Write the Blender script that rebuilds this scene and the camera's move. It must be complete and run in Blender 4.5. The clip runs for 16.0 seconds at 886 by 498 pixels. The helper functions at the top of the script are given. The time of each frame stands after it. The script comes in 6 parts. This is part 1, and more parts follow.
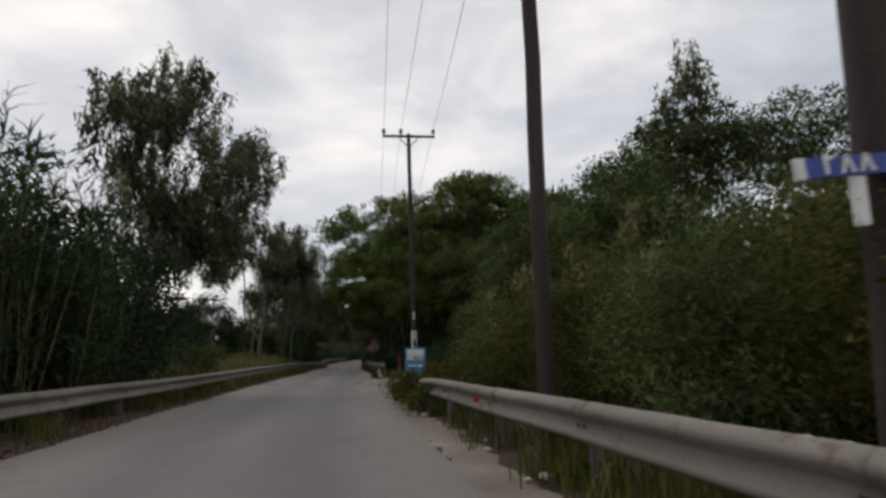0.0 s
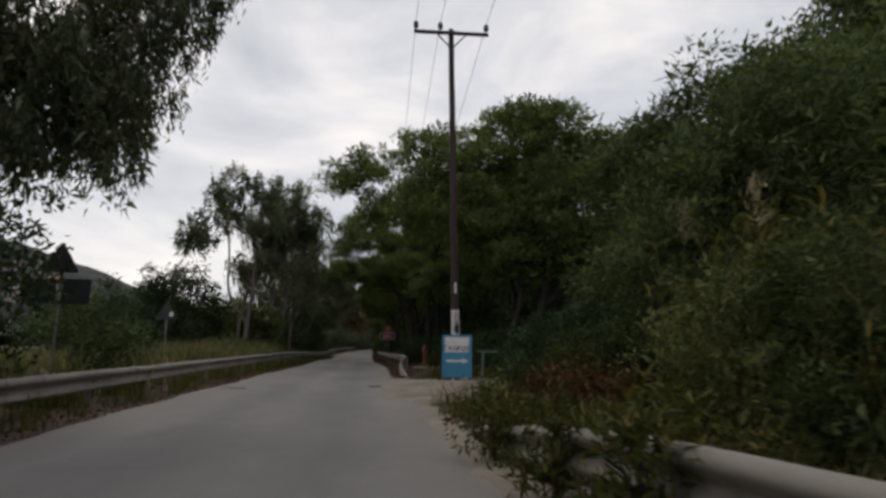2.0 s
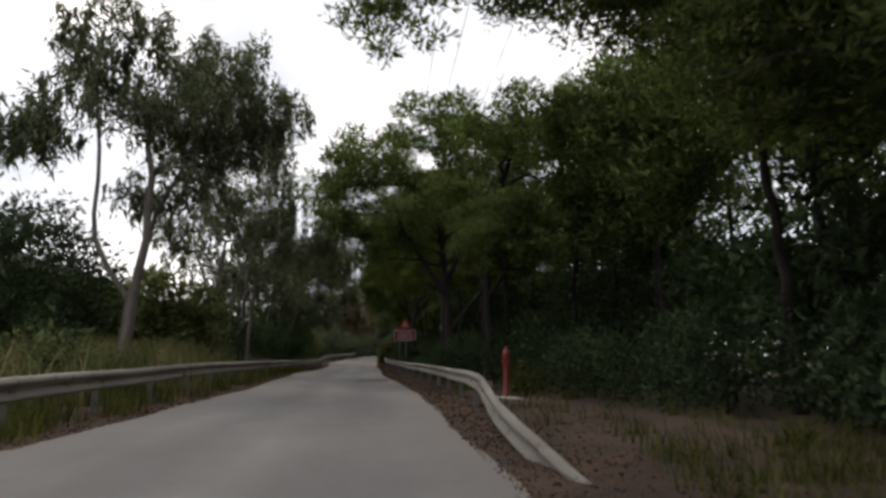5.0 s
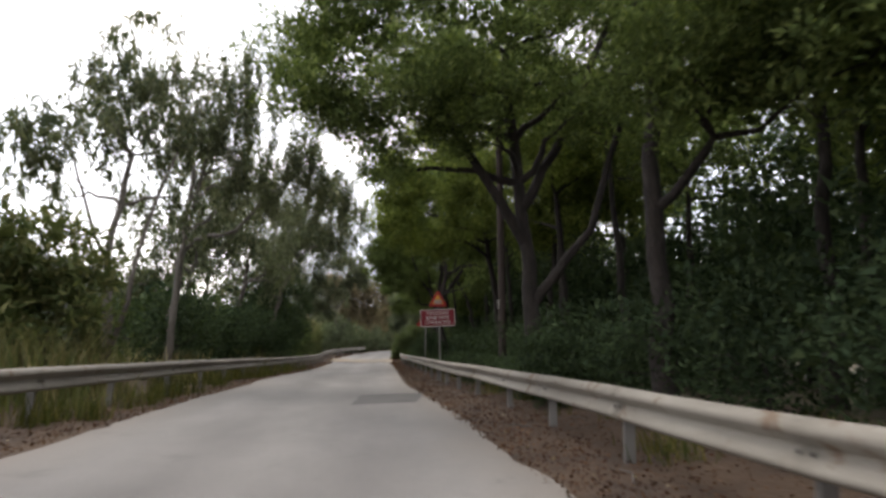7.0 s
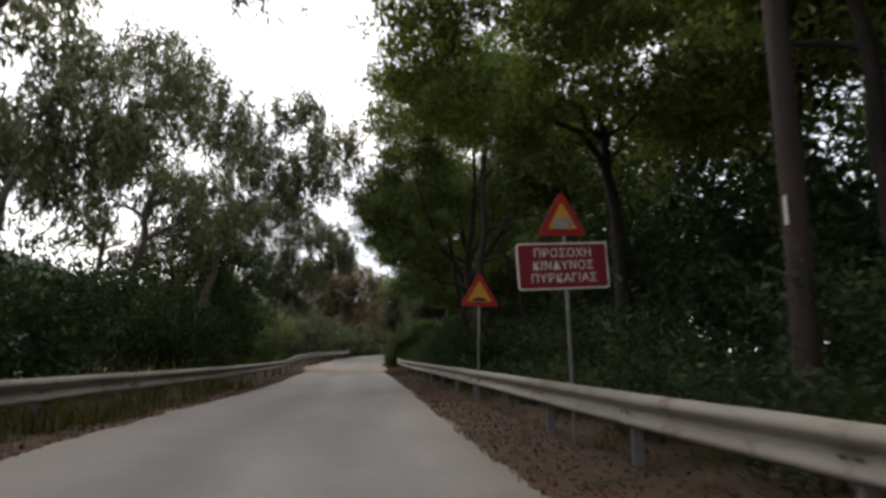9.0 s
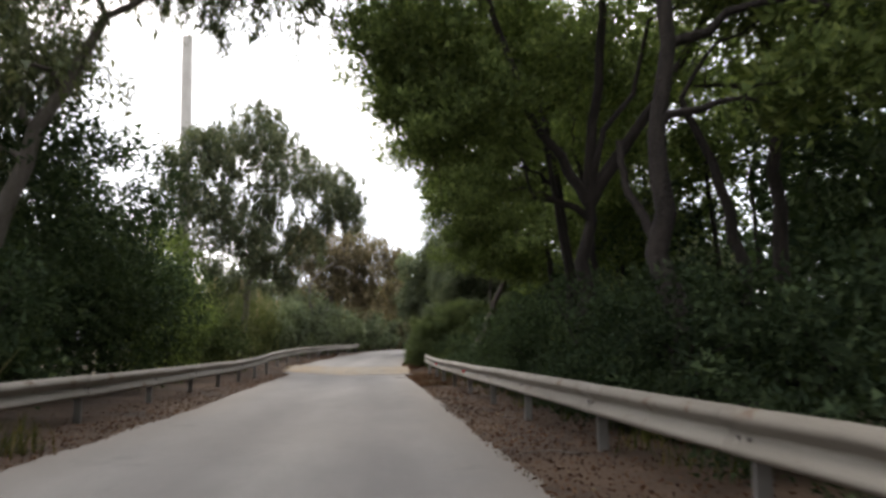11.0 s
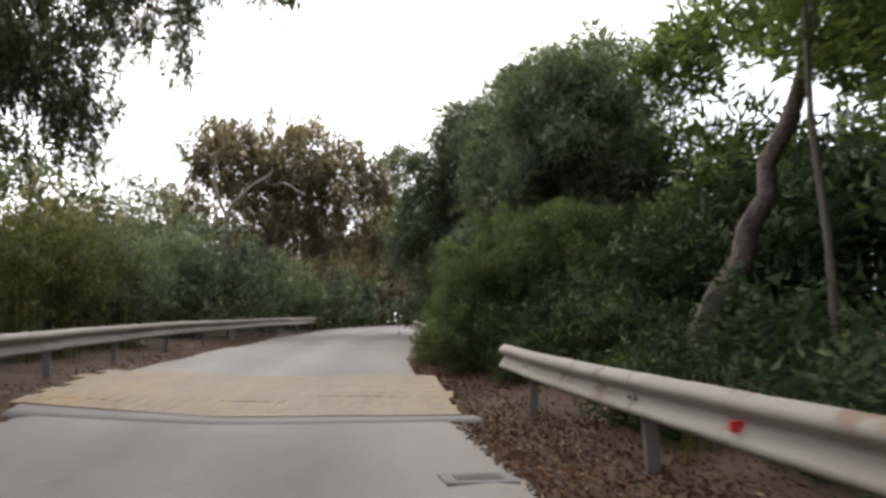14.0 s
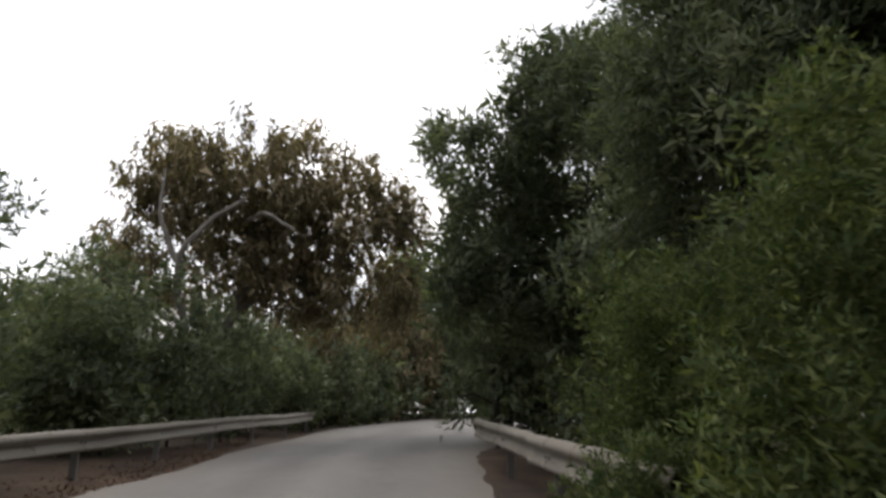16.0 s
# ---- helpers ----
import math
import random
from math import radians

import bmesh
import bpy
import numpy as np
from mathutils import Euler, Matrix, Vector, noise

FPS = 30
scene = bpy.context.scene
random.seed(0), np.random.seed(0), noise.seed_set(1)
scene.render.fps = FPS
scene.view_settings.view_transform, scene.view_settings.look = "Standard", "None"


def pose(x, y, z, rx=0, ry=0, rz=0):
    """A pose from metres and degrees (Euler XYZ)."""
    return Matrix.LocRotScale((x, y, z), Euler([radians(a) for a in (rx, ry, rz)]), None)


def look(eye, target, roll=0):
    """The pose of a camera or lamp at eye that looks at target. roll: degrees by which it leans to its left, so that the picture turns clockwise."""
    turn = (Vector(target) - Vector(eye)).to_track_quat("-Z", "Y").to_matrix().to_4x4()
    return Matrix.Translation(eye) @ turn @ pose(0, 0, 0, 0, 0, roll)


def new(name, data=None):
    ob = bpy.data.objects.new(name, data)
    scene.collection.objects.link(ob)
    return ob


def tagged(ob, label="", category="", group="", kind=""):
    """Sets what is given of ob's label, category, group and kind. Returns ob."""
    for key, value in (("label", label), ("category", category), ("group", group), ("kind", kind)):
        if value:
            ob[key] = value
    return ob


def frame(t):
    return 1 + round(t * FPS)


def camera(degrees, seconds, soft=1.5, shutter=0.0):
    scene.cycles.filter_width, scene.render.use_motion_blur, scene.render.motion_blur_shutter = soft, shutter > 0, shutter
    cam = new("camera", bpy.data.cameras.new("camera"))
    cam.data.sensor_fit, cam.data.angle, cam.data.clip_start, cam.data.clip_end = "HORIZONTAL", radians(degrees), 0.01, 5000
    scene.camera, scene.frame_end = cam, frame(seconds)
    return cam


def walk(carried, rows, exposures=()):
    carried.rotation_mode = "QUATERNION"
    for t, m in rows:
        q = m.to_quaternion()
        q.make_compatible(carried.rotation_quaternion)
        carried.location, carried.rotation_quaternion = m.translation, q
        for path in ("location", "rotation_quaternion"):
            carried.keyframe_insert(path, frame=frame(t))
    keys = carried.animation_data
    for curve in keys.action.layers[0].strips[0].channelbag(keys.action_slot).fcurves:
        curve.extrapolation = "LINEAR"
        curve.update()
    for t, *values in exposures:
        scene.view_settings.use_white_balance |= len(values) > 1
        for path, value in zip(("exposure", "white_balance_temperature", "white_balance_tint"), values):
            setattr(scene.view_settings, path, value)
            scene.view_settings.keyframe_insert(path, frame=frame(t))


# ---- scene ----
cam = camera(68.77, 16.0, soft=3.0, shutter=0.22)
PATH = [
    (0.0, -0.032, 0.000, 1.222, -8.64, 9.54, -1.03),
    (0.5, 0.029, 2.795, 1.267, -8.81, 8.68, -0.56),
    (1.0, 0.012, 5.642, 1.264, -9.38, 8.13, -0.26),
    (1.5, -0.030, 9.070, 1.256, -9.17, 8.31, -0.40),
    (2.0, -0.027, 12.230, 1.245, -7.90, 8.82, 0.30),
    (2.5, -0.046, 15.893, 1.248, -7.68, 9.14, 0.46),
    (3.0, -0.099, 19.924, 1.239, -8.59, 9.19, 0.52),
    (3.5, -0.072, 24.121, 1.245, -8.72, 9.14, 0.70),
    (4.0, -0.033, 27.937, 1.254, -8.70, 9.42, 1.06),
    (4.2, -0.027, 29.402, 1.252, -8.57, 9.51, 1.04),
    (6.5, 0.653, 46.217, 1.251, -6.63, 8.90, -1.23),
    (7.0, 0.581, 50.584, 1.260, -6.74, 8.86, 0.04),
    (7.5, 0.444, 54.776, 1.275, -7.59, 8.68, 0.41),
    (8.0, 0.335, 58.848, 1.263, -8.64, 8.42, 1.08),
    (8.5, 0.313, 62.880, 1.223, -8.59, 8.83, 0.05),
    (9.0, 0.349, 67.193, 1.265, -8.30, 9.21, -0.06),
    (9.2, 0.366, 69.055, 1.283, -8.33, 9.06, 0.19),
    (11.3, 0.937, 84.915, 1.286, -7.04, 8.55, -0.07),
    (11.5, 0.987, 86.492, 1.283, -7.46, 8.33, -0.34),
    (12.0, 1.101, 90.430, 1.269, -8.86, 8.02, 0.17),
    (12.5, 1.194, 94.375, 1.285, -10.01, 7.49, 0.88),
    (13.0, 1.274, 98.459, 1.282, -10.42, 7.23, 1.41),
    (13.5, 1.348, 101.829, 1.253, -10.26, 6.79, 0.48),
    (14.0, 1.335, 104.934, 1.271, -9.97, 6.66, 0.28),
    (14.5, 1.348, 108.245, 1.280, -9.81, 6.48, 0.09),
    (15.0, 1.428, 110.953, 1.343, -9.73, 7.09, -0.28),
    (15.5, 1.528, 113.518, 1.394, -9.43, 11.21, -0.10),
    (16.0, 1.658, 115.180, 1.535, -8.82, 14.27, -0.77),
]
walk(cam, [(t, pose(x, y, z, 90 + pitch, -roll, yaw)) for t, x, y, z, yaw, pitch, roll in PATH],
     exposures=[(0.0, 0.0, 6900, 12), (4.2, 0.1, 6900, 12), (6.4, 1.65, 7000, 13), (8.0, 1.75, 7000, 13), (8.6, 1.4, 7000, 13), (9.2, 1.1, 7000, 13), (11.3, 1.9, 7000, 13), (13.8, 1.93, 7000, 13), (15.0, 1.2, 7100, 13), (16.0, 1.08, 7000, 12)])

# ---- sky and sun: overcast ----
world = bpy.data.worlds.new("overcast_sky")
scene.world = world
world.use_nodes = True
wn, wl = world.node_tree.nodes, world.node_tree.links
wn.clear()
w_out = wn.new("ShaderNodeOutputWorld")
w_bg = wn.new("ShaderNodeBackground")
w_sky = wn.new("ShaderNodeTexSky")
w_sky.sky_type, w_sky.sun_disc = "NISHITA", False
w_sky.sun_elevation, w_sky.sun_rotation = radians(38), radians(-20)
w_gain = wn.new("ShaderNodeMixRGB")
w_gain.blend_type = "MULTIPLY"
w_gain.inputs[0].default_value = 1.0
w_gain.inputs[2].default_value = (0.12, 0.12, 0.12, 1)
w_co = wn.new("ShaderNodeTexCoord")
w_map = wn.new("ShaderNodeMapping")
w_map.inputs["Scale"].default_value = (1.0, 1.0, 2.2)
w_n = wn.new("ShaderNodeTexNoise")
w_n.inputs["Scale"].default_value = 2.6
w_n.inputs["Detail"].default_value = 6.0
w_n.inputs["Roughness"].default_value = 0.52
w_n.inputs["Distortion"].default_value = 0.35
w_r = wn.new("ShaderNodeValToRGB")
w_r.color_ramp.elements[0].position, w_r.color_ramp.elements[0].color = 0.34, (0.47, 0.52, 0.60, 1)
w_r.color_ramp.elements[1].position, w_r.color_ramp.elements[1].color = 0.66, (0.98, 0.97, 0.98, 1)
w_mid = w_r.color_ramp.elements.new(0.5)
w_mid.color = (0.66, 0.70, 0.77, 1)
w_mix = wn.new("ShaderNodeMixRGB")
w_mix.inputs[0].default_value = 0.93
wl.new(w_co.outputs["Generated"], w_map.inputs[0])
wl.new(w_map.outputs[0], w_n.inputs["Vector"])
wl.new(w_n.outputs["Fac"], w_r.inputs[0])
wl.new(w_sky.outputs[0], w_gain.inputs[1])
wl.new(w_gain.outputs[0], w_mix.inputs[1])
wl.new(w_r.outputs[0], w_mix.inputs[2])
wl.new(w_mix.outputs[0], w_bg.inputs[0])
wl.new(w_bg.outputs[0], w_out.inputs[0])
w_bg.inputs[1].default_value = 1.0

sun = new("sun", bpy.data.lights.new("sun", "SUN"))
sun.data.energy, sun.data.angle, sun.data.color = 0.5, radians(25), (1.0, 0.97, 0.92)
sun.matrix_world = look((0, 0, 40), (8, -22, 8))


# ---- materials ----
def material(name, rough=0.8, metal=0.0):
    m = bpy.data.materials.new(name)
    m.use_nodes = True
    b = m.node_tree.nodes["Principled BSDF"]
    b.inputs["Roughness"].default_value, b.inputs["Metallic"].default_value = rough, metal
    return m, m.node_tree.nodes, m.node_tree.links, b


def ramp_node(nodes, stops):
    r = nodes.new("ShaderNodeValToRGB")
    r.color_ramp.elements[0].position, r.color_ramp.elements[0].color = stops[0][0], (*stops[0][1], 1)
    r.color_ramp.elements[1].position, r.color_ramp.elements[1].color = stops[-1][0], (*stops[-1][1], 1)
    for p, c in stops[1:-1]:
        r.color_ramp.elements.new(p).color = (*c, 1)
    return r


def noise_node(nodes, links, scale, detail=4.0, rough=0.6, stretch=(1, 1, 1)):
    co = nodes.new("ShaderNodeNewGeometry")
    mp = nodes.new("ShaderNodeMapping")
    mp.inputs["Scale"].default_value = stretch
    n = nodes.new("ShaderNodeTexNoise")
    n.inputs["Scale"].default_value, n.inputs["Detail"].default_value, n.inputs["Roughness"].default_value = scale, detail, rough
    links.new(co.outputs["Position"], mp.inputs[0])
    links.new(mp.outputs[0], n.inputs["Vector"])
    return n


def mixed(nodes, links, fac, a, b, mode="MIX"):
    x = nodes.new("ShaderNodeMixRGB")
    x.blend_type = mode
    for k, v in ((0, fac), (1, a), (2, b)):
        if isinstance(v, (int, float)):
            x.inputs[k].default_value = v
        elif isinstance(v, tuple):
            x.inputs[k].default_value = (*v, 1)
        else:
            links.new(v, x.inputs[k])
    return x.outputs[0]


def bumped(nodes, links, b, height, strength, distance=0.02):
    u = nodes.new("ShaderNodeBump")
    u.inputs["Strength"].default_value, u.inputs["Distance"].default_value = strength, distance
    links.new(height, u.inputs["Height"])
    links.new(u.outputs[0], b.inputs["Normal"])


def rough_surface(name, stops, big=0.4, fine=22.0, rough=0.9, bump=0.4, dist=0.02, stretch=(1, 1, 1), metal=0.0, spots=None):
    m, n, l, b = material(name, rough, metal)
    a = noise_node(n, l, big, 5, 0.6, stretch)
    f = noise_node(n, l, fine, 3, 0.65)
    s = n.new("ShaderNodeMath")
    s.operation = "MULTIPLY_ADD"
    l.new(f.outputs["Fac"], s.inputs[0])
    s.inputs[1].default_value = 0.35
    l.new(a.outputs["Fac"], s.inputs[2])
    r = ramp_node(n, stops)
    l.new(s.outputs[0], r.inputs[0])
    colour = r.outputs[0]
    if spots:
        q = noise_node(n, l, spots[1], 5, 0.7)
        qr = ramp_node(n, [(spots[2], (0, 0, 0)), (spots[2] + 0.08, (1, 1, 1))])
        l.new(q.outputs["Fac"], qr.inputs[0])
        colour = mixed(n, l, qr.outputs[0], colour, spots[0])
    l.new(colour, b.inputs["Base Color"])
    bumped(n, l, b, f.outputs["Fac"], bump, dist)
    return m


def leaf_material(name, dark, mid, light, glow=0.3, rough=0.8):
    m, n, l, b = material(name, rough)
    b.inputs["Specular IOR Level"].default_value = 0.06
    g = n.new("ShaderNodeNewGeometry")
    r = ramp_node(n, [(p, tuple(1.15 * v for v in c)) for p, c in ((0.0, dark), (0.55, mid), (1.0, light))])
    l.new(g.outputs["Random Per Island"], r.inputs[0])
    a = noise_node(n, l, 0.55, 3)
    ar = ramp_node(n, [(0.3, (0.55, 0.55, 0.55)), (0.7, (1.35, 1.3, 1.2))])
    l.new(a.outputs["Fac"], ar.inputs[0])
    c = mixed(n, l, 1.0, r.outputs[0], ar.outputs[0], "MULTIPLY")
    l.new(c, b.inputs["Base Color"])
    t = n.new("ShaderNodeBsdfTranslucent")
    l.new(mixed(n, l, 1.0, c, (1.18, 1.26, 0.72), "MULTIPLY"), t.inputs[0])
    x = n.new("ShaderNodeMixShader")
    x.inputs[0].default_value = glow
    l.new(b.outputs[0], x.inputs[1])
    l.new(t.outputs[0], x.inputs[2])
    l.new(x.outputs[0], n["Material Output"].inputs[0])
    return m


def paint(name, colour, rough=0.5, metal=0.0, wear=0.25, dirt=(0.10, 0.085, 0.07)):
    m, n, l, b = material(name, rough, metal)
    a = noise_node(n, l, 3.0, 6, 0.7)
    r = ramp_node(n, [(0.45, (0, 0, 0)), (0.75, (wear, wear, wear))])
    l.new(a.outputs["Fac"], r.inputs[0])
    l.new(mixed(n, l, r.outputs[0], colour, dirt), b.inputs["Base Color"])
    f = noise_node(n, l, 60.0, 2)
    bumped(n, l, b, f.outputs["Fac"], 0.08, 0.005)
    return m


def road_material():
    m, n, l, b = material("old_asphalt", 0.88)
    a = noise_node(n, l, 0.35, 6, 0.62, (1.0, 0.3, 1.0))
    f = noise_node(n, l, 90.0, 3, 0.7)
    k = noise_node(n, l, 0.9, 6, 0.7)
    r = ramp_node(n, [(0.3, (0.128, 0.121, 0.114)), (0.52, (0.165, 0.156, 0.148)), (0.72, (0.212, 0.20, 0.189))])
    l.new(a.outputs["Fac"], r.inputs[0])
    fr = ramp_node(n, [(0.3, (0.72, 0.72, 0.72)), (0.7, (1.22, 1.22, 1.22))])
    l.new(f.outputs["Fac"], fr.inputs[0])
    c = mixed(n, l, 0.8, r.outputs[0], fr.outputs[0], "MULTIPLY")
    kr = ramp_node(n, [(0.60, (0, 0, 0)), (0.68, (0.35, 0.35, 0.35))])
    l.new(k.outputs["Fac"], kr.inputs[0])
    at = n.new("ShaderNodeAttribute")
    at.attribute_name = "across"
    wear = ramp_node(n, [(0.0, (0.55, 0.55, 0.55)), (0.09, (0.25, 0.25, 0.25)), (0.2, (0.0, 0.0, 0.0)), (0.82, (0.0, 0.0, 0.0)), (0.92, (0.3, 0.3, 0.3)), (1.0, (0.6, 0.6, 0.6))])
    jitter = noise_node(n, l, 0.8, 5, 0.7)
    shift = n.new("ShaderNodeMath")
    shift.operation = "MULTIPLY_ADD"
    l.new(jitter.outputs["Fac"], shift.inputs[0])
    shift.inputs[1].default_value = 0.16
    sub = n.new("ShaderNodeMath")
    sub.operation = "SUBTRACT"
    l.new(at.outputs["Fac"], sub.inputs[0])
    sub.inputs[1].default_value = 0.08
    l.new(sub.outputs[0], shift.inputs[2])
    l.new(shift.outputs[0], wear.inputs[0])
    c = mixed(n, l, wear.outputs[0], c, (0.20, 0.172, 0.145))
    tread = ramp_node(n, [(0.0, (1, 1, 1)), (0.22, (1.08, 1.08, 1.08)), (0.36, (0.84, 0.84, 0.84)), (0.5, (1.1, 1.1, 1.1)), (0.7, (0.82, 0.82, 0.82)), (0.85, (1.06, 1.06, 1.06)), (1.0, (1, 1, 1))])
    l.new(shift.outputs[0], tread.inputs[0])
    c = mixed(n, l, 0.8, c, tread.outputs[0], "MULTIPLY")
    c = mixed(n, l, kr.outputs[0], c, (0.085, 0.080, 0.077))
    l.new(c, b.inputs["Base Color"])
    bumped(n, l, b, f.outputs["Fac"], 0.35, 0.008)
    return m


def paver_material():
    m, n, l, b = material("worn_yellow_paver", 0.85)
    o = n.new("ShaderNodeObjectInfo")
    base = ramp_node(n, [(0.0, (0.138, 0.124, 0.104)), (1.0, (0.168, 0.150, 0.124))])
    l.new(o.outputs["Random"], base.inputs[0])
    a = noise_node(n, l, 1.6, 6, 0.75, (1.6, 0.6, 1.0))
    w = ramp_node(n, [(0.34, (0.1, 0.1, 0.1)), (0.66, (0.78, 0.78, 0.78))])
    l.new(a.outputs["Fac"], w.inputs[0])
    # paint is worn off where the wheels run
    g = n.new("ShaderNodeNewGeometry")
    sx = n.new("ShaderNodeSeparateXYZ")
    l.new(g.outputs["Position"], sx.inputs[0])
    span = n.new("ShaderNodeMapRange")
    span.inputs["From Min"].default_value, span.inputs["From Max"].default_value = -3.0, 3.5
    l.new(sx.outputs["X"], span.inputs["Value"])
    left = ramp_node(n, [(0.0, (1, 1, 1)), (0.2, (0.85, 0.85, 0.85)), (0.34, (0.4, 0.4, 0.4)), (0.5, (0.6, 0.6, 0.6)), (0.68, (0.3, 0.3, 0.3)), (0.85, (0.55, 0.55, 0.55)), (0.97, (0.9, 0.9, 0.9))])
    l.new(span.outputs[0], left.inputs[0])
    kept = mixed(n, l, 1.0, w.outputs[0], left.outputs[0], "MULTIPLY")
    l.new(mixed(n, l, kept, base.outputs[0], (0.25, 0.162, 0.070)), b.inputs["Base Color"])
    f = noise_node(n, l, 70.0, 3)
    bumped(n, l, b, f.outputs["Fac"], 0.3, 0.006)
    return m


M_ROAD = road_material()
M_PATCH = rough_surface("dark_repair_asphalt", [(0.3, (0.056, 0.053, 0.051)), (0.9, (0.090, 0.086, 0.082))], 1.2, 90, 0.9, 0.3, 0.006)
M_GROUND = rough_surface("litter_soil", [(0.40, (0.016, 0.009, 0.006)), (0.62, (0.041, 0.022, 0.0115)), (0.78, (0.064, 0.037, 0.020)), (0.98, (0.098, 0.064, 0.040))], 0.8, 11.0, 0.95, 0.7, 0.04)
def field_tint(m):
    """Dry grass over the open field, moss and low weeds in patches elsewhere."""
    n, l = m.node_tree.nodes, m.node_tree.links
    b = n["Principled BSDF"]
    soil = b.inputs["Base Color"].links[0].from_socket
    g = n.new("ShaderNodeNewGeometry")
    sx = n.new("ShaderNodeSeparateXYZ")
    l.new(g.outputs["Position"], sx.inputs[0])
    far = n.new("ShaderNodeMath")
    far.operation = "ABSOLUTE"
    l.new(sx.outputs["X"], far.inputs[0])
    span = n.new("ShaderNodeMapRange")
    span.inputs["From Min"].default_value, span.inputs["From Max"].default_value = 5.5, 12.0
    l.new(far.outputs[0], span.inputs["Value"])
    patch = noise_node(n, l, 0.22, 6, 0.65)
    pr = ramp_node(n, [(0.36, (0.15, 0.15, 0.15)), (0.6, (1, 1, 1))])
    l.new(patch.outputs["Fac"], pr.inputs[0])
    blade = noise_node(n, l, 9.0, 4, 0.7)
    straw = ramp_node(n, [(0.3, (0.030, 0.034, 0.014)), (0.5, (0.070, 0.062, 0.028)), (0.7, (0.135, 0.110, 0.058))])
    l.new(blade.outputs["Fac"], straw.inputs[0])
    share = mixed(n, l, 1.0, pr.outputs[0], span.outputs[0], "MULTIPLY")
    l.new(mixed(n, l, share, soil, straw.outputs[0]), b.inputs["Base Color"])


field_tint(M_GROUND)
M_DIRT = rough_surface("pale_dirt", [(0.36, (0.070, 0.055, 0.040)), (0.56, (0.165, 0.136, 0.106)), (0.74, (0.225, 0.190, 0.150)), (0.92, (0.32, 0.28, 0.235))], 0.6, 24.0, 0.95, 0.8, 0.03)
M_STEEL = rough_surface("weathered_galvanised_steel", [(0.38, (0.085, 0.072, 0.057)), (0.58, (0.165, 0.147, 0.122)), (0.80, (0.225, 0.206, 0.177)), (1.0, (0.29, 0.27, 0.24))], 1.1, 55.0, 0.72, 0.15, 0.004, (1, 0.25, 2.5), 0.1, ((0.125, 0.086, 0.056), 2.2, 0.58))
M_POST = rough_surface("dull_steel_post", [(0.35, (0.11, 0.105, 0.098)), (0.9, (0.20, 0.19, 0.18))], 2.0, 40.0, 0.6, 0.15, 0.004, (1, 1, 1), 0.3)
M_BOLT = paint("dark_bolt", (0.05, 0.045, 0.04), 0.6, 0.4)
M_RED = paint("red_reflector", (0.55, 0.02, 0.025), 0.3, 0, 0.1)
M_SIGNRED = paint("sign_red", (0.185, 0.006, 0.015), 0.6, 0, 0.12, (0.12, 0.02, 0.02))
M_RIMRED = paint("sign_rim_red", (0.34, 0.014, 0.013), 0.45, 0, 0.2)
M_YELLOW = paint("sign_yellow", (0.62, 0.33, 0.03), 0.5, 0, 0.3)
M_WHITE = paint("sign_white", (0.72, 0.70, 0.68), 0.55, 0, 0.4)
M_FADED = paint("faded_sign_face", (0.36, 0.30, 0.26), 0.6, 0, 0.85, (0.16, 0.05, 0.04))
M_BLACK = paint("sign_black", (0.02, 0.02, 0.022), 0.5, 0, 0.1)
M_BLUE = paint("sky_blue_paint", (0.045, 0.25, 0.40), 0.55, 0, 0.25)
M_DEEPBLUE = paint("deep_blue_paint", (0.015, 0.045, 0.26), 0.45, 0, 0.2)
M_HAND = paint("hand_painted_dark_blue", (0.02, 0.035, 0.10), 0.6, 0, 0.1)
M_HYDRANT = paint("hydrant_red_paint", (0.20, 0.020, 0.016), 0.5, 0, 0.45)
M_GREYBACK = paint("grey_sign_back", (0.035, 0.037, 0.04), 0.5, 0.4, 0.3)
M_POLE = rough_surface("creosoted_wood", [(0.3, (0.014, 0.009, 0.008)), (0.6, (0.030, 0.019, 0.016)), (0.95, (0.055, 0.036, 0.030))], 1.2, 18.0, 0.85, 0.6, 0.02, (5, 5, 0.35))
M_WASH = rough_surface("whitewashed_wood", [(0.35, (0.30, 0.29, 0.26)), (0.6, (0.52, 0.50, 0.46)), (0.95, (0.62, 0.60, 0.57))], 3.0, 20.0, 0.9, 0.5, 0.01)
M_CONCRETE = rough_surface("grey_concrete", [(0.3, (0.26, 0.245, 0.225)), (0.9, (0.40, 0.385, 0.36))], 1.0, 30.0, 0.9, 0.4, 0.01)
M_STRIP = rough_surface("worn_pale_strip", [(0.3, (0.112, 0.105, 0.100)), (0.6, (0.138, 0.129, 0.124)), (0.95, (0.165, 0.155, 0.149))], 0.9, 60.0, 0.9, 0.3, 0.006)
M_CERAMIC = paint("dark_ceramic", (0.035, 0.02, 0.018), 0.3, 0, 0.1)
M_WIRE = paint("wire_metal", (0.10, 0.10, 0.105), 0.5, 0.5, 0.1)
M_GREENPOST = paint("grey_green_paint", (0.13, 0.15, 0.12), 0.6, 0, 0.6)
M_RUSTBAR = paint("rusty_bar", (0.085, 0.040, 0.026), 0.8, 0.2, 0.5)
M_PAPER = paint("weathered_paper", (0.6, 0.6, 0.58), 0.8, 0, 0.2)
M_STONE = rough_surface("pale_stone", [(0.3, (0.24, 0.22, 0.19)), (0.9, (0.42, 0.39, 0.35))], 2.0, 25.0, 0.9, 0.5, 0.02)
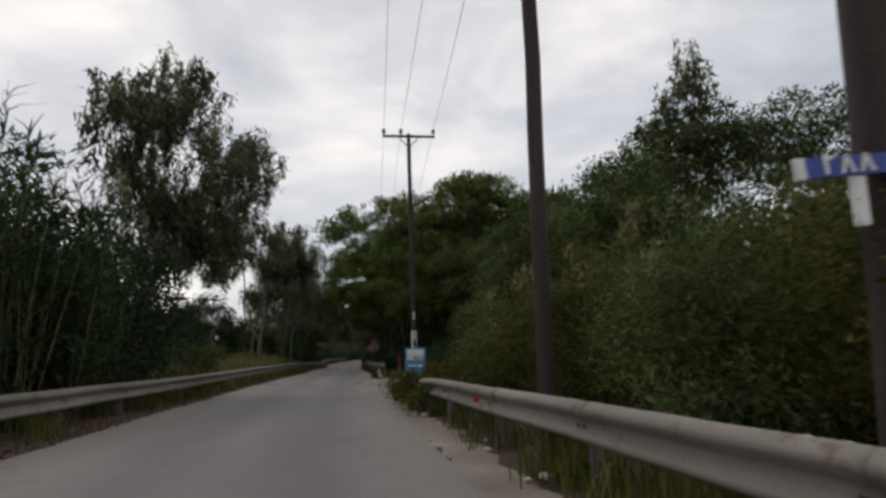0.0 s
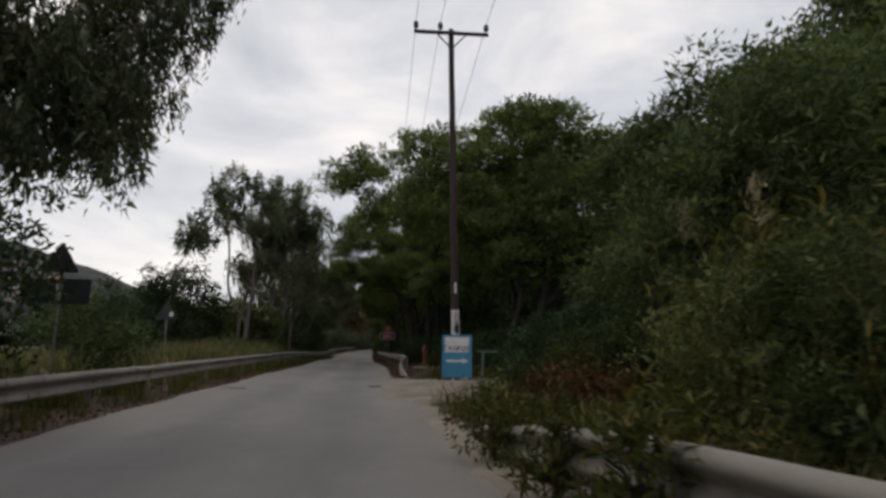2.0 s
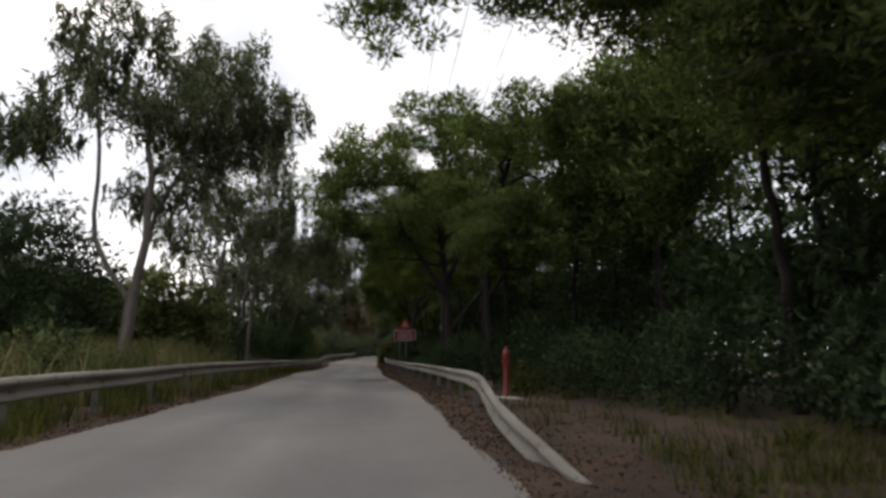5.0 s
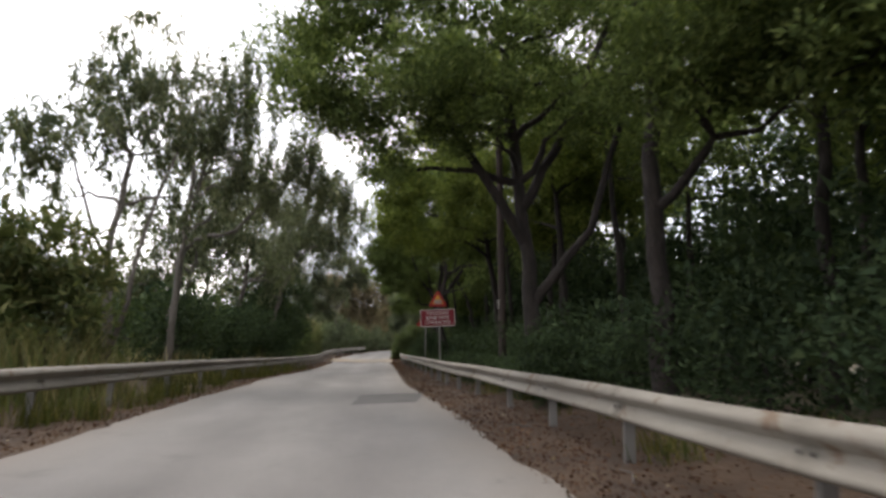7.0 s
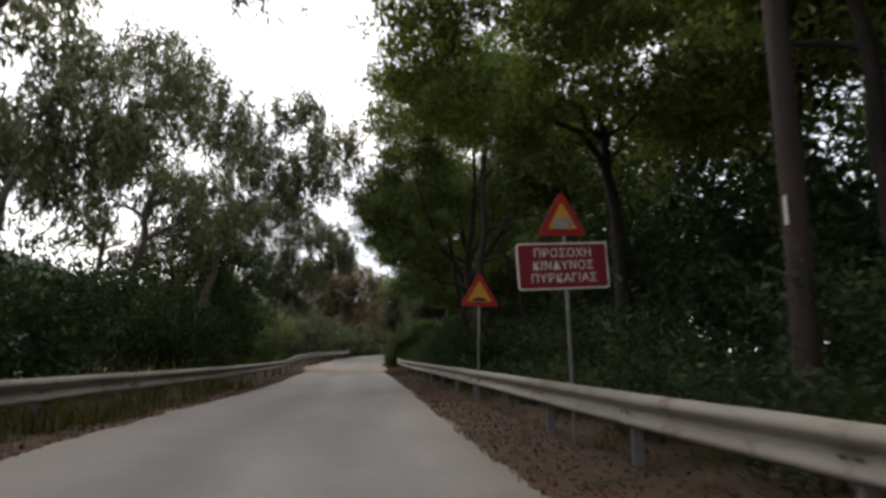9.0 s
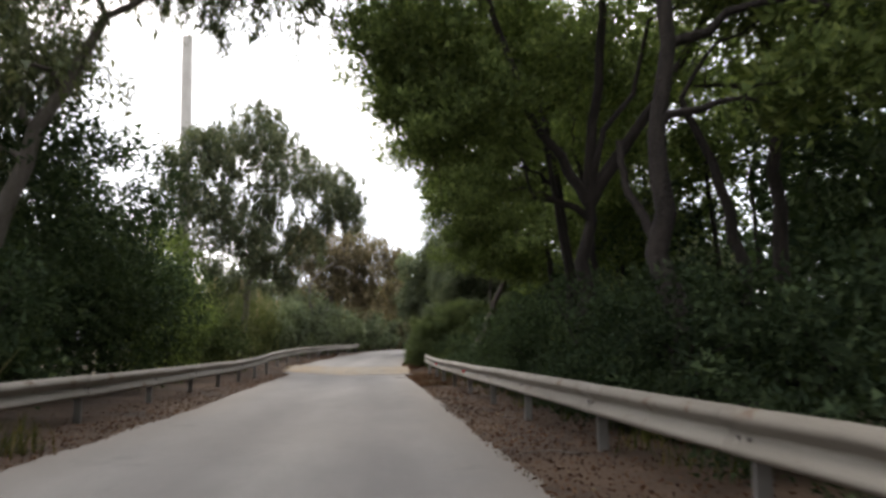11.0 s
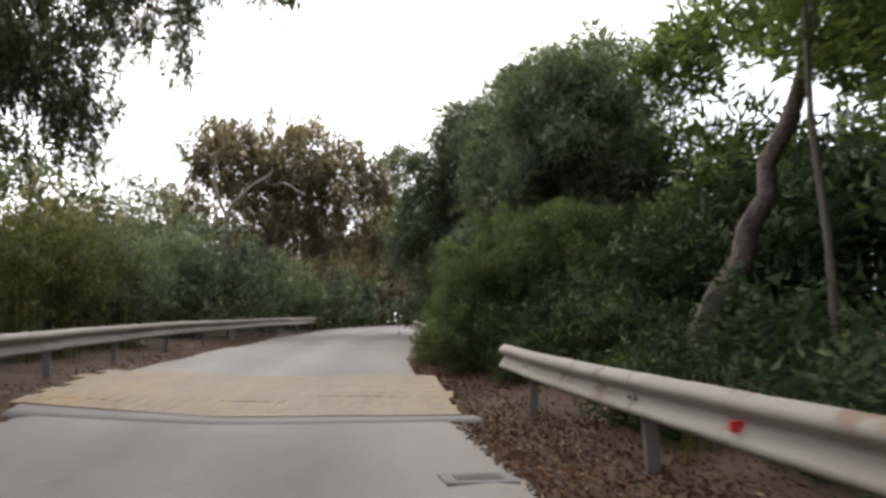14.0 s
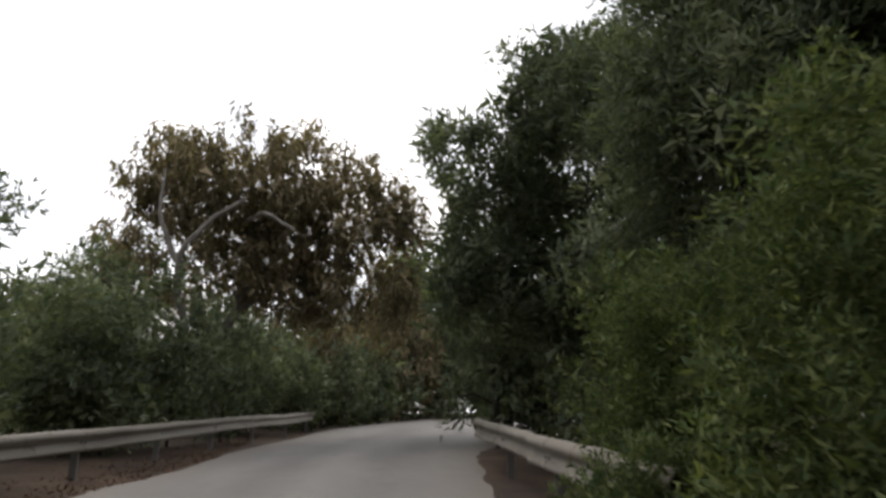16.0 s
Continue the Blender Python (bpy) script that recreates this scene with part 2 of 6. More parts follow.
M_BARK_E = rough_surface("eucalyptus_bark", [(0.3, (0.034, 0.028, 0.023)), (0.6, (0.075, 0.063, 0.053)), (0.95, (0.15, 0.132, 0.115))], 1.4, 12.0, 0.85, 0.5, 0.03, (3, 3, 0.5))
M_BARK_PALE = rough_surface("pale_eucalyptus_limb", [(0.3, (0.046, 0.040, 0.034)), (0.6, (0.105, 0.092, 0.081)), (0.95, (0.19, 0.172, 0.155))], 1.4, 12.0, 0.85, 0.5, 0.03, (3, 3, 0.5))
M_BARK_MID = rough_surface("grey_brown_pine_bark", [(0.3, (0.014, 0.011, 0.009)), (0.55, (0.045, 0.034, 0.028)), (0.95, (0.115, 0.092, 0.078))], 3.2, 16.0, 0.95, 1.0, 0.08, (2, 2, 1.0))
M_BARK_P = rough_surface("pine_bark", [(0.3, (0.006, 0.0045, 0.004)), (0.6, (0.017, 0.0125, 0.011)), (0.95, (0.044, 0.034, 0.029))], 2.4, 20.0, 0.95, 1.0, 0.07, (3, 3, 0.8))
M_LEAF_E = leaf_material("eucalyptus_leaf", (0.0460, 0.0598, 0.0391), (0.0920, 0.1115, 0.0713), (0.1552, 0.1598, 0.1092), 0.26)
# brown is the leaf's own; its tone is raised to carry haze at the bend
M_LEAF_B = leaf_material("brownish_eucalyptus_leaf", (0.0810, 0.0702, 0.0473), (0.1485, 0.1283, 0.0878), (0.2362, 0.1890, 0.1323), 0.30)
M_LEAF_P = leaf_material("pine_needles", (0.0466, 0.0696, 0.0271), (0.1067, 0.1466, 0.0519), (0.1892, 0.2303, 0.0850), 0.32)
M_LEAF_PL = leaf_material("light_pine_needles", (0.0650, 0.0900, 0.0260), (0.1450, 0.1850, 0.0520), (0.2450, 0.2850, 0.0860), 0.34)
M_LEAF_D = leaf_material("dark_narrow_leaf", (0.0180, 0.0316, 0.0184), (0.0377, 0.0595, 0.0319), (0.0674, 0.0930, 0.0460), 0.2)
M_LEAF_S = leaf_material("shrub_leaf", (0.0361, 0.0558, 0.0270), (0.0721, 0.0986, 0.0450), (0.1352, 0.1544, 0.0674), 0.28)
# shrub leaf for the bend, with pale haze painted into its colour
M_LEAF_N = leaf_material("hazed_grey_green_leaf", (0.0582, 0.0778, 0.0550), (0.1058, 0.1288, 0.0891), (0.1693, 0.1895, 0.1307), 0.34)
M_LEAF_R = leaf_material("reed_leaf", (0.0495, 0.0704, 0.0275), (0.0935, 0.1144, 0.0495), (0.1705, 0.1628, 0.0792), 0.30)
M_DRY = leaf_material("dry_grass", (0.0820, 0.0720, 0.0350), (0.1640, 0.1440, 0.0760), (0.2600, 0.2270, 0.1350), 0.24, 0.8)
M_GRASS = leaf_material("rough_grass", (0.0330, 0.0430, 0.0130), (0.0680, 0.0790, 0.0235), (0.1420, 0.1200, 0.0420), 0.25, 0.7)
M_OLIVE = leaf_material("olive_brown_scrub_leaf", (0.0500, 0.0570, 0.0220), (0.1050, 0.1040, 0.0370), (0.2150, 0.1650, 0.0550), 0.28, 0.85)
M_BROWN = leaf_material("dead_leaf", (0.0350, 0.0170, 0.0100), (0.0700, 0.0360, 0.0220), (0.1500, 0.0960, 0.0640), 0.1, 0.85)
M_RUST = leaf_material("red_brown_dead_bush", (0.0420, 0.0210, 0.0110), (0.0820, 0.0430, 0.0210), (0.1350, 0.0820, 0.0430), 0.15, 0.85)
M_PLUME = leaf_material("reed_plume", (0.1250, 0.1050, 0.0720), (0.2300, 0.2000, 0.1400), (0.3300, 0.2900, 0.2150), 0.3, 0.9)
M_HILL = rough_surface("scrub_hillside", [(0.48, (0.005, 0.008, 0.008)), (0.64, (0.013, 0.017, 0.016)), (0.78, (0.034, 0.034, 0.030)), (0.92, (0.075, 0.068, 0.058))], 0.05, 0.35, 0.95, 0.0)
M_HOUSE = paint("pale_plaster", (0.30, 0.27, 0.25), 0.8, 0, 0.2)
M_ROOF = paint("clay_tile_roof", (0.22, 0.10, 0.065), 0.8, 0, 0.3)
M_GLASSDARK = paint("dark_window", (0.03, 0.035, 0.04), 0.2, 0, 0.1)


# ---- building helpers ----
def mesh_np(name, verts, quads, mat, smooth=False, normals=None):
    verts, quads = np.asarray(verts, np.float32).reshape(-1, 3), np.asarray(quads, np.int32)
    sides = quads.shape[-1]
    quads = quads.reshape(-1, sides)
    me = bpy.data.meshes.new(name)
    me.vertices.add(len(verts))
    me.vertices.foreach_set("co", verts.ravel())
    me.loops.add(quads.size)
    me.loops.foreach_set("vertex_index", quads.ravel())
    me.polygons.add(len(quads))
    me.polygons.foreach_set("loop_start", np.arange(0, quads.size, sides, dtype=np.int32))
    if smooth:
        me.polygons.foreach_set("use_smooth", np.ones(len(quads), bool))
    me.materials.append(mat)
    me.update(calc_edges=True)
    if normals is not None:
        me.polygons.foreach_set("use_smooth", np.ones(len(quads), bool))
        me.normals_split_custom_set_from_vertices(normals)
    return me


def mesh_bm(name, bm, mat, smooth=False):
    me = bpy.data.meshes.new(name)
    bmesh.ops.recalc_face_normals(bm, faces=bm.faces)
    if smooth:
        for f in bm.faces:
            f.smooth = True
    bm.to_mesh(me)
    bm.free()
    me.materials.append(mat)
    return me


def part(name, data, parent, label="", m=None):
    ob = new(name, data)
    ob.parent = parent
    if m is not None:
        ob.matrix_basis = m
    return tagged(ob, label)


def thing(name, m, label, category, group="", kind=""):
    ob = new(name)
    ob.empty_display_size = 0.2
    ob.matrix_basis = m
    return tagged(ob, label, category, group, kind)


def box_bm(x0, x1, y0, y1, z0, z1, bevel=0.0, bm=None):
    bm = bm or bmesh.new()
    made = bmesh.ops.create_cube(bm, size=1.0, matrix=Matrix.Translation(((x0 + x1) / 2, (y0 + y1) / 2, (z0 + z1) / 2)) @ Matrix.Diagonal((x1 - x0, y1 - y0, z1 - z0, 1)))
    if bevel:
        edges = list({e for v in made["verts"] for e in v.link_edges})
        bmesh.ops.bevel(bm, geom=edges, offset=bevel, segments=2, affect="EDGES", profile=0.6)
    return bm


def lathe_bm(profile, sides=16):
    bm = bmesh.new()
    rings = [[bm.verts.new((r * math.cos(2 * math.pi * k / sides), r * math.sin(2 * math.pi * k / sides), z)) for k in range(sides)] for r, z in profile]
    for a, b in zip(rings, rings[1:]):
        for k in range(sides):
            bm.faces.new((a[k], a[(k + 1) % sides], b[(k + 1) % sides], b[k]))
    bm.faces.new(list(reversed(rings[0])))
    bm.faces.new(rings[-1])
    return bm


def tube(points, radii, sides=7):
    """Vertices and faces of a tapered limb along points."""
    p, r = np.asarray(points, float), np.asarray(radii, float)
    d = np.gradient(p, axis=0)
    d /= np.linalg.norm(d, axis=1)[:, None] + 1e-9
    ref = np.array((0.31, 0.93, 0.17)) if abs(d[:, 2]).mean() > 0.5 else np.array((0.1, 0.05, 1.0))
    a = np.cross(d, ref)
    a /= np.linalg.norm(a, axis=1)[:, None] + 1e-9
    b = np.cross(d, a)
    th = np.linspace(0, 2 * math.pi, sides, endpoint=False)
    v = p[:, None] + r[:, None, None] * (np.cos(th)[None, :, None] * a[:, None] + np.sin(th)[None, :, None] * b[:, None])
    n = len(p)
    i, k = np.meshgrid(np.arange(n - 1), np.arange(sides), indexing="ij")
    q = np.stack([i * sides + k, i * sides + (k + 1) % sides, (i + 1) * sides + (k + 1) % sides, (i + 1) * sides + k], -1).reshape(-1, 4)
    return v.reshape(-1, 3), q


def joined(pieces):
    vs, qs, n = [], [], 0
    for v, q in pieces:
        vs.append(v)
        qs.append(np.asarray(q) + n)
        n += len(v)
    return np.concatenate(vs), np.concatenate(qs)


def leaves(rng, p, d, length, width):
    """One pointed leaf at each place p, along d."""
    d = d / (np.linalg.norm(d, axis=1)[:, None] + 1e-9)
    s = np.cross(d, rng.normal(size=d.shape))
    s /= np.linalg.norm(s, axis=1)[:, None] + 1e-9
    l, w = length[:, None], width[:, None]
    bend = rng.normal(size=d.shape) * 0.08 * l
    v = np.stack([p - 0.5 * w * s, p + l * d + bend, p + 0.5 * w * s + 0.25 * l * d], 1)
    return v.reshape(-1, 3), np.arange(3 * len(p)).reshape(-1, 3)


def text_mesh(words, size, mat, depth=0.003, spacing=1.0, bold=0.0):
    c = bpy.data.curves.new("lettering", "FONT")
    c.body, c.size, c.align_x, c.align_y, c.extrude, c.space_character = words, size, "CENTER", "CENTER", depth, spacing
    c.offset = bold
    o = bpy.data.objects.new("lettering", c)
    scene.collection.objects.link(o)
    me = bpy.data.meshes.new_from_object(o.evaluated_get(bpy.context.evaluated_depsgraph_get()))
    bpy.data.objects.remove(o)
    me.materials.clear()
    me.materials.append(mat)
    return me


# ---- lie of the land ----
CLIMB = ((-60, 0), (113.6, 0), (114.2, 0.03), (115.0, 0.15), (117.6, 0.28), (128, 0.50), (145, 0.95), (170, 1.3), (400, 1.6))
LEFT_EDGE = ((-30, -3.9), (0, -4.0), (8, -4.1), (22, -4.2), (31, -4.15), (45, -3.95), (58, -3.5), (78, -3.55), (92, -2.65), (108, -2.6), (119, -2.5), (126, -1.9), (132, -1.2))
RIGHT_EDGE = ((-30, 1.3), (0, 1.2), (20, 1.4), (38, 1.65), (48, 2.1), (57, 2.4), (75, 2.15), (92, 2.6), (105, 2.9), (115, 2.95), (122, 3.4), (126, 4.0), (132, 5.2))


def along(table, y):
    return np.interp(y, [a for a, _ in table], [b for _, b in table])


def lie(x, y):
    """Height of the ground under the road and its verges."""
    x, y = np.asarray(x, float), np.asarray(y, float)
    return along(CLIMB, y) + np.where(x < 0, 0.032 * np.minimum(-x, 5.5), 0.026 * np.minimum(x, 6.0))


def uneven(x, y):
    x, y = np.asarray(x, float), np.asarray(y, float)
    return 0.05 * np.sin(1.7 * x + 0.6 * y) * np.sin(0.9 * y - 0.4 * x) + 0.03 * np.sin(3.1 * x - 2.3 * y)


def ground_z(x, y):
    x, y = np.asarray(x, float), np.asarray(y, float)
    out = np.maximum(along(LEFT_EDGE, np.minimum(y, 132)) - x, x - along(RIGHT_EDGE, np.minimum(y, 132)))
    side = (np.abs(y - 32.5) < 5) & (x > 0)
    k = np.clip((out - 0.25) / 1.2, 0, 1) * np.where(side, 0.15, 1.0) * np.clip((300 - np.abs(x)) / 200, 0, 1)
    return lie(x, y) - 0.035 + k * uneven(x, y)


def sheet(name, xs, ys, zf, mat):
    gx, gy = np.meshgrid(xs, ys)
    v = np.stack([gx, gy, zf(gx, gy)], -1).reshape(-1, 3)
    i, k = np.meshgrid(np.arange(len(ys) - 1), np.arange(len(xs) - 1), indexing="ij")
    n = len(xs)
    q = np.stack([i * n + k, i * n + k + 1, (i + 1) * n + k + 1, (i + 1) * n + k], -1)
    return mesh_np(name, v, q, mat, True)


gxs = np.concatenate([[-3000, -1500, -700, -350, -180, -100, -60], np.arange(-40, -8, 2.0), np.arange(-8, 9, 0.4), np.arange(9, 40, 2.0), [60, 100, 180, 350, 700, 1500, 3000]])
gys = np.concatenate([[-2000, -800, -300, -100, -50], np.arange(-30, 160, 0.8), np.arange(160, 200, 4.0), [250, 400, 800, 1600, 3500]])
tagged(new("ground", sheet("ground", gxs, gys, ground_z, M_GROUND)), "brown leaf-littered soil and field ground", "ground", kind="structure")


def smooth_line(points, step):
    p = np.asarray(points, float)
    s = np.concatenate([[0], np.cumsum(np.linalg.norm(np.diff(p[:, :2], axis=0), axis=1))])
    t = np.arange(0, s[-1] + 0.5 * step, step)
    q = np.stack([np.interp(t, s, p[:, k]) for k in range(p.shape[1])], -1)
    w = max(1, int(2.5 / step))
    pad = np.concatenate([np.repeat(q[:1], w, 0) + (np.arange(-w, 0)[:, None]) * (q[1] - q[0]), q, np.repeat(q[-1:], w, 0) + (np.arange(1, w + 1)[:, None]) * (q[-1] - q[-2])])
    ker = np.ones(2 * w + 1) / (2 * w + 1)
    return np.stack([np.convolve(pad[:, k], ker, "valid") for k in range(p.shape[1])], -1)


def build_road():
    rng = np.random.default_rng(5)
    ys = np.arange(-30, 130.01, 0.5)
    left = np.stack([along(LEFT_EDGE, ys), ys], -1)
    right = np.stack([along(RIGHT_EDGE, ys), ys], -1)
    bend_l = smooth_line([(-1.35, 131), (-0.2, 138), (1.4, 145), (4.6, 151), (10, 155), (20, 157), (34, 158)], 0.6)
    bend_r = smooth_line([(4.9, 130.6), (6.2, 133), (8.2, 135.5), (11, 137.5), (15, 138.8), (22, 139.6), (34, 140)], 0.6)
    n = len(bend_l)
    pick = np.linspace(0, len(bend_r) - 1, n)
    bend_r = np.stack([np.interp(pick, np.arange(len(bend_r)), bend_r[:, k]) for k in range(2)], -1)
    left, right = np.concatenate([left, bend_l]), np.concatenate([right, bend_r])
    for edge in (left, right):
        wob = np.convolve(rng.normal(size=len(edge) + 8), np.ones(5) / 5, "same")[4:-4]
        edge[:, 0] += 0.10 * wob + 0.03 * rng.normal(size=len(edge))
    f = np.linspace(0, 1, 19)[None, :, None]
    p = left[:, None] * (1 - f) + right[:, None] * f
    z = lie(p[..., 0], p[..., 1]) + 0.012 + 0.01 * np.sin(0.5 * p[..., 1]) * np.sin(1.3 * p[..., 0])
    z[:, 0] -= 0.05
    z[:, -1] -= 0.05
    v = np.concatenate([p, z[..., None]], -1)
    i, k = np.meshgrid(np.arange(len(left) - 1), np.arange(18), indexing="ij")
    q = np.stack([i * 19 + k, i * 19 + k + 1, (i + 1) * 19 + k + 1, (i + 1) * 19 + k], -1)
    me = mesh_np("road", v.reshape(-1, 3), q, M_ROAD, True)
    across = me.attributes.new("across", "FLOAT", "POINT")
    across.data.foreach_set("value", np.tile(np.linspace(0, 1, 19), len(left)).astype(np.float32))
    return me


tagged(new("road", build_road()), "worn pale grey asphalt country lane", "road", kind="structure")


def flat_patch(name, x0, x1, y0, y1, mat, lift, label, category, ragged=0.12, seed=1, nx=10, ny=20, kind="structure", sunk=False, far=None):
    rng = np.random.default_rng(seed)
    xs, ys = np.linspace(0, 1, nx), np.linspace(y0, y1, ny)
    a = np.interp(ys, np.linspace(y0, y1, len(x0)), x0) + ragged * rng.normal(size=ny)
    b = np.interp(ys, np.linspace(y0, y1, len(x1)), x1) + ragged * rng.normal(size=ny)
    gx = a[:, None] * (1 - xs) + b[:, None] * xs
    gy = np.repeat(ys[:, None], nx, 1)
    if far:
        fx, fy = zip(*far)
        gy = y0 + (gy - y0) * (np.interp(gx, fx, fy) - y0) / (y1 - y0)
    gy[0] += ragged * rng.normal(size=nx)
    gy[-1] += ragged * rng.normal(size=nx)
    gz = lie(gx, gy) + lift
    edge = np.zeros_like(gz)
    edge[0], edge[-1], edge[:, 0], edge[:, -1] = 1, 1, 1, 1
    gz = gz - edge * (lift - 0.014 if lift > 0.016 else 0.05)
    if sunk:
        # wheel ruts and loose humps along the track
        wander = 0.35 * np.sin(0.31 * gx) + 0.15 * np.sin(0.9 * gx + 1)
        for yr in (30.2, 31.9, 33.6, 35.2):
            gz -= 0.020 * np.exp(-((gy - yr - wander) / 0.22) ** 2) * (1 - edge)
        gz += 0.008 * np.sin(2.3 * gx + 1.7 * gy) * np.sin(1.9 * gy - 1.1 * gx) * (1 - edge)
        gz[0] -= 0.09
        gz[1] -= 0.03
        gz[-1] -= 0.09
    i, k = np.meshgrid(np.arange(ny - 1), np.arange(nx - 1), indexing="ij")
    q = np.stack([i * nx + k, i * nx + k + 1, (i + 1) * nx + k + 1, (i + 1) * nx + k], -1)
    return tagged(new(name, mesh_np(name, np.stack([gx, gy, gz], -1).reshape(-1, 3), q, mat, True)), label, category, kind=kind)


flat_patch("asphalt_repair_patch", [0.26, 0.46], [1.82, 2.2], 65.8, 69.1, M_PATCH, 0.03, "dark grey rectangular asphalt repair in the lane", "road patch", 0.02, 3)
flat_patch("asphalt_repair_patch", [-3.62, -3.58], [-2.98, -3.05], 31.65, 31.95, M_PATCH, 0.03, "short dark asphalt patch at the lane edge", "road patch", 0.02, 13)
flat_patch("dirt_track", [0.65, 0.85, 1.05, 1.5], [26, 26, 26, 26], 27.5, 37.6, M_DIRT, 0.034, "pale dirt side track joining the lane", "track", 0.035, 4, 70, 70, sunk=True, far=((1.5, 39.6), (2.2, 38.4), (3.05, 36.9), (3.7, 36.2), (5.0, 35.8), (6.7, 35.5), (12, 35.0), (26, 34.6)))
flat_patch("road_shoulder", [0.95, 1.0, 1.1, 1.1, 1.15], [1.75, 1.8, 1.9, 1.9, 1.9], -12, 28, M_DIRT, -0.018, "pale gravelly road shoulder", "shoulder", 0.1, 6, 6, 120)


# ---- guard rails ----
W_PROFILE = ((0.0, 0.172), (0.012, 0.178), (0.050, 0.160), (0.088, 0.122), (0.098, 0.096), (0.092, 0.066), (0.022, 0.012), (0.012, -0.006), (0.022, -0.026), (0.088, -0.112), (0.098, -0.138), (0.090, -0.160), (0.055, -0.182), (0.045, -0.184))
BOLT_BM = lathe_bm([(0.017, 0.0), (0.017, 0.008), (0.009, 0.014)], 6)
BOLT = mesh_bm("bolt", BOLT_BM, M_BOLT)
POST_BM = bmesh.new()
for px0, px1, py0, py1 in ((-0.06, 0.06, -0.028, -0.022), (-0.06, -0.054, -0.022, 0.028), (0.054, 0.06, -0.022, 0.028)):
    box_bm(px0, px1, py0, py1, -1.15, -0.02, 0, POST_BM)
POST = mesh_bm("post", POST_BM, M_POST)
REFLECTOR = mesh_bm("reflector", box_bm(-0.055, 0.055, -0.012, 0.012, -0.035, 0.035, 0.006), M_RED)


def beam_mesh(line, inward, sink=0.0):
    """A rolled steel W-beam along line (the place of its top edge), with its face towards inward."""
    d = np.gradient(line[:, :2], axis=0)
    d /= np.linalg.norm(d, axis=1)[:, None]
    nrm = np.stack([d[:, 1], -d[:, 0]], -1) * inward
    prof = np.array(W_PROFILE)
    loop = np.concatenate([prof, (prof - (0.005, 0.0))[::-1]])
    loop[:, 0] += sink
    v = np.zeros((len(line), len(loop), 3))
    v[..., :2] = line[:, None, :2] + nrm[:, None] * loop[None, :, :1]
    v[..., 2] = line[:, None, 2] - 0.178 + loop[None, :, 1]
    n, m = len(line), len(loop)
    i, k = np.meshgrid(np.arange(n - 1), np.arange(m), indexing="ij")
    q = np.stack([i * m + k, i * m + (k + 1) % m, (i + 1) * m + (k + 1) % m, (i + 1) * m + k], -1).reshape(-1, 4)
    h = len(prof)
    caps = [(e * m + j, e * m + j + 1, e * m + m - 2 - j, e * m + m - 1 - j) for e in (0, n - 1) for j in range(h - 1)]
    return mesh_np("beam", v.reshape(-1, 3), np.concatenate([q, np.array(caps)]), M_STEEL)


def guardrail(label, points, inward, reflectors=(), seed=1, span=3.28, dents=0.008):
    rng = np.random.default_rng(seed)
    line = smooth_line(points, 0.25)
    rail = thing("guardrail", Matrix.Identity(4), label, "guardrail", "guardrails along the lane")
    line[:, 2] += 0.006 * np.convolve(rng.normal(size=len(line) + 20), np.ones(15) / 4, "same")[10:-10]
    line[:, 0] += dents * np.convolve(rng.normal(size=len(line) + 20), np.ones(9) / 3, "same")[10:-10]
    s = np.concatenate([[0], np.cumsum(np.linalg.norm(np.diff(line[:, :2], axis=0), axis=1))])
    at = 0.0
    turn = 0
    while at < s[-1] - 0.6:
        k = (s >= at - 0.01) & (s <= at + span + 0.32)
        if k.sum() > 2:
            seg = line[k].copy()
            beam = part("beam", beam_mesh(seg, inward, 0.006 * (turn % 2)), rail)
            i = int(np.argmin(abs(s - at - 0.14)))
            w = line[min(i + 1, len(line) - 1)] - line[max(i - 1, 0)]
            yaw = math.atan2(-w[0], w[1])
            nx, ny = math.cos(yaw) * inward, math.sin(yaw) * inward
            if abs(line[i, 2] - lie(line[i, 0], line[i, 1])) > 0.55:
                for dz in (-0.04, -0.145, -0.215, -0.315):
                    for du in (-0.07, 0.07)[: 2 if dz != -0.145 else 0]:
                        depth = 0.048 if dz in (-0.04, -0.315) else 0.055
                        part("bolt", BOLT, beam, "", pose(line[i, 0] + nx * depth - math.sin(yaw) * du, line[i, 1] + ny * depth + math.cos(yaw) * du, line[i, 2] + dz, 0, 90 * inward, math.degrees(yaw)))
            for ps in (at + 0.14,):
                j = int(np.argmin(abs(s - ps)))
                if line[j, 2] - lie(line[j, 0], line[j, 1]) > 0.5:
                    part("post", POST, rail, "", pose(line[j, 0] - nx * 0.068, line[j, 1] - ny * 0.068, line[j, 2] + 0.0, rng.normal() * 1.5, rng.normal() * 1.5, math.degrees(yaw)))
        at += span
        turn += 1
    for ry in reflectors:
        j = int(np.argmin(abs(line[:, 1] - ry)))
        part("reflector", REFLECTOR, rail, "small red reflector", pose(line[j, 0] + inward * 0.058, line[j, 1], line[j, 2] - 0.215))
    return rail


def over(x, y, h):
    return (x, y, float(lie(x, y)) + h)


